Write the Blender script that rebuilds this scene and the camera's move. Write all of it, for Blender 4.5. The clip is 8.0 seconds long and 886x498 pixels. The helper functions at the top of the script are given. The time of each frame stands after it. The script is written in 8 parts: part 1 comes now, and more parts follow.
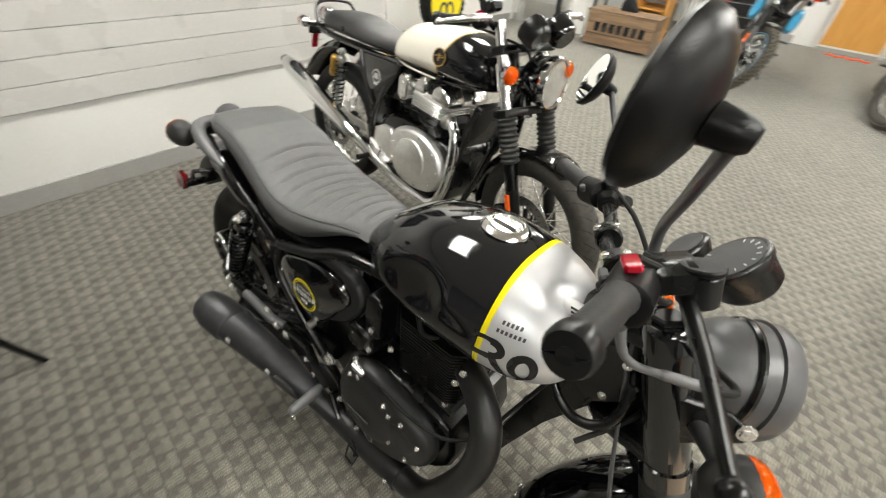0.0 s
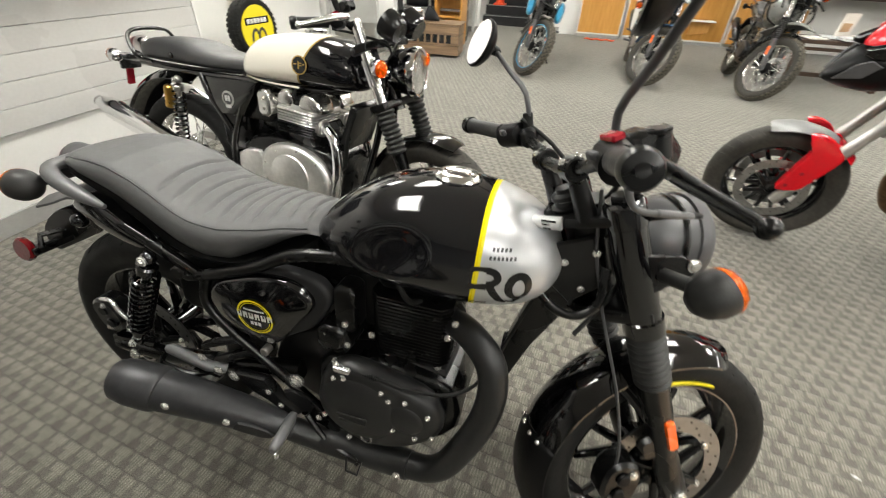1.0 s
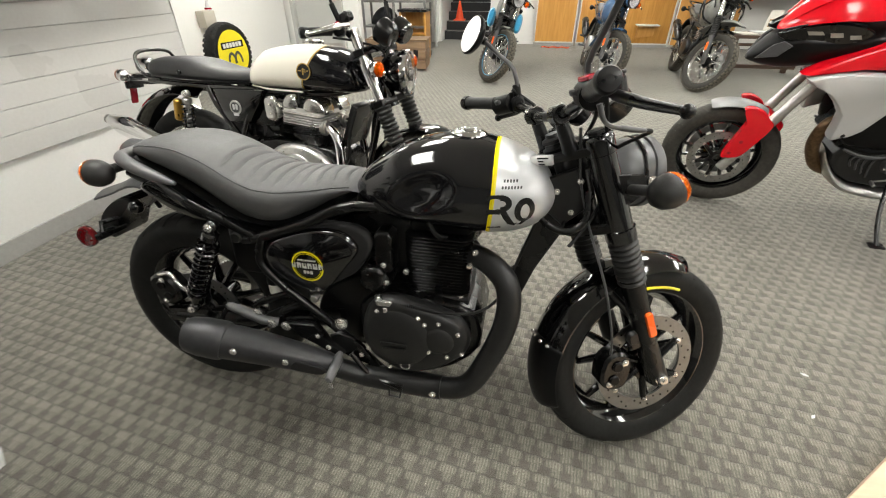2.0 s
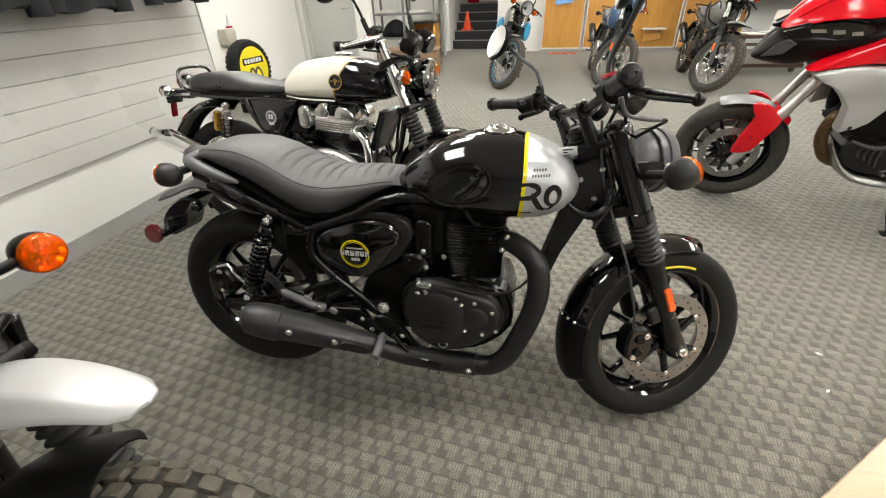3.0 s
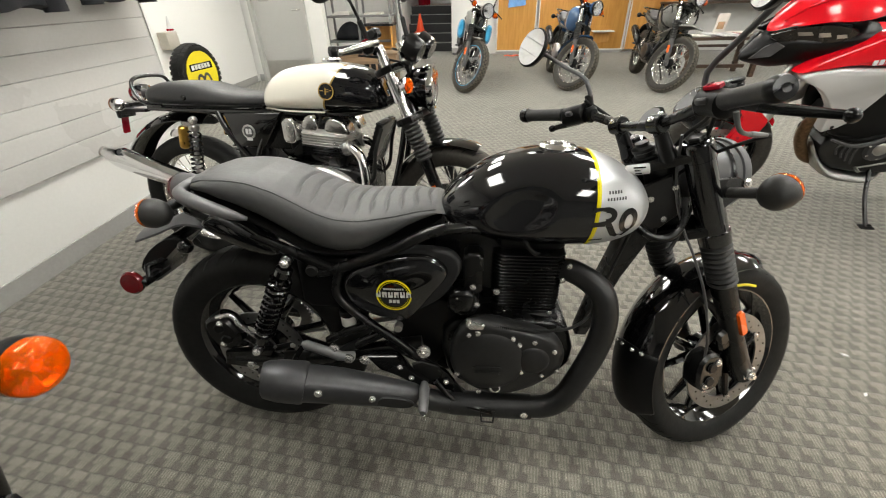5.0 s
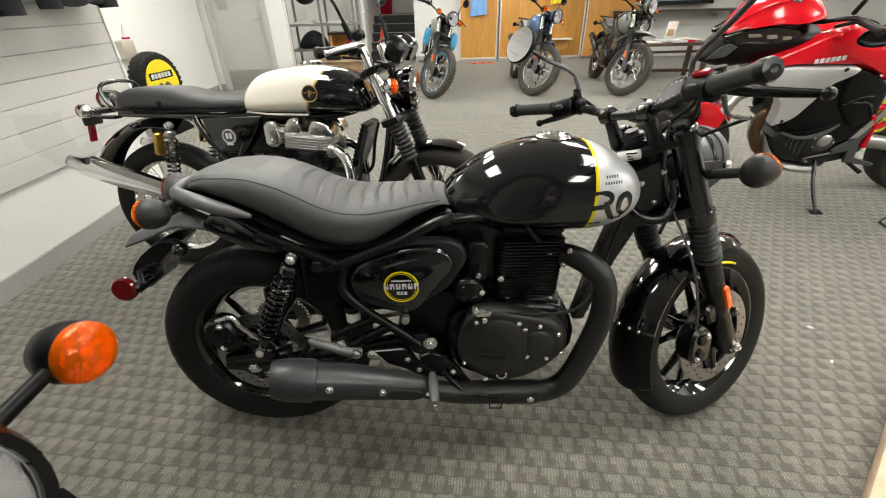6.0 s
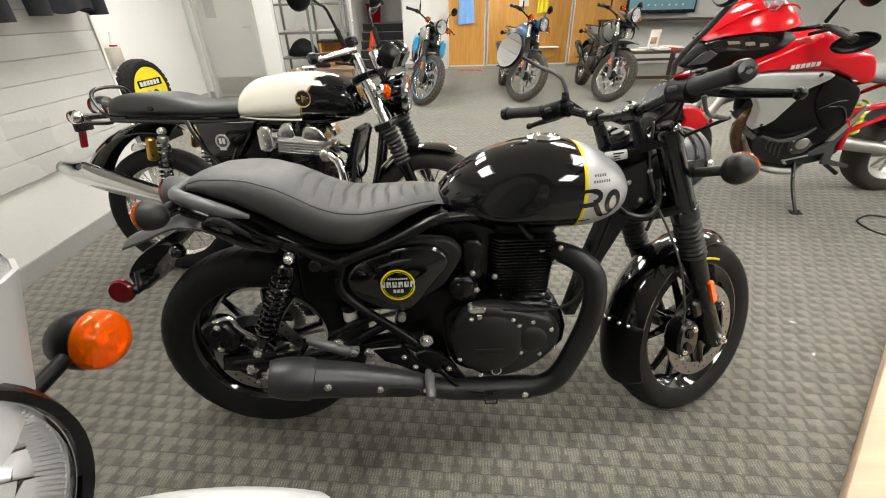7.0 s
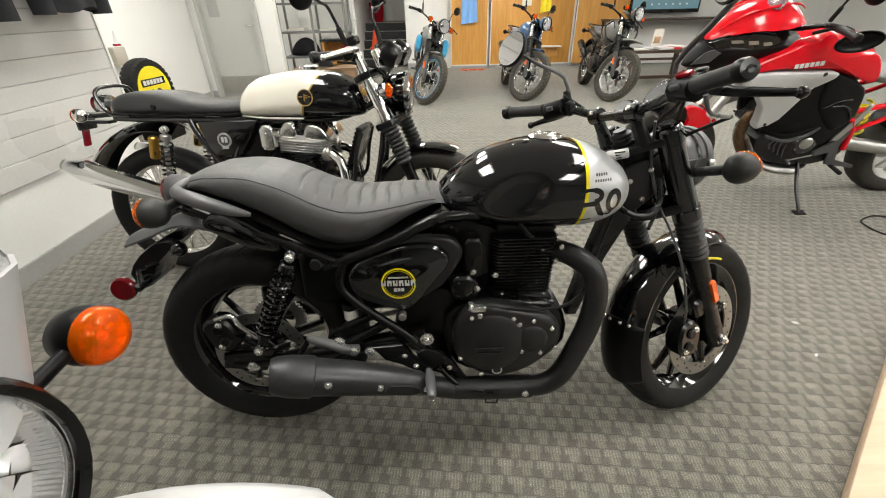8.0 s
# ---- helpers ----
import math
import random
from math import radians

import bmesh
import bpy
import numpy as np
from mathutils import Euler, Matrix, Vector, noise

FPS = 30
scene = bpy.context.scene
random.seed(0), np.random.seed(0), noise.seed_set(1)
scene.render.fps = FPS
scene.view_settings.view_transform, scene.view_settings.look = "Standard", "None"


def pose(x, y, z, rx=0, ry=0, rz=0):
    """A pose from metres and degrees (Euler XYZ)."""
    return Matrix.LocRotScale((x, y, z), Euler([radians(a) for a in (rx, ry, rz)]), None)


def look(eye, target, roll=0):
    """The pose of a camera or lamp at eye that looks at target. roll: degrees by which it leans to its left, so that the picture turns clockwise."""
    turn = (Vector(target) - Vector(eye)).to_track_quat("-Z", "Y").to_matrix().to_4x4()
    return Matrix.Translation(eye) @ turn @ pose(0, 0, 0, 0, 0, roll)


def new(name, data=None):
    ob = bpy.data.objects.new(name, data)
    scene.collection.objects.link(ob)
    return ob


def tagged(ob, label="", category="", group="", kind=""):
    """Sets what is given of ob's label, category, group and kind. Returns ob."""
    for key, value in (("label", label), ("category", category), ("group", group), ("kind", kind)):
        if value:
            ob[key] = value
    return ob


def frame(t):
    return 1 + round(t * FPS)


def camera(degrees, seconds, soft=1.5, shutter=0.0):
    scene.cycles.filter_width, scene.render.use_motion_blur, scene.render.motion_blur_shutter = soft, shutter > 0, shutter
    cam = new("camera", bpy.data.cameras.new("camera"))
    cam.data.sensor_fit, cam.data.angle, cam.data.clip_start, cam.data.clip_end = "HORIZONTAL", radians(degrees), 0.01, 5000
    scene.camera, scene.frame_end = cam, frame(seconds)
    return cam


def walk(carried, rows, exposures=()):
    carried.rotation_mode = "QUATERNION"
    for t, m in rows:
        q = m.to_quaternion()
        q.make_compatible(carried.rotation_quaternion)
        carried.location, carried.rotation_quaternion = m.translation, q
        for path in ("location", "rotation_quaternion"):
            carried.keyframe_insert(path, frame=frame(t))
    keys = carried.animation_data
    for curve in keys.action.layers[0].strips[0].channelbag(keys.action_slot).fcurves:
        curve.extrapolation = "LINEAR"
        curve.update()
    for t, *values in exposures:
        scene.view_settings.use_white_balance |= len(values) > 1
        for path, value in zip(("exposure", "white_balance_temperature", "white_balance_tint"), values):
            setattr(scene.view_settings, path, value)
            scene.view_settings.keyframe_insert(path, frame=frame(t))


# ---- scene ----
cam = camera(94.4, 8.0, 1.1, 0.4)
PATH = [
    (0, (0.41, -0.436, 1.321), (-0.531, 0.788, 0.049), 5.3),
    (0.5, (0.316, -0.496, 1.278), (-0.321, 0.963, 0.068), 4.4),
    (1, (0.297, -0.609, 1.243), (-0.117, 0.963, 0.078), 2.5),
    (1.5, (0.273, -0.766, 1.216), (-0.035, 0.857, 0.088), 0.9),
    (3, (0.215, -1.034, 1.23), (-0.151, 0.616, 0.16), -2.2),
    (3.5, (0.118, -1.053, 1.236), (-0.215, 0.611, 0.176), -1.8),
    (4, (0.043, -1.045, 1.244), (-0.237, 0.631, 0.188), -1.3),
    (4.5, (-0.014, -0.965, 1.237), (-0.254, 0.711, 0.173), -1.7),
    (5, (-0.059, -0.894, 1.227), (-0.211, 0.79, 0.159), -1.6),
    (6.5, (-0.168, -0.964, 1.197), (-0.131, 0.756, 0.177), -1.4),
    (7, (-0.163, -0.972, 1.198), (-0.116, 0.752, 0.186), -1.3),
    (7.5, (-0.16, -0.974, 1.197), (-0.116, 0.751, 0.186), -1.3),
    (8, (-0.159, -0.973, 1.196), (-0.123, 0.751, 0.182), -1.3),
]
walk(cam, [(t, look(eye, target, roll)) for t, eye, target, roll in PATH], exposures=[(0.0, 0.1), (1.5, 0.06), (3.0, -0.02), (4.5, -0.06), (6.5, -0.02), (8.0, -0.02)])

import functools
# ---- world and light ----
world = bpy.data.worlds.new("world")
scene.world = world
world.use_nodes = True
world.node_tree.nodes["Background"].inputs[0].default_value = (0.5, 0.5, 0.5, 1)
world.node_tree.nodes["Background"].inputs[1].default_value = 0.02
LAMP_POWER = 25.5
EXPOSURE = 0.0
scene.view_settings.exposure = EXPOSURE

# ---- materials ----
def material(name, colour, rough=0.5, metal=0.0, var=0.12, scale=8.0, bump=0.0, bump_scale=200.0, coat=0.0, fine=60.0, glow=0.0, trans=0.0, ior=1.45, spec=0.5):
    """Principled surface with a coarse and a fine variation of colour and roughness, and a fine relief."""
    m = bpy.data.materials.new(name)
    m.use_nodes = True
    nt = m.node_tree
    b = nt.nodes["Principled BSDF"]
    b.inputs["Metallic"].default_value = metal
    b.inputs["Roughness"].default_value = rough
    b.inputs["Coat Weight"].default_value = coat
    b.inputs["Coat Roughness"].default_value = 0.085
    b.inputs["Transmission Weight"].default_value = trans
    b.inputs["IOR"].default_value = ior
    b.inputs["Specular IOR Level"].default_value = spec
    tc = nt.nodes.new("ShaderNodeTexCoord")
    n1 = nt.nodes.new("ShaderNodeTexNoise")
    n1.inputs["Scale"].default_value = scale
    n1.inputs["Detail"].default_value = 4
    n2 = nt.nodes.new("ShaderNodeTexNoise")
    n2.inputs["Scale"].default_value = fine
    n2.inputs["Detail"].default_value = 3
    for n in (n1, n2):
        nt.links.new(tc.outputs["Object"], n.inputs["Vector"])
    mix = nt.nodes.new("ShaderNodeMath")
    mix.operation = "ADD"
    nt.links.new(n1.outputs["Fac"], mix.inputs[0])
    nt.links.new(n2.outputs["Fac"], mix.inputs[1])
    ramp = nt.nodes.new("ShaderNodeMapRange")
    ramp.inputs["From Min"].default_value = 0.6
    ramp.inputs["From Max"].default_value = 1.4
    ramp.inputs["To Min"].default_value = 1 - var
    ramp.inputs["To Max"].default_value = 1 + var
    nt.links.new(mix.outputs[0], ramp.inputs["Value"])
    hue = nt.nodes.new("ShaderNodeVectorMath")
    hue.operation = "SCALE"
    hue.inputs[0].default_value = colour[:3]
    nt.links.new(ramp.outputs[0], hue.inputs["Scale"])
    nt.links.new(hue.outputs[0], b.inputs["Base Color"])
    rr = nt.nodes.new("ShaderNodeMapRange")
    rr.inputs["From Min"].default_value = 0.3
    rr.inputs["From Max"].default_value = 0.7
    rr.inputs["To Min"].default_value = max(0.02, rough * 0.8)
    rr.inputs["To Max"].default_value = min(1.0, rough * 1.25)
    nt.links.new(n1.outputs["Fac"], rr.inputs["Value"])
    nt.links.new(rr.outputs[0], b.inputs["Roughness"])
    if bump:
        n3 = nt.nodes.new("ShaderNodeTexNoise")
        n3.inputs["Scale"].default_value = bump_scale
        n3.inputs["Detail"].default_value = 2
        nt.links.new(tc.outputs["Object"], n3.inputs["Vector"])
        bp = nt.nodes.new("ShaderNodeBump")
        bp.inputs["Strength"].default_value = bump
        bp.inputs["Distance"].default_value = 0.002
        nt.links.new(n3.outputs["Fac"], bp.inputs["Height"])
        nt.links.new(bp.outputs[0], b.inputs["Normal"])
    if glow:
        b.inputs["Emission Color"].default_value = (*colour[:3], 1)
        b.inputs["Emission Strength"].default_value = glow
    return m


def nodes_of(m):
    return m.node_tree, m.node_tree.nodes["Principled BSDF"]


gloss_black = material("gloss black paint", (0.002, 0.002, 0.0023), 0.07, coat=1.0, var=0.3)
satin_black = material("satin black metal", (0.003, 0.003, 0.003), 0.27, var=0.3, bump=0.03, spec=0.5)
matte_black = material("matt black powder coat", (0.013, 0.013, 0.013), 0.38, var=0.3, bump=0.12, bump_scale=500, spec=0.5)
black_plastic = material("black moulded plastic", (0.0035, 0.0035, 0.0037), 0.36, var=0.25, bump=0.12, bump_scale=700, spec=0.22)
grey_plastic = material("dark grey plastic", (0.06, 0.06, 0.062), 0.45, var=0.15, bump=0.1, bump_scale=700)
rubber = material("tyre rubber", (0.011, 0.011, 0.0105), 0.6, var=0.35, bump=0.2, bump_scale=150, spec=0.25)
dusty_rubber = material("dusty tread rubber", (0.11, 0.1, 0.08), 0.75, var=0.35, bump=0.2, bump_scale=150, spec=0.2)
worn_rubber = material("dusty worn tyre rubber", (0.042, 0.039, 0.034), 0.62, var=0.4, scale=5, bump=0.2, bump_scale=150, spec=0.25)
gaiter_rubber = material("dusty gaiter rubber", (0.022, 0.022, 0.021), 0.5, var=0.3, bump=0.15, bump_scale=300)
panel_grey = material("matt dark grey panel plastic", (0.016, 0.016, 0.0165), 0.45, var=0.2, bump=0.15, bump_scale=600, spec=0.4)
rail_grey = material("satin grey rail paint", (0.13, 0.13, 0.132), 0.4, metal=0.3, var=0.1, bump=0.06, bump_scale=500)
grip_rubber = material("grip rubber", (0.028, 0.028, 0.028), 0.42, var=0.2, bump=0.2, bump_scale=400, spec=0.3)
dark_vinyl = material("dark seat vinyl", (0.045, 0.045, 0.046), 0.4, var=0.12, bump=0.25, bump_scale=600)
vinyl = material("seat vinyl", (0.1, 0.1, 0.1), 0.48, var=0.12, bump=0.3, bump_scale=600)
bowl_silver = material("bright lamp bowl", (0.86, 0.86, 0.87), 0.15, metal=0.6, var=0.04)
chrome = material("chrome", (0.82, 0.82, 0.82), 0.06, metal=1.0, var=0.03)
polished = material("polished aluminium", (0.72, 0.71, 0.69), 0.2, metal=1.0, var=0.06, bump=0.04)
soft_alloy = material("buffed alloy casting", (0.8, 0.79, 0.77), 0.34, metal=0.9, var=0.12, scale=14, bump=0.08, bump_scale=120)
cast_alloy = material("cast aluminium", (0.5, 0.49, 0.47), 0.38, metal=1.0, var=0.12, bump=0.15)
zinc = material("zinc plated bolt", (0.78, 0.77, 0.74), 0.24, metal=0.85, var=0.15)
disc_steel = material("brake disc steel", (0.3, 0.3, 0.295), 0.4, metal=1.0, var=0.15, scale=40)
muffler_grey = material("muffler heat paint", (0.052, 0.052, 0.054), 0.4, metal=0.55, var=0.2, bump=0.05, bump_scale=300)
landing_floor = material("dull pink floor", (0.3, 0.2, 0.18), 0.5, var=0.15, bump=0.1)
lamp_grey = material("satin grey lamp shell", (0.085, 0.085, 0.088), 0.38, metal=0.3, var=0.08, bump=0.04, bump_scale=500)
bronze = material("heat bronzed steel", (0.16, 0.1, 0.055), 0.4, metal=0.8, var=0.4, scale=30)
smoke = material("smoked screen", (0.5, 0.5, 0.52), 0.06, var=0.02, trans=0.7, ior=1.2)
bright_fin = material("bright machined fin", (0.8, 0.79, 0.77), 0.3, metal=0.85, var=0.08)
# grey picked to weaken what the black paint mirrors from out of view
unseen_wall_grey = material("grey for unseen walls", (0.2, 0.2, 0.2), 0.6, var=0.06, bump=0.1)
shelf_beige = material("beige laminate", (0.42, 0.39, 0.33), 0.5, var=0.08, bump=0.05)
grey_silver = material("warm grey silver paint", (0.3, 0.29, 0.27), 0.35, metal=0.4, var=0.06, coat=0.5, fine=900)
pale_silver = material("pale silver paint", (0.5, 0.5, 0.5), 0.46, metal=0.25, var=0.04, coat=0.12, fine=900)
cream_paint = material("cream gloss paint", (0.8, 0.76, 0.66), 0.14, var=0.03, coat=0.8)
red_paint = material("red gloss paint", (0.62, 0.004, 0.012), 0.2, var=0.06, coat=0.3, spec=0.3)
blue_paint = material("blue paint", (0.045, 0.1, 0.2), 0.22, var=0.08, coat=0.6)
sky_paint = material("light blue paint", (0.06, 0.36, 0.62), 0.3, var=0.06, coat=0.4)
khaki_paint = material("grey khaki paint", (0.16, 0.16, 0.145), 0.3, var=0.1, coat=0.4)
guard_grey = material("satin grey guard plastic", (0.2, 0.2, 0.2), 0.36, var=0.08, bump=0.05, bump_scale=500)
gold_paint = material("gold line", (0.42, 0.27, 0.07), 0.35, metal=0.4, var=0.1)
yellow_paint = material("yellow line paint", (0.78, 0.66, 0.005), 0.35, var=0.05)
decal_white = material("pale grey print", (0.6, 0.6, 0.6), 0.4, var=0.05)
decal_black = material("black print", (0.01, 0.01, 0.01), 0.25, var=0.1)
amber = material("amber lens", (1.0, 0.24, 0.004), 0.05, var=0.06, trans=0.82, coat=0.0, fine=500, ior=1.3, bump=0.05, bump_scale=900)
amber_prism = material("amber inner prism", (0.95, 0.3, 0.01), 0.12, metal=0.6, var=0.2, fine=400, bump=0.9, bump_scale=420)
red_lens = material("red lens", (0.11, 0.003, 0.005), 0.12, var=0.15, coat=0.7)
orange_plastic = material("orange reflector", (0.9, 0.13, 0.01), 0.25, var=0.1, coat=0.5, bump=0.1)
red_plastic = material("red switch plastic", (0.3, 0.006, 0.016), 0.2, var=0.1)
clear_lens = material("clear glass lens", (0.95, 0.95, 0.95), 0.02, var=0.0, trans=1.0, ior=1.25)
mirror_glass = material("mirror glass", (0.85, 0.86, 0.87), 0.015, metal=1.0, var=0.01)
gold_metal = material("gold anodised metal", (0.6, 0.36, 0.08), 0.3, metal=1.0, var=0.1)
white_wall = material("white wall paint", (0.72, 0.715, 0.69), 0.6, var=0.035, scale=1.3, bump=0.12, bump_scale=120)
slat_white = material("white slat panel", (0.53, 0.52, 0.5), 0.3, var=0.05, scale=2.0, bump=0.04)
grey_base = material("grey vinyl skirting", (0.33, 0.325, 0.31), 0.5, var=0.08, scale=3)
door_grey = material("grey door paint", (0.43, 0.43, 0.41), 0.45, var=0.04, scale=2)
steel_plate = material("brushed kick plate", (0.4, 0.39, 0.36), 0.35, metal=0.8, var=0.1, scale=12)
shelf_grey = material("grey steel shelf", (0.2, 0.2, 0.195), 0.45, var=0.1)
ceiling_white = material("ceiling tile", (0.74, 0.73, 0.7), 0.8, var=0.05, scale=3, bump=0.3, bump_scale=90)
paper = material("paper", (0.7, 0.68, 0.62), 0.6, var=0.1)
cloth_black = material("black cloth", (0.008, 0.0085, 0.011), 0.85, var=0.3, bump=0.4, bump_scale=300)
cloth_blue = material("light blue cloth", (0.2, 0.4, 0.75), 0.8, var=0.1, bump=0.3, bump_scale=200)
yellow_card = material("yellow card", (0.8, 0.66, 0.02), 0.45, var=0.05)
cone_orange = material("orange cone plastic", (0.9, 0.09, 0.02), 0.4, var=0.08)
card_tan = material("tan cardboard", (0.4, 0.27, 0.15), 0.75, var=0.1, scale=6, bump=0.1)
tread_dark = material("dark stair tread", (0.02, 0.02, 0.021), 0.6, var=0.25)
screen_glow = material("lit screen", (0.09, 0.17, 0.2), 0.2, var=0.05, glow=0.7)
light_panel = material("light diffuser", (1.0, 0.985, 0.92), 0.5, var=0.0, glow=LAMP_POWER)


def wood_material(name, light, dark, scale=3.0, along="z"):
    m = material(name, light, 0.42, var=0.1)
    nt, b = nodes_of(m)
    tc = nt.nodes.new("ShaderNodeTexCoord")
    mp = nt.nodes.new("ShaderNodeMapping")
    mp.inputs["Scale"].default_value = (scale * 4, scale * 4, scale * 0.35) if along == "z" else (scale * 0.35, scale * 4, scale * 4)
    n = nt.nodes.new("ShaderNodeTexNoise")
    n.inputs["Scale"].default_value = 2.0
    n.inputs["Detail"].default_value = 6
    n.inputs["Distortion"].default_value = 0.6
    cr = nt.nodes.new("ShaderNodeValToRGB")
    cr.color_ramp.elements[0].position, cr.color_ramp.elements[1].position = 0.35, 0.68
    cr.color_ramp.elements[0].color, cr.color_ramp.elements[1].color = (*dark, 1), (*light, 1)
    nt.links.new(tc.outputs["Object"], mp.inputs[0])
    nt.links.new(mp.outputs[0], n.inputs["Vector"])
    nt.links.new(n.outputs["Fac"], cr.inputs[0])
    nt.links.new(cr.outputs[0], b.inputs["Base Color"])
    return m


oak = wood_material("orange oak veneer", (0.6, 0.31, 0.075), (0.5, 0.235, 0.05))
pale_wood = wood_material("pale birch board", (0.66, 0.5, 0.36), (0.56, 0.41, 0.28), along="x")
dark_wood = wood_material("dark brown wood", (0.085, 0.05, 0.032), (0.04, 0.024, 0.016), along="x")
crate_wood = wood_material("weathered crate wood", (0.3, 0.2, 0.12), (0.16, 0.1, 0.06), along="x")


def chain(nt):
    """A short way to write arithmetic nodes."""
    def op(kind, p, q=0.0, r=0.0):
        n = nt.nodes.new("ShaderNodeMath")
        n.operation = kind
        for i, v in enumerate((p, q, r)):
            if isinstance(v, (int, float)):
                n.inputs[i].default_value = v
            else:
                nt.links.new(v, n.inputs[i])
        return n.outputs[0]
    return op


def carpet_material():
    """Loop pile carpet: rows of ribbed light tufts and flat dark squares, each row half a step on."""
    m = material("patterned grey carpet", (0.1, 0.1, 0.09), 0.95, spec=0.1)
    nt, b = nodes_of(m)
    op = chain(nt)
    b.inputs["Sheen Weight"].default_value = 0.25
    b.inputs["Sheen Roughness"].default_value = 0.5
    tc = nt.nodes.new("ShaderNodeTexCoord")

    def noise_at(scale, detail=2.0):
        n = nt.nodes.new("ShaderNodeTexNoise")
        n.inputs["Scale"].default_value = scale
        n.inputs["Detail"].default_value = detail
        nt.links.new(tc.outputs["Object"], n.inputs["Vector"])
        return n.outputs["Fac"]

    mp = nt.nodes.new("ShaderNodeMapping")
    mp.inputs["Rotation"].default_value = (0, 0, radians(7))
    nt.links.new(tc.outputs["Object"], mp.inputs[0])
    sp = nt.nodes.new("ShaderNodeSeparateXYZ")
    nt.links.new(mp.outputs[0], sp.inputs[0])
    wob = op("MULTIPLY", op("SUBTRACT", noise_at(45), 0.5), 0.012)
    wob2 = op("MULTIPLY", op("SUBTRACT", noise_at(33), 0.5), 0.010)
    y = op("DIVIDE", op("ADD", sp.outputs["Y"], wob), 0.0535)
    row = op("FLOOR", y)
    v = op("FRACT", y)
    u = op("FRACT", op("ADD", op("DIVIDE", op("ADD", sp.outputs["X"], wob2), 0.06), op("MULTIPLY", row, 0.5)))

    def band(x, lo, hi, soft=0.09):
        up = nt.nodes.new("ShaderNodeMapRange")
        up.interpolation_type = "SMOOTHSTEP"
        up.inputs["From Min"].default_value, up.inputs["From Max"].default_value = lo - soft, lo + soft
        nt.links.new(x, up.inputs["Value"])
        dn = nt.nodes.new("ShaderNodeMapRange")
        dn.interpolation_type = "SMOOTHSTEP"
        dn.inputs["From Min"].default_value, dn.inputs["From Max"].default_value = hi - soft, hi + soft
        dn.inputs["To Min"].default_value, dn.inputs["To Max"].default_value = 1.0, 0.0
        nt.links.new(x, dn.inputs["Value"])
        return op("MULTIPLY", up.outputs[0], dn.outputs[0])

    top = op("MULTIPLY", band(v, 0.5, 0.95), band(u, 0.06, 0.86))
    low = op("MULTIPLY", op("MULTIPLY", band(v, 0.04, 0.54), band(u, 0.3, 0.76)), 0.8)
    light = op("MAXIMUM", top, low)
    gap = op("SUBTRACT", 1.0, band(v, 0.035, 0.985, 0.03))
    ribs = op("ADD", op("MULTIPLY", op("SINE", op("MULTIPLY", op("ADD", sp.outputs["X"], op("MULTIPLY", wob, 0.4)), 690.0)), 0.4), 1.0)
    ribs = op("ADD", op("MULTIPLY", op("SUBTRACT", ribs, 1.0), op("MULTIPLY", light, noise_at(70))), 1.0)
    speck = op("ADD", op("MULTIPLY", op("SUBTRACT", noise_at(330, 3), 0.5), 2.2), 1.0)
    cell = op("ADD", op("MULTIPLY", op("SUBTRACT", noise_at(16), 0.5), 0.9), 1.0)
    worn = op("ADD", op("MULTIPLY", op("SUBTRACT", noise_at(1.3, 5), 0.5), 0.5), 1.0)
    fleck = nt.nodes.new("ShaderNodeMapRange")
    fleck.inputs["From Min"].default_value, fleck.inputs["From Max"].default_value = 0.62, 0.76
    nt.links.new(noise_at(240, 1), fleck.inputs["Value"])
    tone = op("ADD", op("MULTIPLY", light, 0.072), op("ADD", op("MULTIPLY", op("MULTIPLY", fleck.outputs[0], light), 0.16), 0.113))
    tone = op("MULTIPLY", tone, op("SUBTRACT", 1.0, op("MULTIPLY", gap, 0.16)))
    tone = op("MULTIPLY", op("MULTIPLY", op("MULTIPLY", tone, ribs), op("MULTIPLY", speck, cell)), worn)
    mixc = nt.nodes.new("ShaderNodeVectorMath")
    mixc.operation = "SCALE"
    mixc.inputs[0].default_value = (1.0, 0.945, 0.80)
    nt.links.new(tone, mixc.inputs["Scale"])
    nt.links.new(mixc.outputs[0], b.inputs["Base Color"])
    hgt = op("ADD", op("MULTIPLY", light, 0.5), op("ADD", op("MULTIPLY", noise_at(380, 3), 0.5), op("MULTIPLY", ribs, 0.25)))
    bp = nt.nodes.new("ShaderNodeBump")
    bp.inputs["Strength"].default_value = 0.75
    bp.inputs["Distance"].default_value = 0.004
    nt.links.new(op("SUBTRACT", hgt, op("MULTIPLY", gap, 0.4)), bp.inputs["Height"])
    nt.links.new(bp.outputs[0], b.inputs["Normal"])
    return m


carpet = carpet_material()


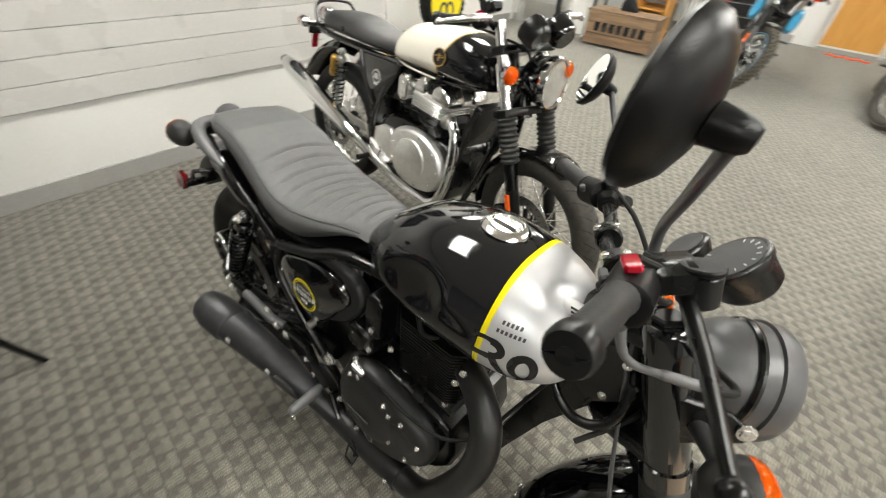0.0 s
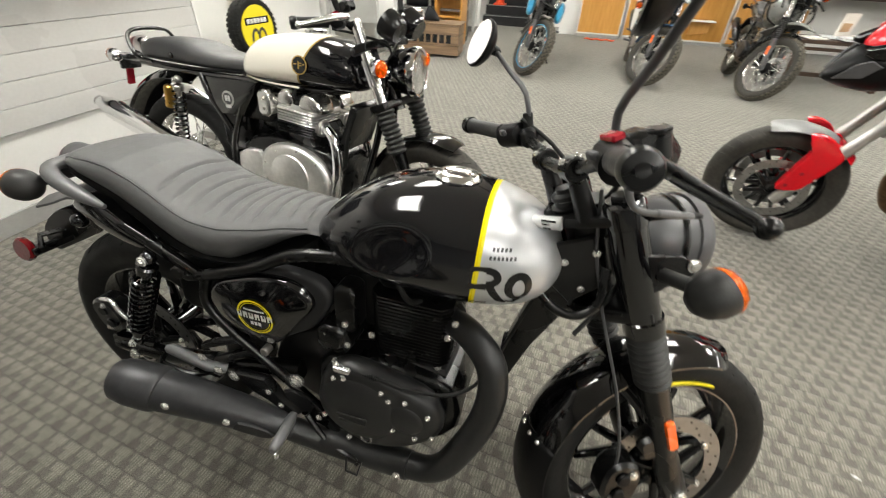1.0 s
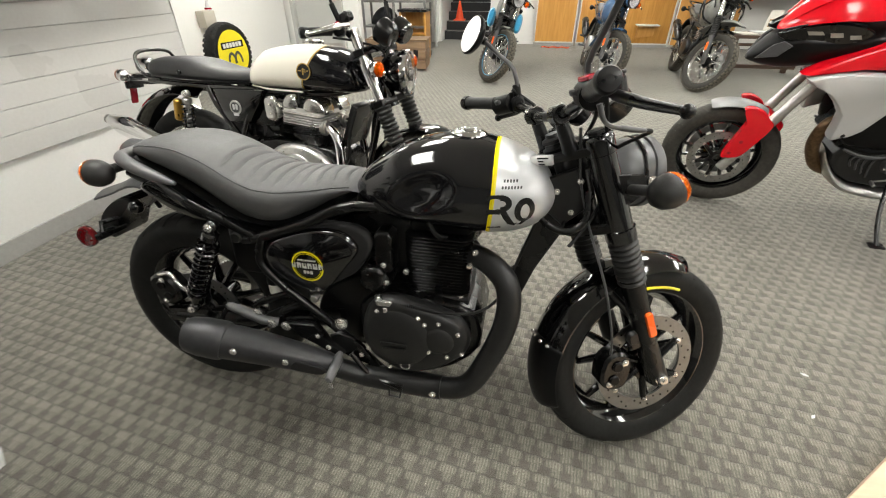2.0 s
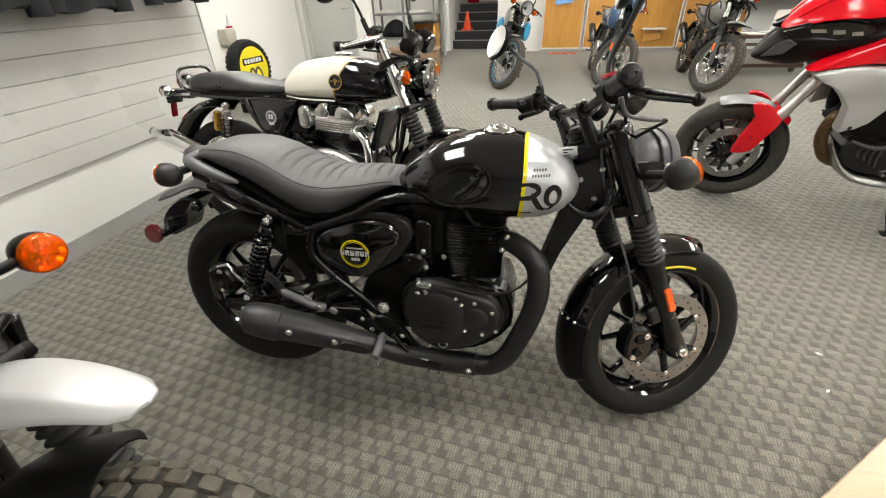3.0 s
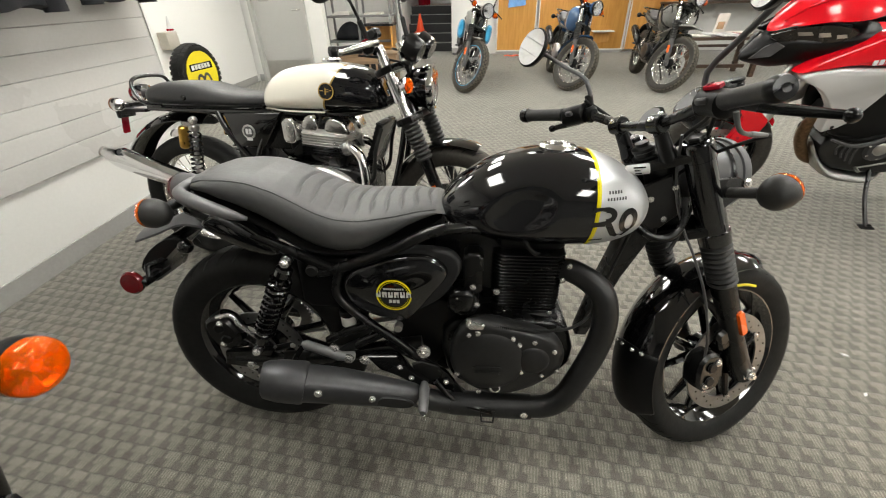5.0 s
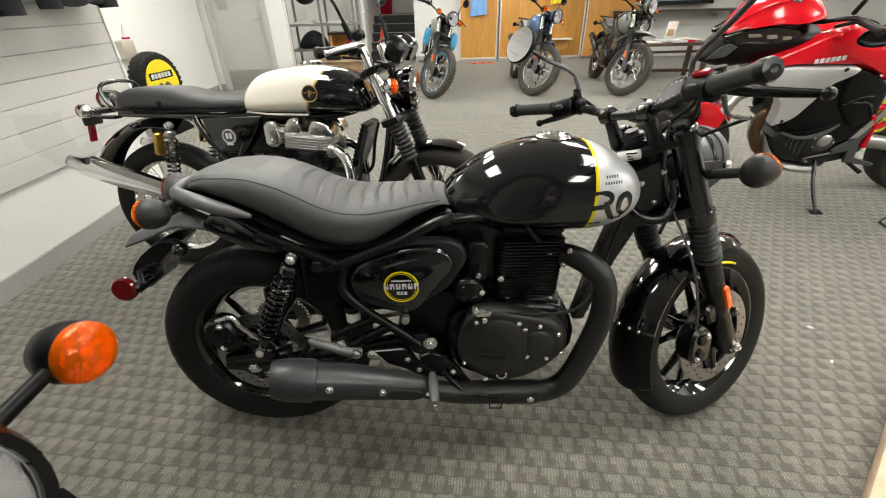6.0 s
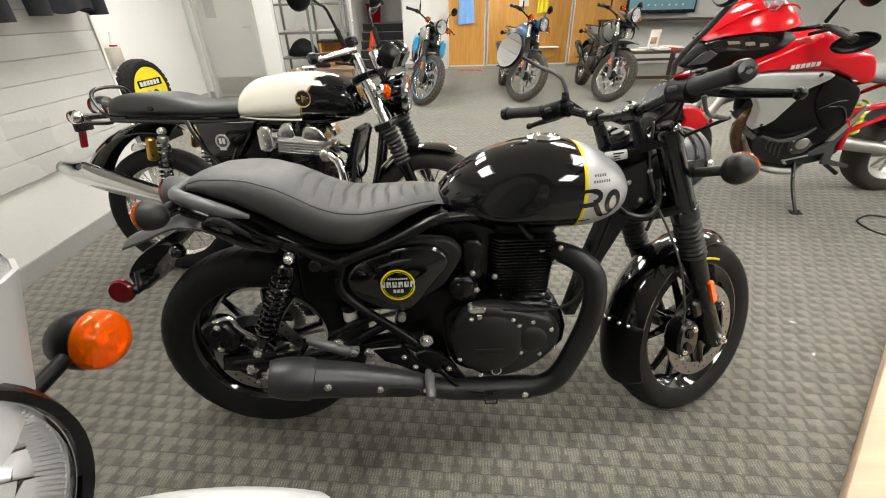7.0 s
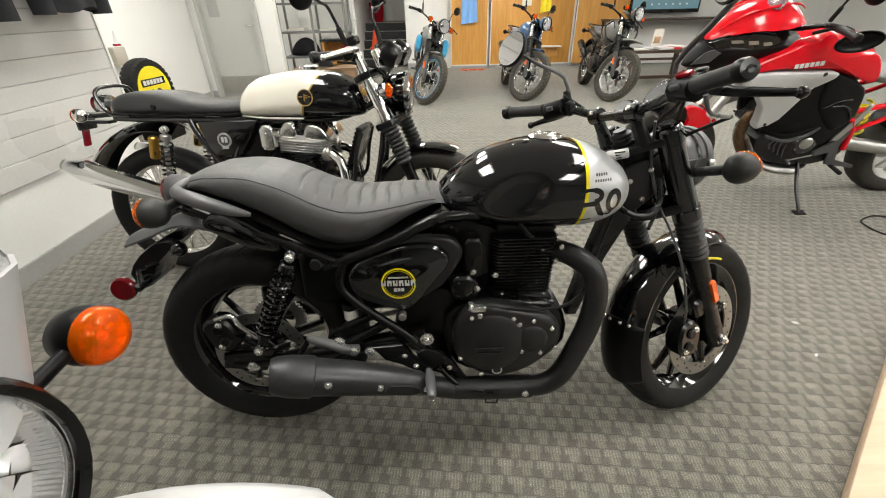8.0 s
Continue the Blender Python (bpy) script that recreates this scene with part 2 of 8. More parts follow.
def two_tone(name, back, front, line, curve, width=0.007):
    """Tank paint: back colour, front colour, and a thin line between them where x passes curve(z) = a + b*(z - c)^2."""
    m = material(name, (0.5, 0.5, 0.5), 0.16, coat=0.6)
    nt, b = nodes_of(m)
    tc = nt.nodes.new("ShaderNodeTexCoord")
    sp = nt.nodes.new("ShaderNodeSeparateXYZ")
    nt.links.new(tc.outputs["Object"], sp.inputs[0])
    a, k, c, slope = curve

    def op(kind, p, q):
        n = nt.nodes.new("ShaderNodeMath")
        n.operation = kind
        for i, v in enumerate((p, q)):
            if isinstance(v, (int, float)):
                n.inputs[i].default_value = v
            else:
                nt.links.new(v, n.inputs[i])
        return n.outputs[0]

    dz = op("SUBTRACT", sp.outputs["Z"], c)
    edge = op("ADD", op("ADD", op("MULTIPLY", op("MULTIPLY", dz, dz), k), op("MULTIPLY", dz, slope)), a)
    off = op("SUBTRACT", sp.outputs["X"], edge)
    ahead = op("GREATER_THAN", off, 0.0)
    on_line = op("LESS_THAN", op("ABSOLUTE", off, 0.0), width)
    m1 = nt.nodes.new("ShaderNodeMix")
    m1.data_type = "RGBA"
    m1.inputs[6].default_value, m1.inputs[7].default_value = (*back, 1), (*front[0], 1)
    nt.links.new(ahead, m1.inputs[0])
    m2 = nt.nodes.new("ShaderNodeMix")
    m2.data_type = "RGBA"
    m2.inputs[7].default_value = (*line, 1)
    nt.links.new(on_line, m2.inputs[0])
    nt.links.new(m1.outputs[2], m2.inputs[6])
    nt.links.new(m2.outputs[2], b.inputs["Base Color"])
    metal = op("MULTIPLY", op("MULTIPLY", ahead, op("SUBTRACT", 1.0, on_line)), front[1])
    nt.links.new(metal, b.inputs["Metallic"])
    rough = op("ADD", op("MULTIPLY", ahead, front[2]), 0.07)
    nt.links.new(rough, b.inputs["Roughness"])
    nt.links.new(op("SUBTRACT", 0.6, op("MULTIPLY", ahead, 1.4 * front[2])), b.inputs["Coat Weight"])
    return m


tank_paint = two_tone("black and silver tank paint", (0.006, 0.006, 0.007), ((0.58, 0.59, 0.6), 0.5, 0.33), (0.78, 0.66, 0.005), (0.213, -0.5, 0.79, 0.035), 0.0048)
cafe_paint = two_tone("cream and black tank paint", (0.8, 0.76, 0.66), ((0.006, 0.006, 0.007), 0.0, 0.0), (0.42, 0.27, 0.07), (-0.085, 1.0, 0.87, 0.55), 0.004)

# ---- shapes ----
def geo_join(*geos):
    v, f = [], []
    for gv, gf in geos:
        n = len(v)
        v += [tuple(p) for p in gv]
        f += [tuple(i + n for i in q) for q in gf]
    return v, f


def geo_move(geo, m):
    return [tuple(m @ Vector(p)) for p in geo[0]], geo[1]


def mirrored(geo):
    return [(x, -y, z) for x, y, z in geo[0]], [tuple(reversed(q)) for q in geo[1]]


def both(geo):
    return geo_join(geo, mirrored(geo))


def loft(rings, cap=True, closed=False):
    n = len(rings[0])
    v = [tuple(p) for r in rings for p in r]
    f = []
    last = len(rings) if closed else len(rings) - 1
    for i in range(last):
        a, b = i * n, ((i + 1) % len(rings)) * n
        for j in range(n):
            k = (j + 1) % n
            f.append((a + j, a + k, b + k, b + j))
    if cap and not closed:
        f.append(tuple(reversed(range(n))))
        f.append(tuple(range((len(rings) - 1) * n, len(rings) * n)))
    return v, f


def smooth_line(pts, steps=4, closed=False):
    """A Catmull-Rom line through the points (points may carry extra values)."""
    out, n = [], len(pts)
    spans = n if closed else n - 1
    for i in range(spans):
        p = [pts[(i + k) % n] if closed else pts[min(max(i + k, 0), n - 1)] for k in (-1, 0, 1, 2)]
        for s in range(steps):
            t = s / steps
            out.append(tuple(0.5 * (2 * b + (c - a) * t + (2 * a - 5 * b + 4 * c - d) * t * t + (3 * b - a - 3 * c + d) * t ** 3) for a, b, c, d in zip(*p)))
    if not closed:
        out.append(tuple(pts[-1]))
    return out


def tube(pts, r=0.01, n=10, steps=1, closed=False, flat=1.0):
    """A tube along the points; a fourth value of a point is its own radius. flat squeezes it along its side axis."""
    pts = [tuple(p) if len(p) == 4 else (*p, r) for p in pts]
    if steps > 1:
        pts = smooth_line(pts, steps, closed)
    rings, side = [], None
    m = len(pts)
    for i, p in enumerate(pts):
        a = Vector(pts[(i - 1) % m][:3]) if closed or i else Vector(p[:3])
        b = Vector(pts[(i + 1) % m][:3]) if closed or i < m - 1 else Vector(p[:3])
        d = (b - a).normalized() if (b - a).length > 1e-9 else Vector((1, 0, 0))
        if side is None:
            side = d.cross(Vector((0, 0, 1)) if abs(d.z) < 0.9 else Vector((0, 1, 0))).normalized()
        else:
            side = (side - d * side.dot(d)).normalized()
        up = side.cross(d)
        c = Vector(p[:3])
        rings.append([c + (side * math.cos(2 * math.pi * k / n) * flat + up * math.sin(2 * math.pi * k / n)) * max(p[3], 1e-4) for k in range(n)])
    return loft(rings, closed=closed)


def lathe(profile, n=32, centre=(0, 0, 0), axis="y", closed=False):
    """Turns (radius, height) round an axis through centre; closed joins the last ring to the first."""
    rings = []
    for r, h in profile:
        ring = []
        for k in range(n):
            a = 2 * math.pi * k / n
            u, w = max(r, 1e-4) * math.cos(a), max(r, 1e-4) * math.sin(a)
            p = {"y": (u, h, w), "z": (u, w, h), "x": (h, u, w)}[axis]
            ring.append((p[0] + centre[0], p[1] + centre[1], p[2] + centre[2]))
        rings.append(ring)
    return loft(rings, cap=not closed, closed=closed)


def plate(outline, y0, y1, bevel=0.004, axis="y", steps=1, dome=0.0):
    """An outline (two values a point) drawn out between y0 and y1, with its edges rounded off; dome swells the face at y1."""
    pts = smooth_line(outline, steps, True) if steps > 1 else list(outline)
    cx = sum(p[0] for p in pts) / len(pts)
    cz = sum(p[1] for p in pts) / len(pts)
    size = max(max(abs(p[0] - cx), abs(p[1] - cz)) for p in pts)
    cut = min(0.45, bevel / size)
    turns = 4 if bevel >= 0.01 else 1

    def ring(k):
        return [(cx + (x - cx) * k, cz + (z - cz) * k) for x, z in pts]

    b = min(bevel, abs(y1 - y0) * 0.45) * (1 if y1 > y0 else -1)
    put = {"y": lambda x, z, y: (x, y, z), "z": lambda x, z, y: (x, z, y), "x": lambda x, z, y: (y, x, z)}[axis]
    # quarter turn from the face (small, at the end) to the wall (full size)
    turn = [(cut * (1 - math.sin(math.pi / 2 * j / turns)), 1 - math.cos(math.pi / 2 * j / turns)) for j in range(turns + 1)]
    rings = [[put(*p, y0 + b * h) for p in ring(1 - k)] for k, h in turn]
    rings += [[put(*p, y1 - b * h) for p in ring(1 - k)] for k, h in reversed(turn)]
    if dome:
        rise = dome if y1 > y0 else -dome
        rings += [[put(*p, y1 + rise * (1 - q * q)) for p in ring((1 - cut) * q)] for q in (0.85, 0.65, 0.4, 0.15)]
    return loft(rings)


def box(c, s, bevel=0.004):
    """A block with its edges taken off: centre and full size."""
    hx, hz = s[0] / 2, s[2] / 2
    b = min(bevel, hx * 0.45, hz * 0.45)
    o = [(c[0] - hx, c[2] - hz + b), (c[0] - hx + b, c[2] - hz), (c[0] + hx - b, c[2] - hz), (c[0] + hx, c[2] - hz + b), (c[0] + hx, c[2] + hz - b), (c[0] + hx - b, c[2] + hz), (c[0] - hx + b, c[2] + hz), (c[0] - hx, c[2] + hz - b)]
    return plate(o, c[1] - s[1] / 2, c[1] + s[1] / 2, bevel)


def rod(a, b, r, n=12, bevel=0.0):
    a, b = Vector(a), Vector(b)
    d = (b - a).normalized()
    if bevel:
        return tube([(*a, r - bevel), (*(a + d * bevel), r), (*(b - d * bevel), r), (*b, r - bevel)], n=n)
    return tube([a, b], r, n)


def ball(c, r, n=14, squash=(1, 1, 1)):
    m = n // 2
    g = lathe([(r * math.sin(math.pi * k / m), -r * math.cos(math.pi * k / m)) for k in range(m + 1)], n, axis="z")
    return [(c[0] + x * squash[0], c[1] + y * squash[1], c[2] + z * squash[2]) for x, y, z in g[0]], g[1]


def coil(a, b, r, wire, turns, n=6, per=14):
    """A spring between two points."""
    a, b = Vector(a), Vector(b)
    d = b - a
    u = d.orthogonal().normalized()
    w = d.normalized().cross(u)
    steps = int(turns * per)
    return tube([a + d * (i / steps) + (u * math.cos(2 * math.pi * i / per) + w * math.sin(2 * math.pi * i / per)) * r for i in range(steps + 1)], wire, n)


def bellows(a, b, r, folds, n=20):
    """A rubber gaiter between two points."""
    a, b = Vector(a), Vector(b)
    pts = []
    for i in range(folds):
        for s, k in ((0.0, 0.78), (0.32, 0.97), (0.48, 1.0), (0.64, 0.97), (0.96, 0.78)):
            p = a + (b - a) * ((i + s) / folds)
            pts.append((*p, r * k))
    return tube(pts, n=n)


def bolt(p, d, r=0.007, h=0.006):
    """A hexagon bolt head at p that points along d."""
    p, d = Vector(p), Vector(d).normalized()
    r *= 1.12
    return geo_join(rod(p, p + d * h * 0.4, r * 1.25, 10), rod(p + d * h * 0.4, p + d * h, r, 6, bevel=r * 0.15), rod(p + d * h, p + d * h * 1.35, r * 0.45, 8))


def mudguard(c, r, half, a0, a1, sag=0.35, thick=0.004, n=24, across=9):
    """A curved guard round centre c in the xz plane, from angle a0 to a1 (degrees, 0 ahead, 90 up); the sides turn down."""
    rings = []
    for i in range(n + 1):
        t = i / n
        a = radians(a0 + (a1 - a0) * t)
        w = half * (1 - 0.25 * max(0, 1 - t / 0.08) ** 2 - 0.15 * max(0, (t - 0.92) / 0.08) ** 2)
        ring = []
        for side in (1, -1):
            for j in range(across):
                q = (j / (across - 1) * 2 - 1) * side
                rr = r - half * sag * abs(q) ** 2.6 - (thick if side < 0 else 0)
                ring.append((c[0] + rr * math.cos(a), c[1] + q * w, c[2] + rr * math.sin(a)))
        rings.append(ring)
    return loft(rings)


def part(name, geo, mat, parent=None, label="", m=None, sharp=38):
    """One mesh object from a shape, under a thing or a part."""
    if m is not None:
        geo = geo_move(geo, m)
    me = bpy.data.meshes.new(name)
    me.from_pydata([tuple(p) for p in geo[0]], [], geo[1])
    me.update()
    bm = bmesh.new()
    bm.from_mesh(me)
    bmesh.ops.recalc_face_normals(bm, faces=bm.faces)
    bm.to_mesh(me)
    bm.free()
    me.shade_smooth()
    me.set_sharp_from_angle(angle=radians(sharp))
    me.materials.append(mat)
    ob = new(name, me)
    if parent:
        ob.parent = parent
    if label:
        ob["label"] = label
    return ob


def thing(name, label, category, m=None, group="", kind=""):
    ob = new(name)
    ob.empty_display_size = 0.1
    if m is not None:
        ob.matrix_basis = m
    return tagged(ob, label, category, group, kind)


def solid(name, geo, mat, label, category, m=None, group="", kind=""):
    ob = part(name, geo, mat)
    if m is not None:
        ob.matrix_basis = m
    return tagged(ob, label, category, group, kind)

# ---- the room ----
def wall(name, c, s, mat=None, label="plain white painted wall"):
    return solid(name, box(c, s, 0.003), mat or white_wall, label, "wall", kind="structure")


CEIL = 2.75
floor = solid("floor", box((2.0, 3.5, -0.05), (14, 17, 0.1), 0.002), carpet, "grey patterned loop pile carpet with small woven squares", "floor", kind="structure")
ceiling = solid("ceiling", box((2.0, 3.5, CEIL + 0.05), (14, 17, 0.1), 0.002), ceiling_white, "white ceiling of mineral fibre tiles", "ceiling", kind="structure")
wall("wall_west", (-2.34, -1.4, CEIL / 2), (0.14, 6.9, CEIL))
wall("wall_recess_side", (-3.09, 1.98, CEIL / 2), (1.36, 0.14, CEIL))
wall("wall_recess", (-3.78, 4.05, CEIL / 2), (0.12, 4.28, CEIL))
# unseen walls close the south; kept grey so black parts reflect less
wall("wall_south", (1.0, -4.9, CEIL / 2), (6.9, 0.12, CEIL), unseen_wall_grey, "unseen plain grey wall that tones down reflections")
wall("wall_south_side", (4.4, -4.1, CEIL / 2), (0.12, 1.6, CEIL), unseen_wall_grey, "unseen plain grey wall that tones down reflections")
wall("wall_south_east", (6.6, -3.3, CEIL / 2), (4.4, 0.12, CEIL), unseen_wall_grey, "unseen plain grey wall that tones down reflections")
wall("wall_east", (8.7, 3.2, CEIL / 2), (0.12, 13.0, CEIL))
# wall with the grey door, then the alcove with the shelf
wall("wall_door_left", (-3.78, 6.32, CEIL / 2), (0.36, 0.14, CEIL))
wall("wall_door_right", (-2.6, 6.32, CEIL / 2), (0.26, 0.14, CEIL))
wall("wall_door_head", (-3.165, 6.32, 2.43), (0.87, 0.14, 0.64))
wall("wall_alcove", (-3.0, 7.95, CEIL / 2), (0.12, 3.1, CEIL))
wall("wall_north_left", (-2.37, 9.3, CEIL / 2), (1.14, 0.14, CEIL))
wall("wall_north_mid", (-0.34, 9.3, CEIL / 2), (0.62, 0.14, CEIL))
wall("wall_north", (4.34, 9.3, CEIL / 2), (8.74, 0.14, CEIL))
wall("wall_stair_left", (-1.8, 10.9, CEIL / 2), (0.12, 3.06, CEIL), label="pale blue-grey painted stairwell wall")
wall("wall_stair_right", (-0.58, 10.9, CEIL / 2), (0.12, 3.06, CEIL), label="pale blue-grey painted stairwell wall")
wall("wall_stair_end", (-1.22, 12.5, CEIL / 2), (1.4, 0.12, CEIL), label="pale painted wall at the head of the stairs")


def skirting(c, s):
    solid("baseboard", box(c, s, 0.004), grey_base, "grey vinyl skirting strip along the wall foot", "baseboard", kind="structure")


skirting((-2.262, -1.4, 0.05), (0.012, 6.88, 0.1))
skirting((-3.714, 4.05, 0.05), (0.012, 4.2, 0.1))
skirting((-3.66, 6.243, 0.05), (0.1, 0.012, 0.1))
skirting((-0.34, 9.223, 0.06), (0.62, 0.012, 0.12))


def slat_wall():
    """Horizontal boards with a rebate between them, on the upper part of the west wall."""
    base = solid("slat_wall", box((-2.267, -1.4, 1.6), (0.006, 6.9, 2.28), 0.001), grey_base, "white horizontal slat board panelling above a plain white dado", "wall panel", kind="structure")
    z, step = 0.45, 0.112
    while z < 2.7:
        profile = [(-2.264, z + 0.0025), (-2.2525, z + 0.0025), (-2.2505, z + 0.005), (-2.2505, z + step - 0.002), (-2.2525, z + step), (-2.264, z + step)]
        o = plate(profile, -4.85, 2.03, 0.0005)
        part("board", o, slat_white, base, sharp=5)
        z += step
    part("end_trim", box((-2.256, 2.04, 1.6), (0.03, 0.018, 2.3), 0.003), white_wall, base, "white edge trim")


slat_wall()


def grey_door():
    d = thing("door_1", "closed pale grey door with a narrow window and steel kick plate", "door", pose(-3.165, 6.3, 0), kind="structure")
    part("leaf", box((0, 0, 1.03), (0.79, 0.045, 2.04), 0.003), door_grey, d)
    part("kick_plate", box((0, -0.027, 0.18), (0.74, 0.006, 0.26), 0.002), steel_plate, d, "brushed steel kick plate")
    part("window_pane", box((-0.22, -0.026, 1.45), (0.16, 0.006, 0.62), 0.002), grey_base, d)
    for x in (-0.415, 0.415):
        part("door_frame", box((x, -0.02, 1.03), (0.05, 0.2, 2.06), 0.006), door_grey, d)
    part("door_frame", box((0, -0.02, 2.085), (0.88, 0.2, 0.05), 0.006), door_grey, d)
    part("door_handle", geo_join(rod((0.33, -0.03, 1.02), (0.33, -0.08, 1.02), 0.009), rod((0.34, -0.075, 1.02), (0.22, -0.075, 1.02), 0.009)), zinc, d)


grey_door()


def ceiling_light(x, y):
    d = thing("ceiling_light", "recessed fluorescent ceiling light with white diffuser", "ceiling light", pose(x, y, CEIL), "ceiling lights")
    part("diffuser", box((0, 0, -0.012), (0.56, 1.16, 0.012), 0.002), light_panel, d, "lit opal diffuser")
    for c, s in (((0.295, 0, -0.012), (0.03, 1.22, 0.024)), ((-0.295, 0, -0.012), (0.03, 1.22, 0.024)), ((0, 0.595, -0.012), (0.56, 0.03, 0.024)), ((0, -0.595, -0.012), (0.56, 0.03, 0.024))):
        part("frame", box(c, s, 0.003), ceiling_white, d)


# added fill lamp, no known source here; brightens the recess and door
ceiling_light(-3.0, 4.0)
for lx in (-1.1, 1.5, 4.1, 6.7):
    for ly in (-2.4, 0.1, 2.6, 5.1, 7.6):
        if (lx, ly) not in ((-1.1, -2.4), (4.1, 7.6), (6.7, 7.6)):
            ceiling_light(lx, ly)

# ---- motorcycle parts ----
def steer_frame(x, z, rake, turn):
    """Steering axes at the axle's level: x ahead, y left, z up along the steering head."""
    k = radians(rake)
    f, a = Vector((math.cos(k), 0, math.sin(k))), Vector((-math.sin(k), 0, math.cos(k)))
    m = Matrix(((f.x, 0, a.x, x), (f.y, 1, a.y, 0), (f.z, 0, a.z, z), (0, 0, 0, 1)))
    return m @ pose(0, 0, 0, 0, 0, turn)


def tyre_geo(c, rim, big, w, n=56):
    """A tyre: rim radius, outer radius, full width."""
    h = w / 2
    prof = [(rim - 0.004, -h * 0.72), (rim + 0.01, -h * 0.86), ((rim + big) / 2, -h), (big - (big - rim) * 0.28, -h * 0.93), (big - (big - rim) * 0.1, -h * 0.66), (big - 0.003, -h * 0.33), (big, 0)]
    prof = prof + [(r, -y) for r, y in reversed(prof[:-1])]
    inner = [(rim - 0.012, h * 0.6), (rim - 0.012, -h * 0.6)]
    return lathe(prof + inner, n, c, closed=True)


def knobs(c, big, w, count=40):
    """Tread blocks of an off-road tyre."""
    out = []
    for i in range(count):
        a = 2 * math.pi * i / count
        for j, (y, drop, lean) in enumerate(((-0.4, 0.012, 0.35), (-0.14, 0.0, 0.0), (0.14, 0.0, 0.0), (0.4, 0.012, -0.35))):
            aa = a + (math.pi / count if j in (0, 2) else 0)
            g = box((0, 0, 0), (2 * math.pi * big / count * 0.66, w * 0.22, 0.011), 0.003)
            m = Matrix.Translation(Vector(c) + Vector((math.cos(aa) * (big - drop), y * w, math.sin(aa) * (big - drop)))) @ Matrix.Rotation(math.pi / 2 - aa, 4, "Y") @ Matrix.Rotation(lean, 4, "X")
            out.append(geo_move(g, m))
    return geo_join(*out)


def sipes(c, big, w, deep, count=38):
    """Thin raised bars across a road tyre's tread."""
    out = []
    for i in range(count):
        a = 2 * math.pi * i / count
        for s in (-1, 1):
            pts = []
            for k in range(4):
                q = 0.1 + 0.26 * k
                aa = a + s * 0.05 + 0.035 * k
                r = float(np.interp(q, (0, 0.33, 0.66, 0.93, 1.0), (big, big - 0.003, big - deep * 0.1, big - deep * 0.28, big - deep * 0.5))) - 0.0005
                pts.append((c[0] + math.cos(aa) * (r - 0.0012), c[1] + s * q * w / 2, c[2] + math.sin(aa) * (r - 0.0012), 0.0032))
            out.append(tube(pts, n=4))
    return geo_join(*out)


def cast_wheel(parent, name, c, rim, big, w, m=None, metal=None, spokes=5, stripe=False, skin=None):
    """A cast wheel with forked spokes, and its tyre."""
    metal = metal or gloss_black
    h = w * 0.36
    ring = lathe([(rim + 0.004, -h), (rim + 0.004, -h + 0.008), (rim - 0.018, -h + 0.02), (rim - 0.026, 0), (rim - 0.018, h - 0.02), (rim + 0.004, h - 0.008), (rim + 0.004, h), (rim - 0.008, h), (rim - 0.03, h - 0.022), (rim - 0.038, 0), (rim - 0.03, -h + 0.022), (rim - 0.008, -h)], 56, c, closed=True)
    hub = lathe([(0.0, -0.06), (0.03, -0.06), (0.034, -0.045), (0.052, -0.035), (0.052, 0.035), (0.034, 0.045), (0.03, 0.06), (0, 0.06)], 28, c)
    wheel = part(name, geo_join(ring, hub), metal, parent, "black cast wheel" if metal is gloss_black else "", m)
    for i in range(spokes):
        for s in (-1, 1):
            a, b = 2 * math.pi * i / spokes + s * 0.07, 2 * math.pi * i / spokes + s * 0.26
            p0 = (c[0] + 0.045 * math.cos(a), c[1], c[2] + 0.045 * math.sin(a), 0.014)
            p1 = (c[0] + (rim - 0.03) * math.cos(b), c[1], c[2] + (rim - 0.03) * math.sin(b), 0.009)
            mid = tuple((u + v) / 2 for u, v in zip(p0, p1))
            part("spoke", tube([p0, mid, p1], n=8), metal, wheel, m=m)
    part("tyre", tyre_geo(c, rim, big, w), skin or rubber, wheel, "black road tyre", m)
    tagged(part("tread", sipes(c, big, w, big - rim), skin or rubber, wheel, m=m), kind="stuff")
    if stripe:
        arc = [(c[0] + (rim + 0.012) * math.cos(radians(a)), c[1] - w * 0.47, c[2] + (rim + 0.012) * math.sin(radians(a))) for a in range(48, 76, 3)]
        part("rim_tape", tube(arc, 0.004, 6), yellow_paint, wheel, "short yellow mark", m)
    return wheel


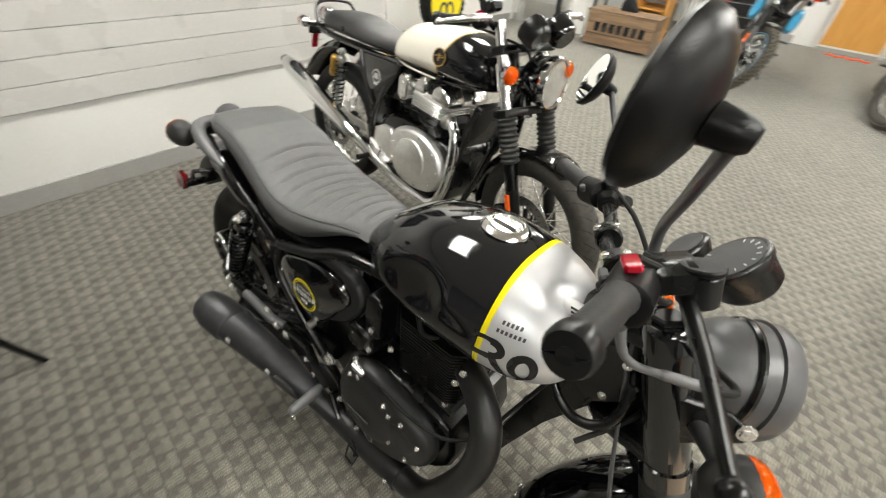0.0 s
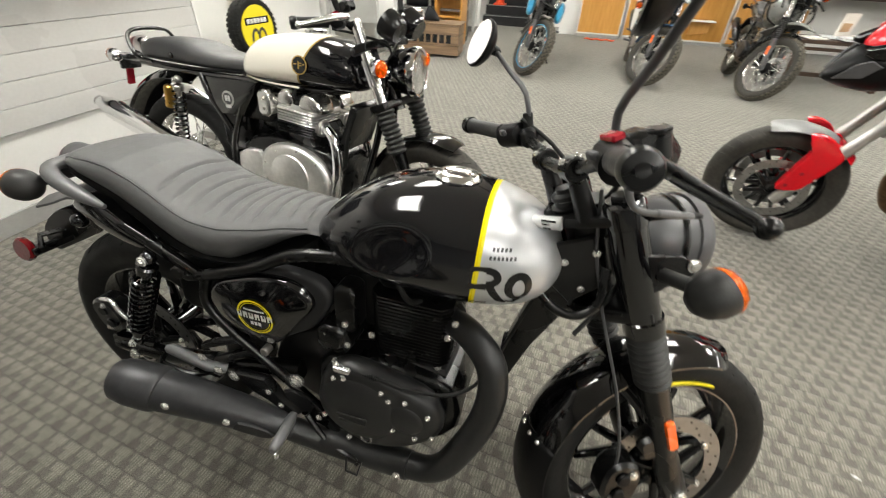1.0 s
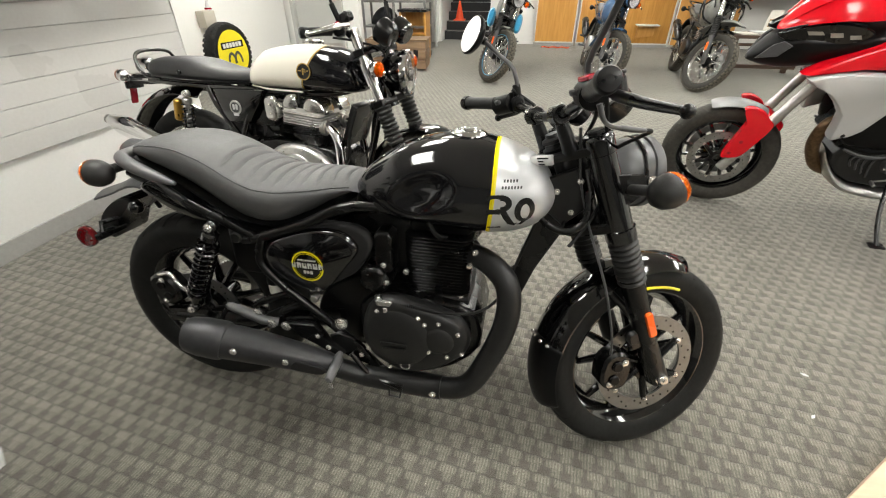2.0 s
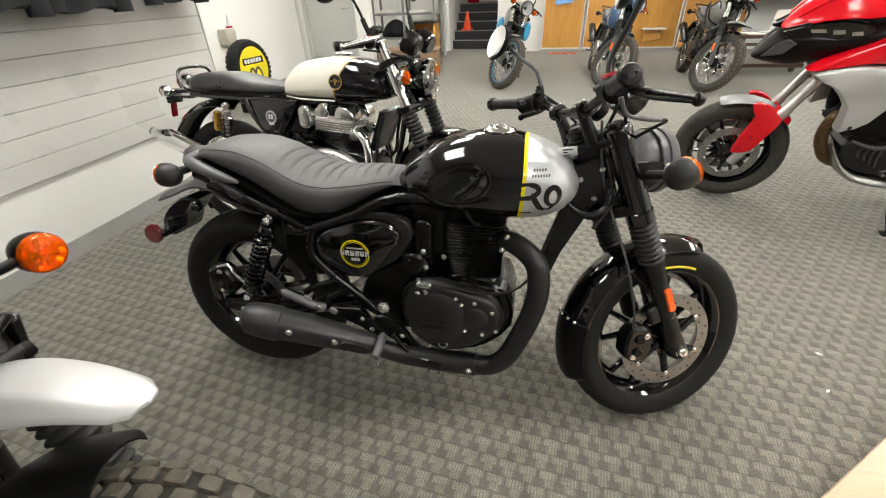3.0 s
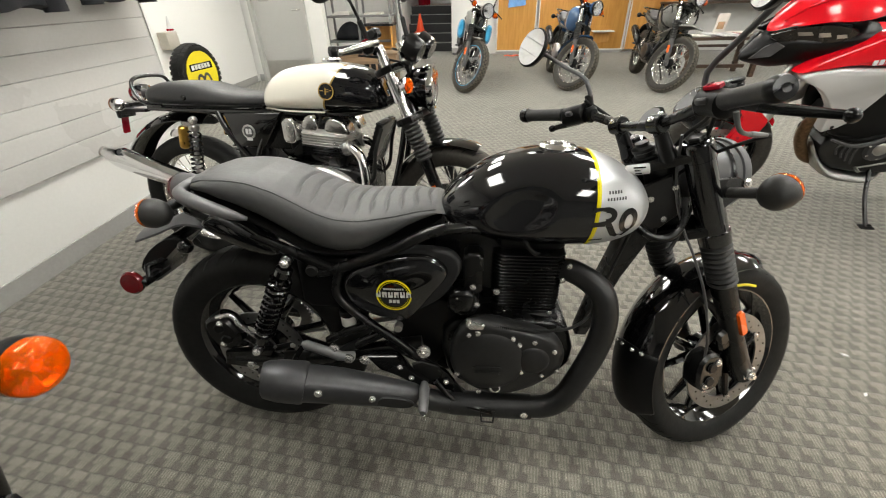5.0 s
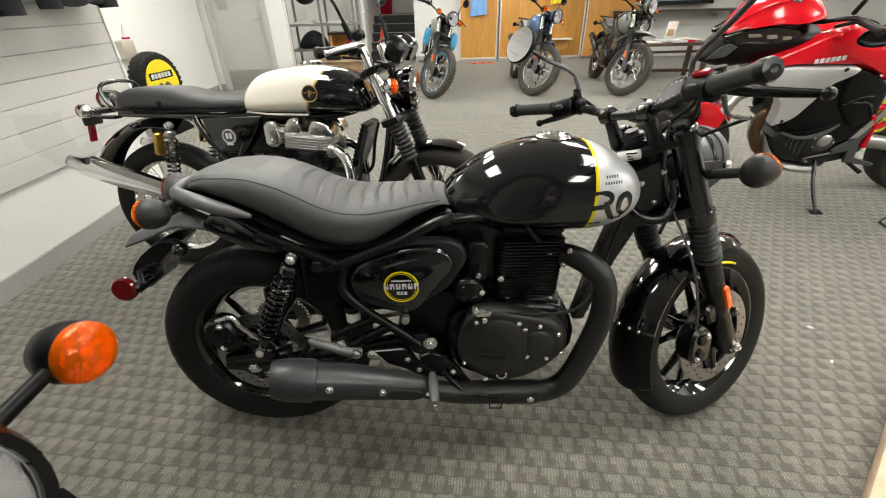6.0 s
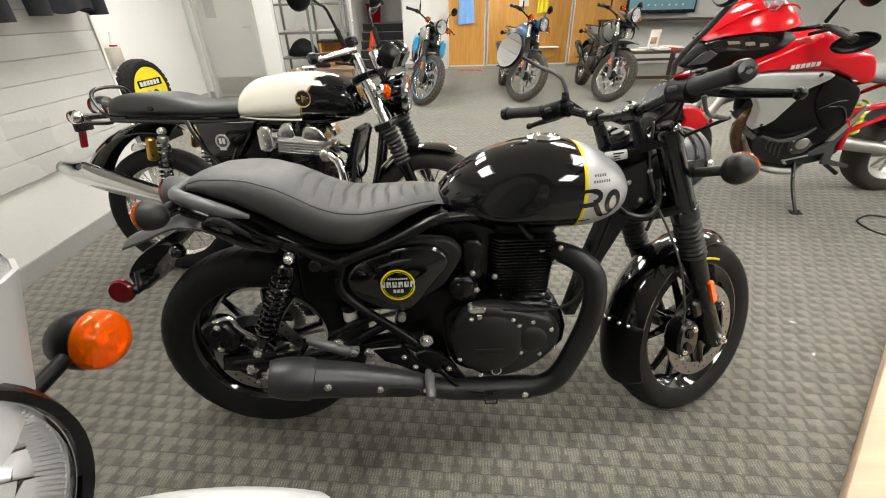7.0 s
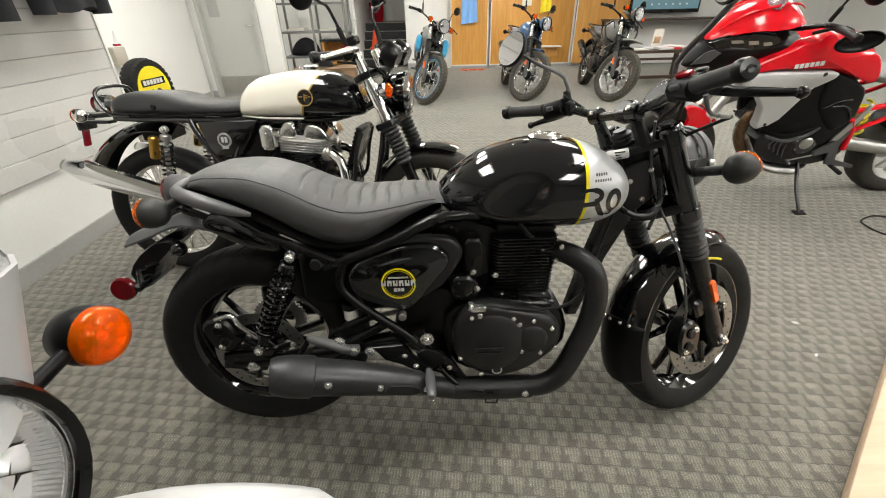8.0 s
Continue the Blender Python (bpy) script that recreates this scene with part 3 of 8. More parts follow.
def wire_wheel(parent, name, c, rim, big, w, m=None, metal=None, count=18, off_road=False, hoop=None, skin=None):
    """A spoked wheel: rim, hub, crossed wires, and its tyre."""
    metal = metal or polished
    h = w * 0.34
    ring = lathe([(rim + 0.006, -h), (rim + 0.006, h), (rim - 0.006, h), (rim - 0.018, h * 0.5), (rim - 0.022, 0), (rim - 0.018, -h * 0.5), (rim - 0.006, -h)], 56, c, closed=True)
    hub = lathe([(0.0, -0.055), (0.022, -0.055), (0.06, -0.042), (0.06, -0.036), (0.03, -0.03), (0.03, 0.03), (0.06, 0.036), (0.06, 0.042), (0.022, 0.055), (0, 0.055)], 24, c)
    wheel = part(name, ring, metal, parent, "", m)
    part("hub", hub, black_plastic, wheel, m=m)
    for i in range(count):
        for s in (-1, 1):
            a = 2 * math.pi * (i + (0.5 if s > 0 else 0)) / count
            lean = (-0.7, 0.7)[i % 2]
            p0 = (c[0] + 0.055 * math.cos(a + lean), c[1] + s * 0.038, c[2] + 0.055 * math.sin(a + lean))
            p1 = (c[0] + (rim - 0.015) * math.cos(a), c[1] + s * 0.006, c[2] + (rim - 0.015) * math.sin(a))
            part("spoke", rod(p0, p1, 0.0026, 5), zinc, wheel, m=m)
    tread = knobs(c, big, w) if off_road else sipes(c, big, w, big - rim)
    part("tyre", tyre_geo(c, rim, big - (0.004 if off_road else 0), w), worn_rubber if off_road else skin or rubber, wheel, "black block tread tyre" if off_road else "black road tyre", m)
    tagged(part("tread", tread, dusty_rubber if off_road else rubber, wheel, m=m), kind="stuff")
    if hoop:
        part("rim_tape", lathe([(rim + 0.008, -h * 1.12), (rim + 0.001, -h * 1.16), (rim - 0.004, -h * 1.1)], 48, c, closed=True), hoop, wheel, "coloured rim tape", m)
    return wheel


def brake_disc(parent, c, r, side, m=None, bolts=6):
    """A drilled disc with its carrier, on one side of a wheel."""
    y = c[1] + side
    inner = r * 0.74
    disc = part("brake_disc", lathe([(inner, y - 0.0025), (r, y - 0.0025), (r, y + 0.0025), (inner, y + 0.0025)], 48, (c[0], 0, c[2]), closed=True), disc_steel, parent, "drilled steel brake disc", m)
    # flat black dots on the face stand in for the dark of drilled holes
    holes = []
    s = -1 if side < 0 else 1
    for i in range(36):
        a = 2 * math.pi * i / 36
        rr = r * (0.8 + 0.13 * (i % 3) / 2)
        p = (c[0] + rr * math.cos(a), y + s * 0.0022, c[2] + rr * math.sin(a))
        holes.append(rod(p, (p[0], y + s * 0.0031, p[2]), 0.0032, 7))
    tagged(part("hole_dots", geo_join(*holes), decal_black, disc, m=m), kind="stuff")
    for i in range(bolts):
        a = 2 * math.pi * i / bolts
        part("carrier_arm", tube([(c[0] + 0.03 * math.cos(a), y, c[2] + 0.03 * math.sin(a), 0.012), (c[0] + inner * 1.06 * math.cos(a + 0.25), y, c[2] + inner * 1.06 * math.sin(a + 0.25), 0.009)], n=8), satin_black, disc, m=m)
        part("bolt", bolt((c[0] + inner * 1.02 * math.cos(a + 0.25), y + s * 0.006, c[2] + inner * 1.02 * math.sin(a + 0.25)), (0, s, 0), 0.006, 0.006), zinc, disc, m=m)
    part("disc_carrier", geo_join(lathe([(0.025, y - 0.004), (0.045, y - 0.004), (0.045, y + 0.004), (0.025, y + 0.004)], 24, (c[0], 0, c[2]), closed=True)), satin_black, disc, m=m)
    return disc


def caliper(parent, c, m=None, mat=None, tilt=30):
    t = pose(*c, 0, tilt, 0)
    if m is not None:
        t = m @ t
    g = plate([(-0.05, -0.03), (-0.055, 0.01), (-0.03, 0.04), (0.03, 0.042), (0.055, 0.015), (0.05, -0.025), (0.02, -0.04), (-0.02, -0.04)], -0.03, 0.025, 0.008, steps=2)
    k = part("brake_caliper", g, mat or satin_black, parent, "black brake caliper" if mat is None else "", t)
    part("bolt", bolt((-0.035, -0.03, 0.015), (0, -1, 0), 0.007), zinc, k, m=t)
    part("bolt", bolt((0.03, -0.03, -0.015), (0, -1, 0), 0.007), zinc, k, m=t)
    for x in (-0.022, 0.018):
        part("piston_cover", rod((x, -0.03, 0.005), (x, -0.037, 0.005), 0.015, 16, 0.003), black_plastic, k, m=t)
    return k


def shock(parent, top, low, mat=None, res=None, spring=None):
    """A rear damper with its coil spring."""
    a, b = Vector(top), Vector(low)
    d = (b - a).normalized()
    sh = part("rear_shock", geo_join(rod(a + d * 0.02, b - d * 0.02, 0.011, 14), rod(a + d * 0.022, a + d * 0.05, 0.022, 20, 0.005), rod(b - d * 0.066, b - d * 0.045, 0.0235, 18, 0.004), rod(b - d * 0.045, b - d * 0.02, 0.014, 14, 0.003), ball(a, 0.017), ball(b, 0.016)), mat or gloss_black, parent)
    part("spring", coil(a + d * 0.055, b - d * 0.06, 0.0255, 0.0042, 11), spring or gloss_black, sh, "coil spring")
    out = Vector((0, -1 if a.y < 0 else 1, 0))
    part("bolt", bolt(a + out * 0.015, out, 0.009, 0.01), zinc, sh)
    part("bolt", bolt(b + out * 0.014, out, 0.008, 0.009), zinc, sh)
    if res:
        r0 = a + Vector(res)
        part("reservoir", rod(r0, r0 + d * 0.1, 0.021, 18, 0.006), gold_metal, sh, "gold damper reservoir")
    return sh


def indicator(parent, base, tip, r=0.036, out=(0, -1, 0), lens=None, body=None, m=None, face=(1, 0, 0), deep=0.0, thin=0.0125):
    """A turn indicator: stalk, rounded body, and amber lens that faces along face."""
    body = body or black_plastic
    f = Vector(face).normalized()
    q = f.to_track_quat("Z", "Y").to_matrix().to_4x4()
    at = Matrix.Translation(tip) @ q
    prof = [(0.0, -r * 1.05), (r * 0.45, -r * 0.95), (r * 0.8, -r * 0.6), (r * 0.98, -r * 0.1), (r, r * 0.25), (r * 0.97, r * 0.42), (0, r * 0.42)]
    ind = part("indicator", geo_join(geo_move(lathe(prof, 22, axis="z"), at), tube([base, tip], thin, 10)), body, parent, "turn indicator on a short stalk", m)
    lp = [(r * 0.98, r * 0.42), (r * 0.98, r * 0.5), (r * 0.95, r * (0.6 + deep)), (r * 0.8, r * (0.82 + deep)), (r * 0.45, r * (0.98 + deep)), (0, r * (1.02 + deep))]
    inner = [(p * 0.93, 0.42 * r + (h - 0.42 * r) * 0.9) for p, h in reversed(lp)]
    glass = part("lens", geo_move(lathe(lp + inner, 28, axis="z"), at), lens or amber, ind, "amber lens", m)
    glass.visible_shadow = False
    rnd = random.Random(3)
    cells = []
    for f0, f1, h0, h1 in ((0.9, 0.62, 0.72, 0.56), (0.62, 0.34, 0.56, 0.47), (0.34, 0.08, 0.47, 0.44)):
        for k in range(20):
            a0, a1 = 2 * math.pi * k / 20, 2 * math.pi * (k + 1) / 20
            t0 = rnd.uniform(-0.06, 0.06)
            q = [(f0, a0, h0 + t0), (f0, a1, h0 - t0), (f1, a1, h1 - t0), (f1, a0, h1 + t0)]
            cells.append(([(r * f * math.cos(a), r * f * math.sin(a), r * h) for f, a, h in q], [(0, 1, 2, 3)]))
    part("bowl", geo_move(geo_join(*cells), at), chrome, ind, "bright faceted bowl", m, 3)
    part("bulb", geo_move(ball((0, 0, r * 0.62), r * 0.17, 12), at), amber_prism, ind, "amber bulb", m)
    return ind


def bar_mirror(parent, foot, elbow, head, size=0.058, face=(-1, 0, 0.05), m=None, body=None, stem=None, wide=1.15):
    """A mirror: stem with its locknut, rounded shell, and the glass."""
    stem = stem or satin_black
    f = Vector(face).normalized()
    q = f.to_track_quat("Z", "Y").to_matrix().to_4x4()
    at = Matrix.Translation(head) @ q
    boss = Vector(head) - f * 0.04
    mir = part("mirror", tube([foot, elbow, tuple(Vector(elbow).lerp(boss, 0.5)), tuple(boss)], 0.0058, 10, steps=3), stem, parent, "", m)
    part("stem_boot", rod(foot, tuple(Vector(foot) + (Vector(elbow) - Vector(foot)) * 0.55), 0.0105, 12, 0.002), rubber, mir, m=m)
    prof = [(0, -0.024), (size * 0.35, -0.0225), (size * 0.7, -0.016), (size * 0.95, -0.005), (size * 1.0, 0.004), (size * 0.96, 0.008), (0, 0.006)]
    sq = Matrix.Diagonal((wide, 1.0, 1.0, 1))
    part("shell", geo_move(geo_join(lathe(prof, 30, axis="z"), lathe([(0.0, -0.05), (0.007, -0.049), (0.0105, -0.044), (0.0115, -0.036), (0.013, -0.024), (0.0, -0.022)], 20, axis="z")), at @ sq), body or black_plastic, mir, "black mirror shell", m)
    part("glass", geo_move(lathe([(0, 0.0065), (size * 0.92, 0.0065), (size * 0.92, 0.0095), (0, 0.0095)], 30, axis="z"), at @ sq), mirror_glass, mir, "mirror glass", m)
    return mir


def grip(parent, inner, outer, m=None, lever=None, bracket=None):
    """A handlebar grip with bar end weight."""
    a, b = Vector(inner), Vector(outer)
    d = (b - a).normalized()
    pts = []
    k = 7
    for i in range(k + 1):
        p = a + (b - a) * (i / k)
        pts.append((*p, 0.0165 if 0 < i < k else 0.0185))
    g = part("grip", tube(pts, n=18), grip_rubber, parent, "ribbed rubber grip", m)
    part("bar_end", tube([(*b, 0.014), (*(b + d * 0.003), 0.0205), (*(b + d * 0.016), 0.0205), (*(b + d * 0.023), 0.0175), (*(b + d * 0.025), 0.007), (*(b + d * 0.021), 0.006)], n=22), satin_black, g, "round bar end weight", m)
    return g


def lever(parent, pivot, bend, tip, m=None, mat=None):
    l = part("lever", tube([(*pivot, 0.012), (*[(p + q) / 2 for p, q in zip(pivot, bend)], 0.0125), (*bend, 0.011), (*tip, 0.0075)], n=12, steps=4, flat=0.7), mat or satin_black, parent, "hand lever with ball end", m)
    part("ball_end", ball(tip, 0.0115), mat or satin_black, l, m=m)
    return l


def headlamp(parent, c, r, depth, m, bucket=None, rim=None, level=24, yaw=0):
    """A round headlamp at c of the steering axes, turned down by level degrees."""
    m = m @ pose(*c) @ pose(0, 0, 0, 0, level, 0) @ pose(0, 0, 0, 0, 0, yaw)
    c = (0, 0, 0)
    body = part("headlamp", lathe([(0.0, -depth), (r * 0.35, -depth * 0.97), (r * 0.68, -depth * 0.8), (r * 0.9, -depth * 0.5), (r * 0.985, -depth * 0.15), (r, 0.0), (0.9 * r, 0.001), (r * 0.8, -depth * 0.4), (r * 0.3, -depth * 0.72), (0, -depth * 0.74)], 40, c, axis="x"), bucket or matte_black, parent, "", m)
    part("rim", lathe([(r * 0.985, -0.006), (r * 1.05, -0.004), (r * 1.06, 0.014), (r * 1.0, 0.024), (r * 0.93, 0.02), (r * 0.93, 0.0)], 40, c, axis="x", closed=True), rim or chrome, body, "headlamp rim", m)
    # bright bowl of many tilted mirror facets, each its own small step
    rnd = random.Random(7)
    facets = []
    bowl = ((0.92, 0.004), (0.78, -depth * 0.16), (0.6, -depth * 0.34), (0.4, -depth * 0.5), (0.18, -depth * 0.6))
    for (f0, d0), (f1, d1) in zip(bowl, bowl[1:]):
        for k in range(18):
            a0, a1 = 2 * math.pi * k / 18, 2 * math.pi * (k + 1) / 18
            t0, t1 = rnd.uniform(-0.006, 0.006), rnd.uniform(-0.006, 0.006)
            q = [(d0 + t0, f0, a0), (d0 - t0, f0, a1), (d1 - t1, f1, a1), (d1 + t1, f1, a0)]
            facets.append(([(d, r * f * math.cos(a), r * f * math.sin(a)) for d, f, a in q], [(0, 1, 2, 3)]))
    part("reflector", geo_join(*facets), bowl_silver, body, "faceted bright reflector", m, 3)
    flutes = [tube([(0.012, r * 0.9 * math.cos(radians(a)), r * 0.9 * math.sin(radians(a))), (-0.006, r * 0.83 * math.cos(radians(a)), r * 0.83 * math.sin(radians(a)))], 0.0018, 4) for a in range(0, 360, 3)]
    part("fluted_edge", geo_join(*flutes), bowl_silver, body, "fluted bright edge", m)
    part("bulb_cap", geo_join(rod((-depth * 0.62, 0, 0), (-depth * 0.2, 0, 0), r * 0.17, 16, 0.004)), grey_plastic, body, m=m)
    part("reflector_ring", lathe([(r * 0.925, 0.004), (r * 0.925, 0.014), (r * 0.86, 0.003), (r * 0.86, -0.004)], 60, c, axis="x", closed=True), cast_alloy, body, m=m)
    glass = part("lens", lathe([(r * 0.93, 0.016), (r * 0.75, 0.027), (r * 0.4, 0.035), (0, 0.037), (0, 0.034), (r * 0.4, 0.032), (r * 0.75, 0.024), (r * 0.92, 0.013)], 40, c, axis="x"), clear_lens, body, "clear glass lens", m)
    glass.visible_shadow = False
    return body


def section_loft(rows, n=28, pw=2.6, ph=2.2, steps=6):
    """A body along x. Rows: x, top z, bottom z, half width, level of the widest line (0 to 1)."""
    rows = smooth_line(rows, steps)
    rings = []
    for x, top, low, half, lev in rows:
        mid = low + (top - low) * lev
        ring = []
        for k in range(n):
            a = 2 * math.pi * k / n
            ca, sa = math.cos(a), math.sin(a)
            y = half * math.copysign(abs(ca) ** (2 / pw), ca)
            z = mid + (top - mid if sa > 0 else mid - low) * math.copysign(abs(sa) ** (2 / ph), sa)
            ring.append((x, y, z))
        rings.append(ring)
    return loft(rings)


def section_side(rows, x, z, pw=2.6, ph=2.2, steps=6):
    """How far out the side of such a body lies at x, z."""
    rows = smooth_line(rows, steps)
    for a, b in zip(rows, rows[1:]):
        if a[0] <= x <= b[0]:
            t = (x - a[0]) / max(1e-9, b[0] - a[0])
            _, top, low, half, lev = (p + (q - p) * t for p, q in zip(a, b))
            mid = low + (top - low) * lev
            s = min(1.0, abs(z - mid) / max(1e-6, (top - mid) if z > mid else (mid - low)))
            return half * max(0.0, 1 - s ** ph) ** (1 / pw)
    return 0.0


def flush_shape(pts, side, width, lift=0.0012, sgn=-1):
    """A thin printed band along a line of (x, z) on a body's side; side(x, z) gives the surface."""
    v, f = [], []
    m = len(pts)
    for i, (x, z) in enumerate(pts):
        a, b = pts[max(0, i - 1)], pts[min(m - 1, i + 1)]
        d = Vector((b[0] - a[0], b[1] - a[1]))
        d = d.normalized() if d.length else Vector((1, 0))
        w = width[i] if isinstance(width, (list, tuple)) else width
        for s in (-1, 1):
            px, pz = x - d.y * s * w / 2, z + d.x * s * w / 2
            v.append((px, sgn * (side(px, pz) + lift), pz))
    for i in range(m - 1):
        f.append((2 * i, 2 * i + 1, 2 * i + 3, 2 * i + 2))
    return v, f


def arc_pts(cx, cz, rx, rz, a0, a1, n=24):
    return [(cx + rx * math.cos(radians(a0 + (a1 - a0) * i / n)), cz + rz * math.sin(radians(a0 + (a1 - a0) * i / n))) for i in range(n + 1)]


def fins(parent, mat, x0, x1, half, z0, z1, count, thick=0.0032, flare=0.0, lean=0.0):
    """Cooling fins: thin bevelled plates one above the other."""
    for i in range(count):
        z = z0 + (z1 - z0) * (i + 0.5) / count
        k = 1 + flare * (i / max(1, count - 1) - 0.5)
        sh = lean * (z - z0)
        o = [(x0 + sh, -half * k + 0.02), (x0 + 0.02 + sh, -half * k), (x1 - 0.02 + sh, -half * k), (x1 + sh, -half * k + 0.02), (x1 + sh, half * k - 0.02), (x1 - 0.02 + sh, half * k), (x0 + 0.02 + sh, half * k), (x0 + sh, half * k - 0.02)]
        part("fin", plate(o, z - thick / 2, z + thick / 2, 0.0008, axis="z"), mat, parent)


def side_stand(parent, top, foot, mat=None):
    s = part("side_stand", geo_join(tube([top, tuple((Vector(top) * 0.5 + Vector(foot) * 0.5) + Vector((0.015, 0, 0))), foot], 0.011, 10, steps=3), geo_move(box((0, 0, 0), (0.07, 0.045, 0.008), 0.003), Matrix.Translation(foot))), mat or satin_black, parent)
    return s


def plan_pose(x, y, yaw, lean):
    """A bike's place: ground point, heading, and lean to its left."""
    return pose(x, y, 0, 0, 0, yaw) @ pose(0, 0, 0, -lean, 0, 0)

# ---- the black and silver roadster ----
KNEE = (0.046, 0.785, 0.090, 0.060)


def roadster():
    bike = thing("motorcycle", "black roadster with silver tank nose, yellow stripe and ribbed seat", "motorcycle", plan_pose(0, 0, 0, 6), "motorcycles on show")
    S = steer_frame(0.629, 0.264, 24.5, 26)
    fo = 0.05
    # fork and wheel stand a little steeper than the steering head
    F = S @ pose(fo, 0, 0.55, 0, 1.9, 0) @ pose(-fo, 0, -0.55)
    # wheels
    fw = cast_wheel(bike, "front_wheel", (fo, 0, 0.012), 0.218, 0.291, 0.11, F, stripe=True)
    brake_disc(fw, (fo, 0, 0.012), 0.15, -0.06, F)
    rw = cast_wheel(bike, "rear_wheel", (-0.69, 0, 0.311), 0.216, 0.313, 0.14)
    brake_disc(rw, (-0.69, 0, 0.311), 0.135, -0.082)
    # tank
    rows = [(-0.152, 0.768, 0.748, 0.035, 0.5), (-0.135, 0.795, 0.733, 0.07, 0.45), (-0.1, 0.828, 0.708, 0.1, 0.42), (-0.03, 0.872, 0.686, 0.13, 0.42), (0.05, 0.897, 0.676, 0.145, 0.42), (0.13, 0.906, 0.672, 0.15, 0.42), (0.206, 0.898, 0.672, 0.147, 0.44), (0.275, 0.875, 0.682, 0.132, 0.46), (0.325, 0.842, 0.705, 0.105, 0.48), (0.352, 0.805, 0.738, 0.065, 0.5), (0.36, 0.785, 0.762, 0.025, 0.5)]
    shape = section_loft(rows, 64, 2.5, 2.1, 12)
    dented = []
    for x, y, z in shape[0]:
        # hollow for the knee in each side
        d = ((x - KNEE[0]) / KNEE[2]) ** 2 + ((z - KNEE[1] - 0.25 * (x - KNEE[0])) / KNEE[3]) ** 2
        dented.append((x, y * (1 - 0.13 * (1 - d) * (1 - d) * (1 + 2 * d)) if d < 1 else y, z))
    tank = part("fuel_tank", (dented, shape[1]), tank_paint, bike, "teardrop tank, black with silver nose and yellow line")
    side = functools.partial(section_side, rows, pw=2.5, ph=2.1)
    # large printed initial shapes, small word bars
    part("tank_graphic", geo_join(flush_shape([(0.2205, 0.716), (0.2175, 0.76), (0.2155, 0.802)], side, 0.031), flush_shape(arc_pts(0.2325, 0.783, 0.0185, 0.0135, 95, -90), side, 0.013), flush_shape([(0.236, 0.77), (0.247, 0.75), (0.257, 0.734), (0.267, 0.728), (0.273, 0.733)], side, [0.014, 0.015, 0.014, 0.008, 0.002]), flush_shape(arc_pts(0.288, 0.765, 0.0165, 0.024, -60, 300), side, [0.007 + 0.008 * abs(math.sin(0.13 * i)) for i in range(25)]), flush_shape([(0.29, 0.74), (0.281, 0.729), (0.272, 0.728)], side, [0.009, 0.007, 0.002])), decal_black, tank, "large black printed initials, cropped")
    bars = []
    for z, x0, n in ((0.832, 0.2345, 5), (0.8185, 0.2315, 7)):
        for i in range(n):
            bars.append(flush_shape([(x0 + i * 0.0068, z), (x0 + i * 0.0068 + 0.004, z)], side, 0.0062))
    tagged(part("maker_mark", geo_join(*bars), grey_plastic, tank, "small grey printed marks in two rows"), kind="stuff")
    part("filler_cap", geo_move(geo_join(lathe([(0.0, 0.0), (0.044, 0.0), (0.046, 0.006), (0.04, 0.012), (0.03, 0.014), (0.028, 0.011), (0, 0.012)], 36, axis="z"), box((0.0, 0, 0.014), (0.05, 0.014, 0.006), 0.002)), pose(0.137, 0, 0.9, 0, 2, 0)), polished, tank, "polished filler cap")
    # seat with cross ribs
    top = [(-0.785, 0.826), (-0.765, 0.846), (-0.72, 0.859), (-0.66, 0.861), (-0.6, 0.856), (-0.54, 0.842), (-0.49, 0.822), (-0.44, 0.799), (-0.39, 0.784), (-0.34, 0.78), (-0.28, 0.784), (-0.21, 0.79), (-0.155, 0.786), (-0.13, 0.772)]
    low = [(-0.785, 0.806), (-0.74, 0.798), (-0.676, 0.772), (-0.6, 0.732), (-0.55, 0.7), (-0.5, 0.668), (-0.455, 0.648), (-0.4, 0.641), (-0.345, 0.648), (-0.29, 0.68), (-0.23, 0.715), (-0.18, 0.738), (-0.13, 0.757)]
    half = [(-0.785, 0.06), (-0.76, 0.092), (-0.7, 0.115), (-0.6, 0.122), (-0.5, 0.13), (-0.41, 0.14), (-0.33, 0.136), (-0.26, 0.118), (-0.2, 0.095), (-0.13, 0.075)]

    def at(tab, x):
        return float(np.interp(x, [p[0] for p in tab], [p[1] for p in tab]))

    rings = []
    ribs = [-0.5 + 0.036 * i for i in range(10)]
    for i in range(360):
        x = -0.785 + 0.655 * i / 359
        tz, lz, hw = at(top, x), at(low, x), at(half, x)
        drop = 0.007 + 0.012 * max(0.0, min(1.0, (x + 0.62) / 0.15)) * max(0.0, min(1.0, (-0.12 - x) / 0.1))
        ring = []
        for q in [k / 12 * 2 - 1 for k in range(13)]:
            g = 0.0
            if abs(q) < 0.8:
                g = sum(0.0075 * math.exp(-((x - r - 0.02 * q * q) / 0.0034) ** 2) for r in ribs)
            ring.append((x, -hw * q * 0.9, tz - drop * abs(q) ** 3 - g))
        edge = tz - drop
        for s in (1, -1):
            deep = edge - 0.008 - lz
            col = [(x, -hw * s * k, edge - 0.008 - deep * d) for k, d in ((0.97, 0.0), (1.02, 0.1), (1.03, 0.25), (1.0, 0.42), (0.92, 0.6), (0.79, 0.77), (0.63, 0.9), (0.48, 1.0))]
            ring += col if s > 0 else list(reversed(col))
        rings.append(ring)
    # smooth the tables' corners along the length
    arr = np.array(rings)
    for _ in range(20):
        arr[1:-1, -16:, 2] = (arr[:-2, -16:, 2] + 2 * arr[1:-1, -16:, 2] + arr[2:, -16:, 2]) / 4
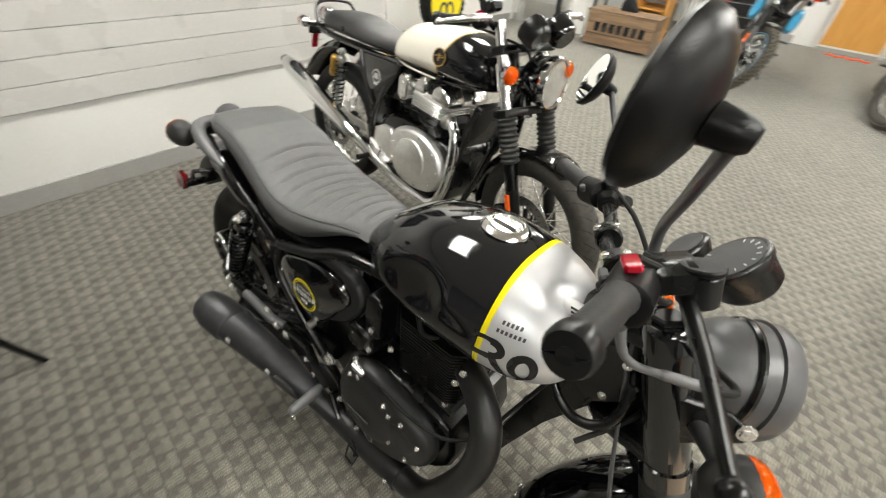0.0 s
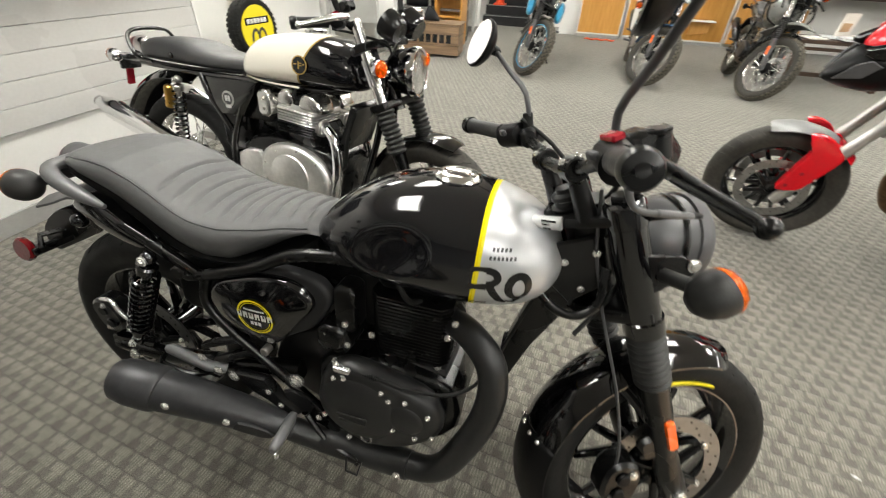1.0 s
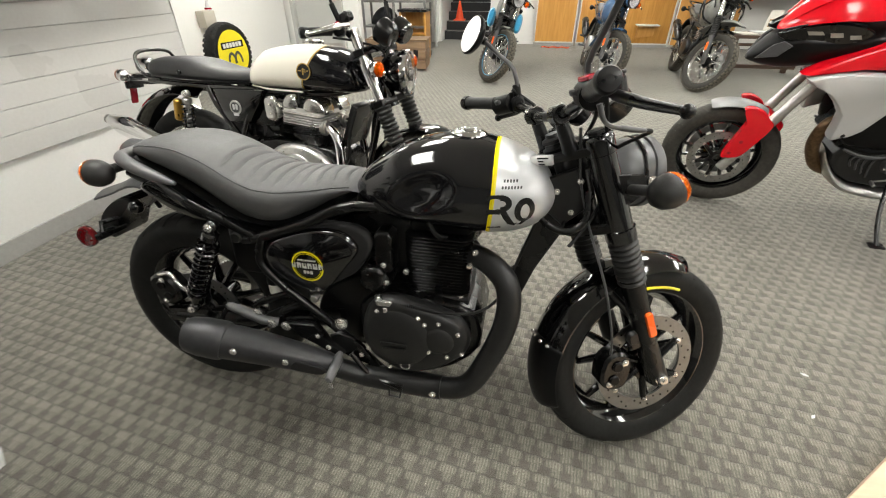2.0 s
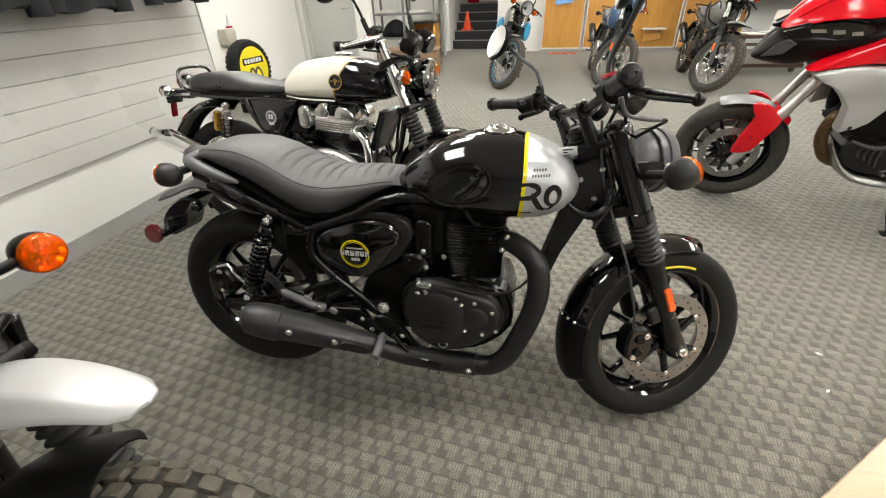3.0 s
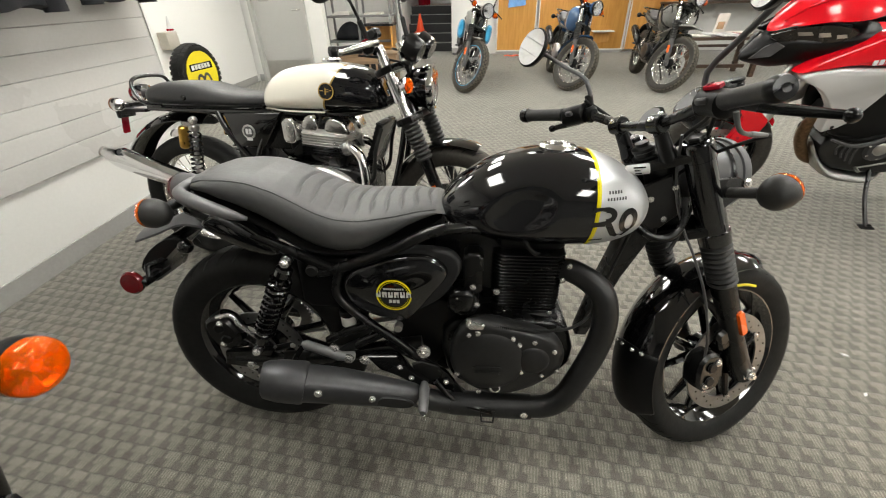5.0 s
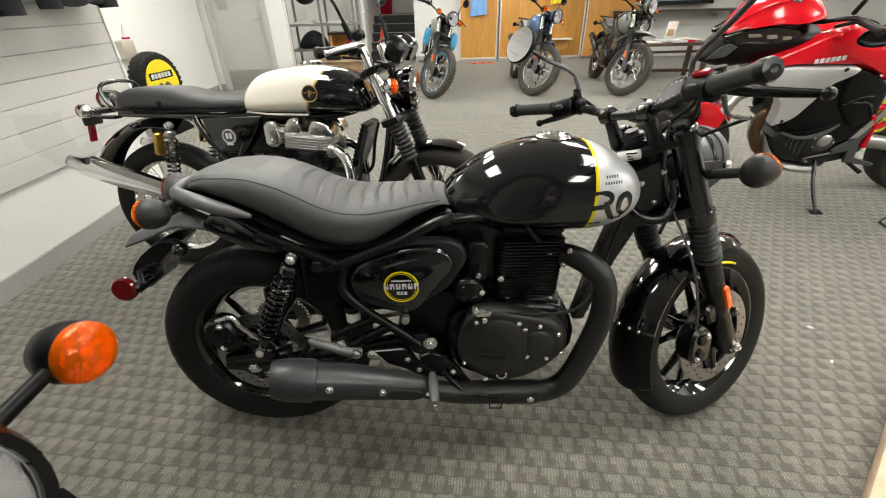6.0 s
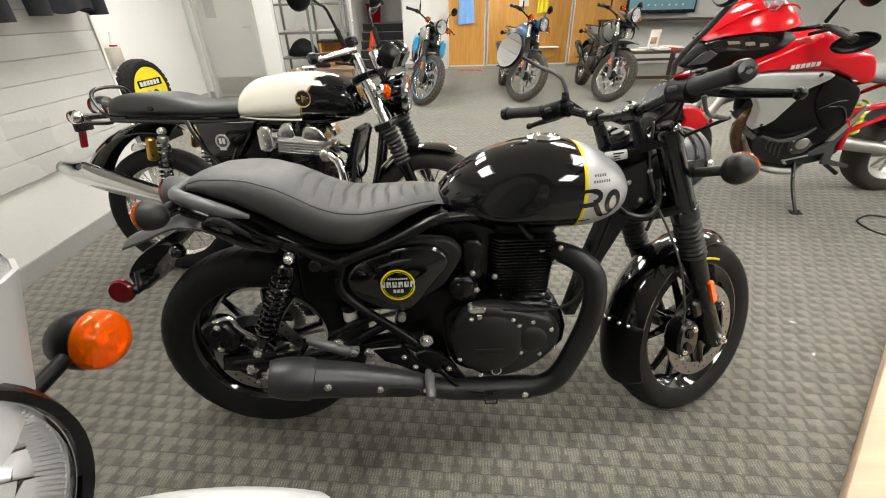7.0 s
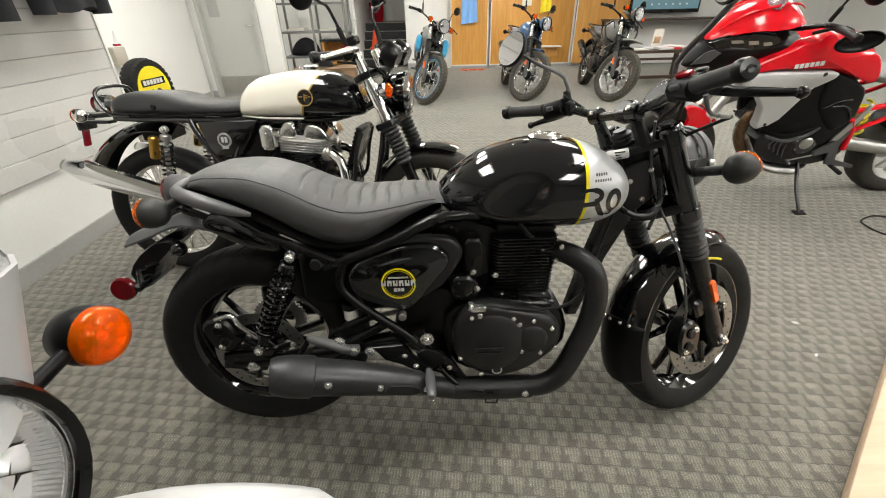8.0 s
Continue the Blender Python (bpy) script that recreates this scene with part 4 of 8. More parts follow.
        arr[1:-1, :, 1] = (arr[:-2, :, 1] + 2 * arr[1:-1, :, 1] + arr[2:, :, 1]) / 4
    seat = part("seat", loft([[tuple(p) for p in r] for r in arr]), vinyl, bike, "grey-black vinyl dual seat with stitched cross ribs", sharp=50)
    part("seat_piping", both(tube([(x, -at(half, x) * 0.955, at(top, x) - 0.007 - 0.012 * max(0.0, min(1.0, (x + 0.62) / 0.15)) * max(0.0, min(1.0, (-0.12 - x) / 0.1)) - 0.006) for x in [-0.77 + 0.015 * i for i in range(42)]], 0.0018, 6)), dark_vinyl, seat, "seam piping")
    part("seat_base", section_loft([(-0.78, 0.815, 0.775, 0.08, 0.5), (-0.6, 0.75, 0.70, 0.1, 0.5), (-0.45, 0.68, 0.635, 0.11, 0.5), (-0.25, 0.70, 0.65, 0.1, 0.5), (-0.14, 0.76, 0.70, 0.07, 0.5)], 16), black_plastic, bike)
    # grab rail, tail
    part("grab_rail", tube([(-0.6, -0.15, 0.766, 0.005), (-0.65, -0.15, 0.78, 0.014), (-0.72, -0.144, 0.803, 0.0175), (-0.772, -0.12, 0.813, 0.017), (-0.803, -0.07, 0.813, 0.013), (-0.812, 0, 0.813, 0.013), (-0.803, 0.07, 0.813, 0.013), (-0.772, 0.12, 0.813, 0.017), (-0.72, 0.144, 0.803, 0.0175), (-0.65, 0.15, 0.78, 0.014), (-0.6, 0.15, 0.766, 0.005)], n=12, steps=4), rail_grey, bike, "satin grey loop grab rail")
    tail = part("tail_lamp", geo_move(lathe([(0, -0.06), (0.03, -0.055), (0.042, -0.03), (0.044, 0.0), (0.04, 0.006), (0, 0.006)], 26, axis="x"), pose(-0.855, 0, 0.79, 0, 0, 180)), grey_plastic, bike, "round tail lamp in a grey shell")
    part("lens", geo_move(lathe([(0.039, 0.006), (0.036, 0.016), (0.02, 0.022), (0, 0.023), (0, 0.006)], 26, axis="x"), pose(-0.855, 0, 0.79, 0, 0, 180)), red_lens, tail, "red lens")
    guard = []
    for i in range(15):
        t = i / 14
        x = -0.6 - 0.4 * t
        z = 0.66 + 0.075 * math.sin(min(1, t * 1.25) * math.pi * 0.62) - 0.085 * max(0, t - 0.6) * 1.6
        w = 0.075 - 0.02 * t
        guard.append([(x, q * w, z - 0.02 * abs(q) ** 2 - d) for d, qs in ((0, (-1, -0.7, -0.3, 0.3, 0.7, 1)), (0.006, (1, 0.7, 0.3, -0.3, -0.7, -1))) for q in qs])
    for s in (-1, 1):
        part("tail_panel", plate([(-0.74, 0.742), (-0.72, 0.716), (-0.65, 0.676), (-0.575, 0.655), (-0.55, 0.664), (-0.585, 0.705), (-0.635, 0.744), (-0.69, 0.768)], s * 0.09, s * 0.128, 0.012, steps=3, dome=0.006), gloss_black, bike, "gloss black tail side panel")
    # black guard coloured grey: the room's reflection is put into its colour
    part("rear_mudguard", loft(guard), lamp_grey, bike, "short black rear mudguard, greyed to stand for its reflections")
    part("plate_bracket", geo_join(plate([(-0.9, 0.668), (-0.86, 0.658), (-0.925, 0.6), (-0.96, 0.535), (-0.99, 0.53), (-1.01, 0.572), (-0.965, 0.63)], -0.06, 0.06, 0.006, steps=2), box((-0.955, -0.08, 0.562), (0.03, 0.1, 0.02), 0.004), both(tube([(-0.93, -0.05, 0.6), (-0.95, -0.1, 0.6), (-0.945, -0.11, 0.57)], 0.008, 8))), satin_black, bike)
    part("red_reflector", geo_join(rod((-0.985, -0.116, 0.562), (-0.985, -0.134, 0.564), 0.033, 32, 0.005)), red_lens, bike, "round red reflector")
    part("plate_lamp", ball((-0.86, -0.05, 0.64), 0.022), gloss_black, bike)
    for s in (-1, 1):
        indicator(bike, (-0.8, s * 0.06, 0.785), (-0.828, s * 0.148, 0.776), 0.036, face=(-1, 0, 0), body=gaiter_rubber)
    # frame
    fr = part("frame", geo_join(
        both(tube([(0.36, -0.03, 0.8), (0.12, -0.06, 0.72), (-0.13, -0.12, 0.735), (-0.26, -0.13, 0.68), (-0.4, -0.125, 0.625), (-0.46, -0.125, 0.61)], 0.0135, 12, steps=4)),
        both(tube([(-0.4, -0.125, 0.61), (-0.55, -0.12, 0.68), (-0.7, -0.115, 0.745), (-0.78, -0.1, 0.77)], 0.0135, 12, steps=3)),
        both(tube([(-0.4, -0.125, 0.62), (-0.415, -0.13, 0.55), (-0.36, -0.135, 0.485), (-0.26, -0.135, 0.4), (-0.17, -0.13, 0.31), (-0.08, -0.125, 0.21)], 0.0125, 12, steps=4)),
        both(tube([(-0.3, -0.13, 0.43), (-0.42, -0.128, 0.36), (-0.44, -0.12, 0.34)], 0.0135, 12, steps=3)),
        both(tube([(-0.33, -0.125, 0.455), (-0.42, -0.13, 0.42), (-0.46, -0.13, 0.395)], 0.0115, 12, steps=3)),
        tube([(0.375, 0, 0.9), (0.44, 0, 0.72)], 0.034, 18),
        plate([(0.40, 0.8), (0.415, 0.73), (0.335, 0.56), (0.268, 0.36), (0.24, 0.36), (0.283, 0.55), (0.32, 0.68), (0.345, 0.8)], -0.026, 0.026, 0.006)), satin_black, bike, "black tubular steel frame")
    part("bolt", bolt((0.335, -0.03, 0.81), (0, -1, 0), 0.006), zinc, fr)
    lock = part("lock_sleeve", rod((0.291, -0.041, 0.857), (0.341, -0.053, 0.867), 0.0125, 22, 0.002), decal_white, fr, "pale sleeve with printed identification bars")
    for i in range(3):
        part("printed_bar", geo_move(box((0, 0, 0), (0.026 - 0.006 * i, 0.002, 0.003), 0.0005), pose(0.316, -0.0588, 0.870 - 0.007 * i, 0, -8, -12)), decal_black, lock)
    part("gusset", both(plate([(0.4, 0.85), (0.435, 0.75), (0.385, 0.7), (0.335, 0.74), (0.335, 0.82)], -0.046, -0.032, 0.005)), matte_black, fr)
    # side covers and badge
    cov = [(-0.394, 0.583), (-0.368, 0.62), (-0.318, 0.643), (-0.255, 0.664), (-0.2, 0.67), (-0.158, 0.663), (-0.128, 0.636), (-0.126, 0.608), (-0.15, 0.575), (-0.178, 0.538), (-0.21, 0.498), (-0.242, 0.475), (-0.285, 0.479), (-0.33, 0.494), (-0.366, 0.514), (-0.388, 0.545)]
    for s in (-1, 1):
        sc = part("side_cover", plate(cov, s * 0.1, s * 0.143, 0.016, steps=3, dome=0.016), gloss_black, bike, "gloss black side cover")
        if s < 0:
            ring = lambda x, z: 0.159 - 0.9 * ((x + 0.258) ** 2 + (z - 0.575) ** 2)
            bad = (-0.258, 0.568)
            part("badge_ring", geo_join(flush_shape(arc_pts(*bad, 0.043, 0.043, 8, 172, 30), ring, 0.0045), flush_shape(arc_pts(*bad, 0.043, 0.043, 188, 352, 30), ring, 0.0045), flush_shape(arc_pts(*bad, 0.0375, 0.0375, 12, 168, 30), ring, 0.0015), flush_shape(arc_pts(*bad, 0.0375, 0.0375, 192, 348, 30), ring, 0.0015)), yellow_paint, sc, "round yellow ring badge")
            marks = [flush_shape([(bad[0] - 0.045 + i * 0.0153, bad[1] + 0.002), (bad[0] - 0.045 + i * 0.0153 + 0.012, bad[1] + 0.002)], ring, 0.0165) for i in range(6)]
            marks += [flush_shape([(bad[0] - 0.013 + i * 0.0095, bad[1] - 0.0175), (bad[0] - 0.013 + i * 0.0095 + 0.0075, bad[1] - 0.0175)], ring, 0.01) for i in range(3)]
            marks += [flush_shape([(bad[0] - 0.025 + i * 0.0052, bad[1] + 0.0185), (bad[0] - 0.025 + i * 0.0052 + 0.0038, bad[1] + 0.0185)], ring, 0.005) for i in range(10)]
            part("badge_print", geo_join(*marks), decal_white, sc, "pale printed word bars")
            cuts = [flush_shape([(bad[0] - 0.0395 + i * 0.0153, bad[1] + 0.002 + (-1) ** i * 0.004), (bad[0] - 0.0395 + i * 0.0153 + 0.003, bad[1] + 0.002 + (-1) ** i * 0.004)], ring, 0.008, 0.0017) for i in range(6)]
            part("badge_cuts", geo_join(*cuts), decal_black, sc)
            part("bolt", geo_join(rod((-0.255, -0.135, 0.462), (-0.255, -0.158, 0.462), 0.011, 16, 0.002)), cast_alloy, sc)
        part("cover_trim", plate([(x + (0.035 if x > -0.2 else 0.004), z + 0.012 * (z > 0.6)) for x, z in cov], s * 0.09, s * 0.125, 0.012, steps=3), panel_grey, bike, "matt dark grey airbox panel")
    # engine
    eng = part("engine", geo_join(plate([(-0.14, 0.43), (-0.13, 0.3), (-0.08, 0.245), (0.05, 0.225), (0.14, 0.26), (0.21, 0.34), (0.2, 0.43), (0.15, 0.47), (-0.05, 0.48)], -0.118, 0.118, 0.015, steps=2), box((0.085, 0, 0.535), (0.13, 0.13, 0.14), 0.02), box((0.085, 0, 0.69), (0.17, 0.16, 0.05), 0.012), plate([(-0.22, 0.43), (-0.21, 0.33), (-0.12, 0.29), (-0.12, 0.46)], -0.08, 0.08, 0.01)), satin_black, bike, "black air-cooled single cylinder engine")
    part("cylinder_base", geo_join(plate([(0.0, -0.07), (0.02, -0.09), (0.15, -0.09), (0.17, -0.07), (0.17, 0.07), (0.15, 0.09), (0.02, 0.09), (0.0, 0.07)], 0.455, 0.478, 0.006, axis="z", steps=2)), matte_black, eng)
    for bx in (0.025, 0.145):
        part("base_nut", bolt((bx, -0.082, 0.477), (0, 0, 1), 0.007, 0.008), zinc, eng)
    fins(eng, satin_black, -0.012, 0.166, 0.098, 0.482, 0.664, 18, 0.0034, 0.2, 0.02)
    for s in (-1, 1):
        cc = part("crankcase_cover", plate([(-0.12, 0.39), (-0.1, 0.46), (-0.06, 0.495), (-0.01, 0.498), (0.04, 0.487), (0.1, 0.472), (0.155, 0.448), (0.183, 0.4), (0.176, 0.35), (0.14, 0.308), (0.095, 0.275), (0.045, 0.255), (-0.01, 0.251), (-0.07, 0.28), (-0.106, 0.33)], s * 0.11, s * 0.17, 0.03, steps=3), matte_black, eng, "matt black rounded crankcase cover")
        part("clutch_dome", geo_move(lathe([(0.0, 0.014), (0.045, 0.0125), (0.07, 0.0085), (0.088, 0.002), (0.1, -0.006), (0.104, -0.012), (0, -0.012)], 48), pose(-0.014, s * 0.171, 0.375, 0, 0, 0) @ Matrix.Scale(s, 4, (0, 1, 0))), matte_black, cc)
        part("oil_cover", geo_move(lathe([(0.0, 0.006), (0.03, 0.0045), (0.042, 0.0), (0.046, -0.006), (0, -0.006)], 36), pose(0.1, s * 0.171, 0.385, 0, 0, 0) @ Matrix.Scale(s, 4, (0, 1, 0))), matte_black, cc)
        for bx, bz in ((-0.068, 0.462), (0.062, 0.436), (0.152, 0.418), (0.072, 0.345), (0.125, 0.338), (0.165, 0.355), (-0.1, 0.33), (-0.04, 0.272), (0.045, 0.455), (0.1, 0.445)):
            part("bolt", bolt((bx, s * 0.1705, bz), (0, s, 0), 0.0048, 0.006), zinc, cc)
        for i in range(2):
            part("raised_mark", box((-0.02, s * 0.189, 0.372 - i * 0.018), (0.075 - i * 0.01, 0.003, 0.006), 0.001), matte_black, cc)
        part("inspection_ring", geo_move(lathe([(0.011, 0), (0.015, 0), (0.015, 0.004), (0.011, 0.004)], 18, closed=True), pose(0.005, s * 0.172, 0.283)), zinc, cc)
    part("clutch_arm", geo_join(rod((-0.045, -0.16, 0.43), (-0.045, -0.16, 0.475), 0.012, 14, 0.003), box((-0.05, -0.16, 0.485), (0.045, 0.018, 0.016), 0.004), rod((-0.07, -0.155, 0.47), (-0.07, -0.155, 0.5), 0.007)), zinc, eng, "zinc clutch arm and cable end")
    part("clutch_cable", tube([(-0.045, -0.16, 0.487, 0.0045), (0.0, -0.16, 0.485, 0.0045), (0.06, -0.16, 0.478, 0.0055), (0.1, -0.16, 0.475, 0.0045), (0.19, -0.15, 0.48, 0.004), (0.25, -0.12, 0.52, 0.004), (0.29, -0.08, 0.62, 0.004), (0.33, -0.07, 0.75, 0.004)], n=8, steps=4), rubber, eng)
    part("cable_boot", coil((-0.035, -0.16, 0.486), (0.035, -0.16, 0.481), 0.005, 0.002, 14, 5, 8), black_plastic, eng)
    part("throttle_body", geo_join(rod((-0.03, -0.02, 0.6), (-0.13, -0.02, 0.6), 0.035, 20, 0.006), box((-0.06, -0.09, 0.61), (0.05, 0.06, 0.12), 0.012), box((-0.09, -0.1, 0.535), (0.07, 0.08, 0.07), 0.016)), satin_black, eng)
    part("inlet_tract", plate([(-0.15, 0.5), (0.01, 0.49), (0.01, 0.68), (-0.16, 0.69)], -0.06, 0.06, 0.012, steps=2), satin_black, eng)
    part("gearbox_case", plate([(-0.27, 0.43), (-0.29, 0.34), (-0.24, 0.29), (-0.1, 0.26), (-0.1, 0.5), (-0.2, 0.49)], -0.085, 0.085, 0.015, steps=2), satin_black, eng)
    part("starter_motor", geo_join(rod((-0.08, -0.13, 0.525), (-0.08, 0.05, 0.525), 0.036, 20, 0.006)), satin_black, eng)
    for p in ((-0.1, -0.132, 0.552), (-0.05, -0.132, 0.53), (-0.06, -0.12, 0.575), (0.0, -0.115, 0.56), (0.018, -0.09, 0.645), (0.13, -0.09, 0.62)):
        part("bolt", bolt(p, (0, -1, 0), 0.006), zinc, eng)
    part("spark_lead", tube([(0.1, -0.09, 0.66), (0.08, -0.12, 0.68), (0.04, -0.1, 0.73)], 0.006, 8, steps=4), rubber, eng)
    # exhaust
    pipe = part("exhaust_pipe", tube([(0.14, -0.05, 0.598, 0.028), (0.185, -0.075, 0.607, 0.03), (0.232, -0.1, 0.591, 0.031), (0.266, -0.122, 0.558, 0.0315), (0.276, -0.135, 0.49, 0.0315), (0.262, -0.142, 0.405, 0.0315), (0.224, -0.148, 0.3, 0.0315), (0.194, -0.15, 0.24, 0.0315), (0.155, -0.15, 0.208, 0.0315), (0.1, -0.15, 0.2, 0.0315), (-0.04, -0.152, 0.202, 0.031), (-0.12, -0.16, 0.212, 0.031), (-0.19, -0.178, 0.243, 0.029), (-0.23, -0.19, 0.27, 0.029)], n=18, steps=5), matte_black, bike, "matt black exhaust pipe with heat shield")
    part("heat_shield", tube([(0.11, -0.152, 0.202, 0.035), (0.06, -0.151, 0.201, 0.0355), (-0.12, -0.16, 0.213, 0.033)], n=18, steps=3), matte_black, pipe)
    part("bolt", bolt((0.088, -0.187, 0.205), (0, -1, 0), 0.0075), zinc, pipe)
    part("flange", geo_join(rod((0.145, -0.045, 0.598), (0.165, -0.06, 0.606), 0.042, 18, 0.004)), satin_black, pipe)
    for p in ((0.178, -0.1, 0.63), (0.165, -0.1, 0.59)):
        part("bolt", bolt(p, (0.5, -1, 0), 0.006), zinc, pipe)
    muf = part("muffler", tube([(-0.185, -0.183, 0.25, 0.022), (-0.222, -0.19, 0.268, 0.031), (-0.255, -0.195, 0.275, 0.036), (-0.3, -0.203, 0.288, 0.0405), (-0.4, -0.226, 0.323, 0.0465), (-0.495, -0.25, 0.353, 0.049)], n=28), muffler_grey, bike, "matt dark grey upswept muffler")
    part("end_cap", tube([(-0.485, -0.2475, 0.35, 0.046), (-0.488, -0.248, 0.351, 0.0525), (-0.496, -0.25, 0.353, 0.0545), (-0.545, -0.262, 0.368, 0.053), (-0.577, -0.268, 0.377, 0.047), (-0.586, -0.27, 0.379, 0.041), (-0.583, -0.2695, 0.378, 0.035), (-0.55, -0.263, 0.369, 0.032)], n=28), muffler_grey, muf, "rounded muffler end cap with an open outlet")
    # black disc over the closed end paints in the pipe's shaded inside
    part("outlet", rod((-0.552, -0.2635, 0.3695), (-0.556, -0.264, 0.3705), 0.033, 24), decal_black, muf)
    part("recess_plate", geo_move(plate([(-0.045, -0.012), (-0.035, 0.014), (0.03, 0.016), (0.055, 0.0), (0.03, -0.016), (-0.035, -0.016)], -0.004, 0.004, 0.003, steps=2), pose(-0.262, -0.234, 0.281, 4, 17, 12)), panel_grey, muf)
    for p in ((-0.441, -0.284, 0.352), (-0.318, -0.248, 0.304), (-0.2, -0.21, 0.262)):
        part("bolt", bolt(p, (0.2, -1, 0.15), 0.0075, 0.005), zinc, muf)
    # suspension
    for s in (-1, 1):
        shock(bike, (-0.521, s * 0.152, 0.657), (-0.655, s * 0.152, 0.375))
        part("swingarm", geo_join(tube([(-0.2, s * 0.1, 0.37, 0.026), (-0.4, s * 0.118, 0.345, 0.024), (-0.6, s * 0.13, 0.322, 0.022), (-0.74, s * 0.13, 0.318, 0.02)], n=10, steps=2), plate([(-0.62, 0.36), (-0.77, 0.345), (-0.78, 0.3), (-0.66, 0.285)], s * 0.118, s * 0.14, 0.004)), satin_black, bike)
    part("axle_nut", geo_join(bolt((-0.69, -0.14, 0.311), (0, -1, 0), 0.014, 0.016)), zinc, bike)
    caliper(bike, (-0.765, -0.105, 0.405), tilt=70)
    part("brake_hose", tube([(-0.77, -0.13, 0.46), (-0.72, -0.14, 0.475), (-0.7, -0.14, 0.44), (-0.66, -0.13, 0.39)], 0.006, 8, steps=4), zinc, bike, "braided brake hose")
    part("chain", tube([(-0.22, 0.09, 0.4), (-0.69, 0.09, 0.385), (-0.765, 0.09, 0.311), (-0.69, 0.09, 0.238), (-0.22, 0.09, 0.34)], 0.008, 6), cast_alloy, bike)
    teeth = [rod((-0.69 + 0.085 * math.cos(2 * math.pi * i / 38), 0.086, 0.311 + 0.085 * math.sin(2 * math.pi * i / 38)), (-0.69 + 0.085 * math.cos(2 * math.pi * i / 38), 0.094, 0.311 + 0.085 * math.sin(2 * math.pi * i / 38)), 0.005, 5) for i in range(38)]
    part("sprocket", geo_join(lathe([(0.05, 0.086), (0.083, 0.086), (0.083, 0.094), (0.05, 0.094)], 38, (-0.69, 0, 0.311), closed=True), *teeth), cast_alloy, bike)
    part("fluid_reservoir", geo_join(rod((-0.405, -0.1, 0.43), (-0.405, -0.1, 0.462), 0.02, 16, 0.003)), paper, bike, "translucent brake fluid pot")
    part("reservoir_cap", geo_join(rod((-0.405, -0.1, 0.462), (-0.405, -0.1, 0.482), 0.022, 16, 0.003)), black_plastic, bike)
    part("battery_box", box((-0.45, 0, 0.56), (0.16, 0.2, 0.16), 0.02), black_plastic, bike)
    part("inner_guard", mudguard((-0.69, 0, 0.311), 0.345, 0.06, 18, 62), black_plastic, bike)
    part("round_plug", rod((-0.47, -0.13, 0.62), (-0.47, -0.142, 0.62), 0.016, 16, 0.003), rubber, bike)
    # footrests and controls
    for s in (-1, 1):
        hang = part("footrest_hanger", geo_join(plate([(-0.348, 0.376), (-0.262, 0.381), (-0.238, 0.35), (-0.227, 0.327), (-0.178, 0.287), (-0.202, 0.272), (-0.262, 0.31), (-0.314, 0.332)], s * 0.145, s * 0.168, 0.006), plate([(-0.226, 0.337), (-0.199, 0.35), (-0.154, 0.338), (-0.124, 0.312), (-0.061, 0.21), (-0.085, 0.216), (-0.116, 0.248), (-0.179, 0.27), (-0.215, 0.3)], s * 0.14, s * 0.152, 0.004)), satin_black, bike, "black footrest hanger plate")
        part("footrest", tube([(-0.19, s * 0.17, 0.292, 0.009), (-0.187, s * 0.19, 0.29, 0.014), (-0.182, s * 0.262, 0.285, 0.013), (-0.182, s * 0.27, 0.285, 0.008)], n=10), rail_grey, hang, "rubber covered footrest")
        part("feeler", rod((-0.182, s * 0.262, 0.272), (-0.182, s * 0.262, 0.25), 0.006, 10, 0.001), zinc, hang)
        for p in ((-0.255, s * 0.166, 0.342), (-0.225, s * 0.166, 0.306), (-0.13, s * 0.155, 0.285), (-0.2, s * 0.155, 0.27)):
            part("bolt", bolt(p, (0, s, 0), 0.006), zinc, hang)
        peg = part("passenger_footrest", tube([(-0.385, s * 0.15, 0.36, 0.012), (-0.419, s * 0.168, 0.374, 0.014), (-0.498, s * 0.19, 0.428, 0.0125), (-0.506, s * 0.192, 0.433, 0.006)], n=10), rail_grey, bike, "folded passenger footrest")
        part("peg_loop", tube([(-0.4, s * 0.16, 0.36), (-0.456, s * 0.185, 0.349), (-0.525, s * 0.195, 0.369), (-0.53, s * 0.195, 0.385), (-0.5, s * 0.192, 0.428)], 0.007, 8, steps=4), satin_black, peg)
        for p in ((-0.395, s * 0.168, 0.366), (-0.35, s * 0.166, 0.362), (-0.43, s * 0.17, 0.4)):
            part("bolt", bolt(p, (0, s, 0), 0.011), zinc, peg)
        part("pivot_bolt", bolt((-0.192, s * 0.135, 0.374), (0, s, 0), 0.014, 0.014), zinc, bike)
    part("brake_pedal", tube([(-0.16, -0.16, 0.29, 0.008), (-0.1, -0.175, 0.23, 0.007), (-0.03, -0.19, 0.222, 0.007), (-0.005, -0.205, 0.23, 0.006)], n=8, steps=3), satin_black, bike)
    part("pedal_pad", tube([(-0.035, -0.2, 0.235), (-0.03, -0.215, 0.205), (0.0, -0.218, 0.207), (0.006, -0.205, 0.238)], 0.0034, 6, closed=True), satin_black, bike)
    side_stand(bike, (-0.1, 0.13, 0.26), (-0.03, 0.27, 0.03))
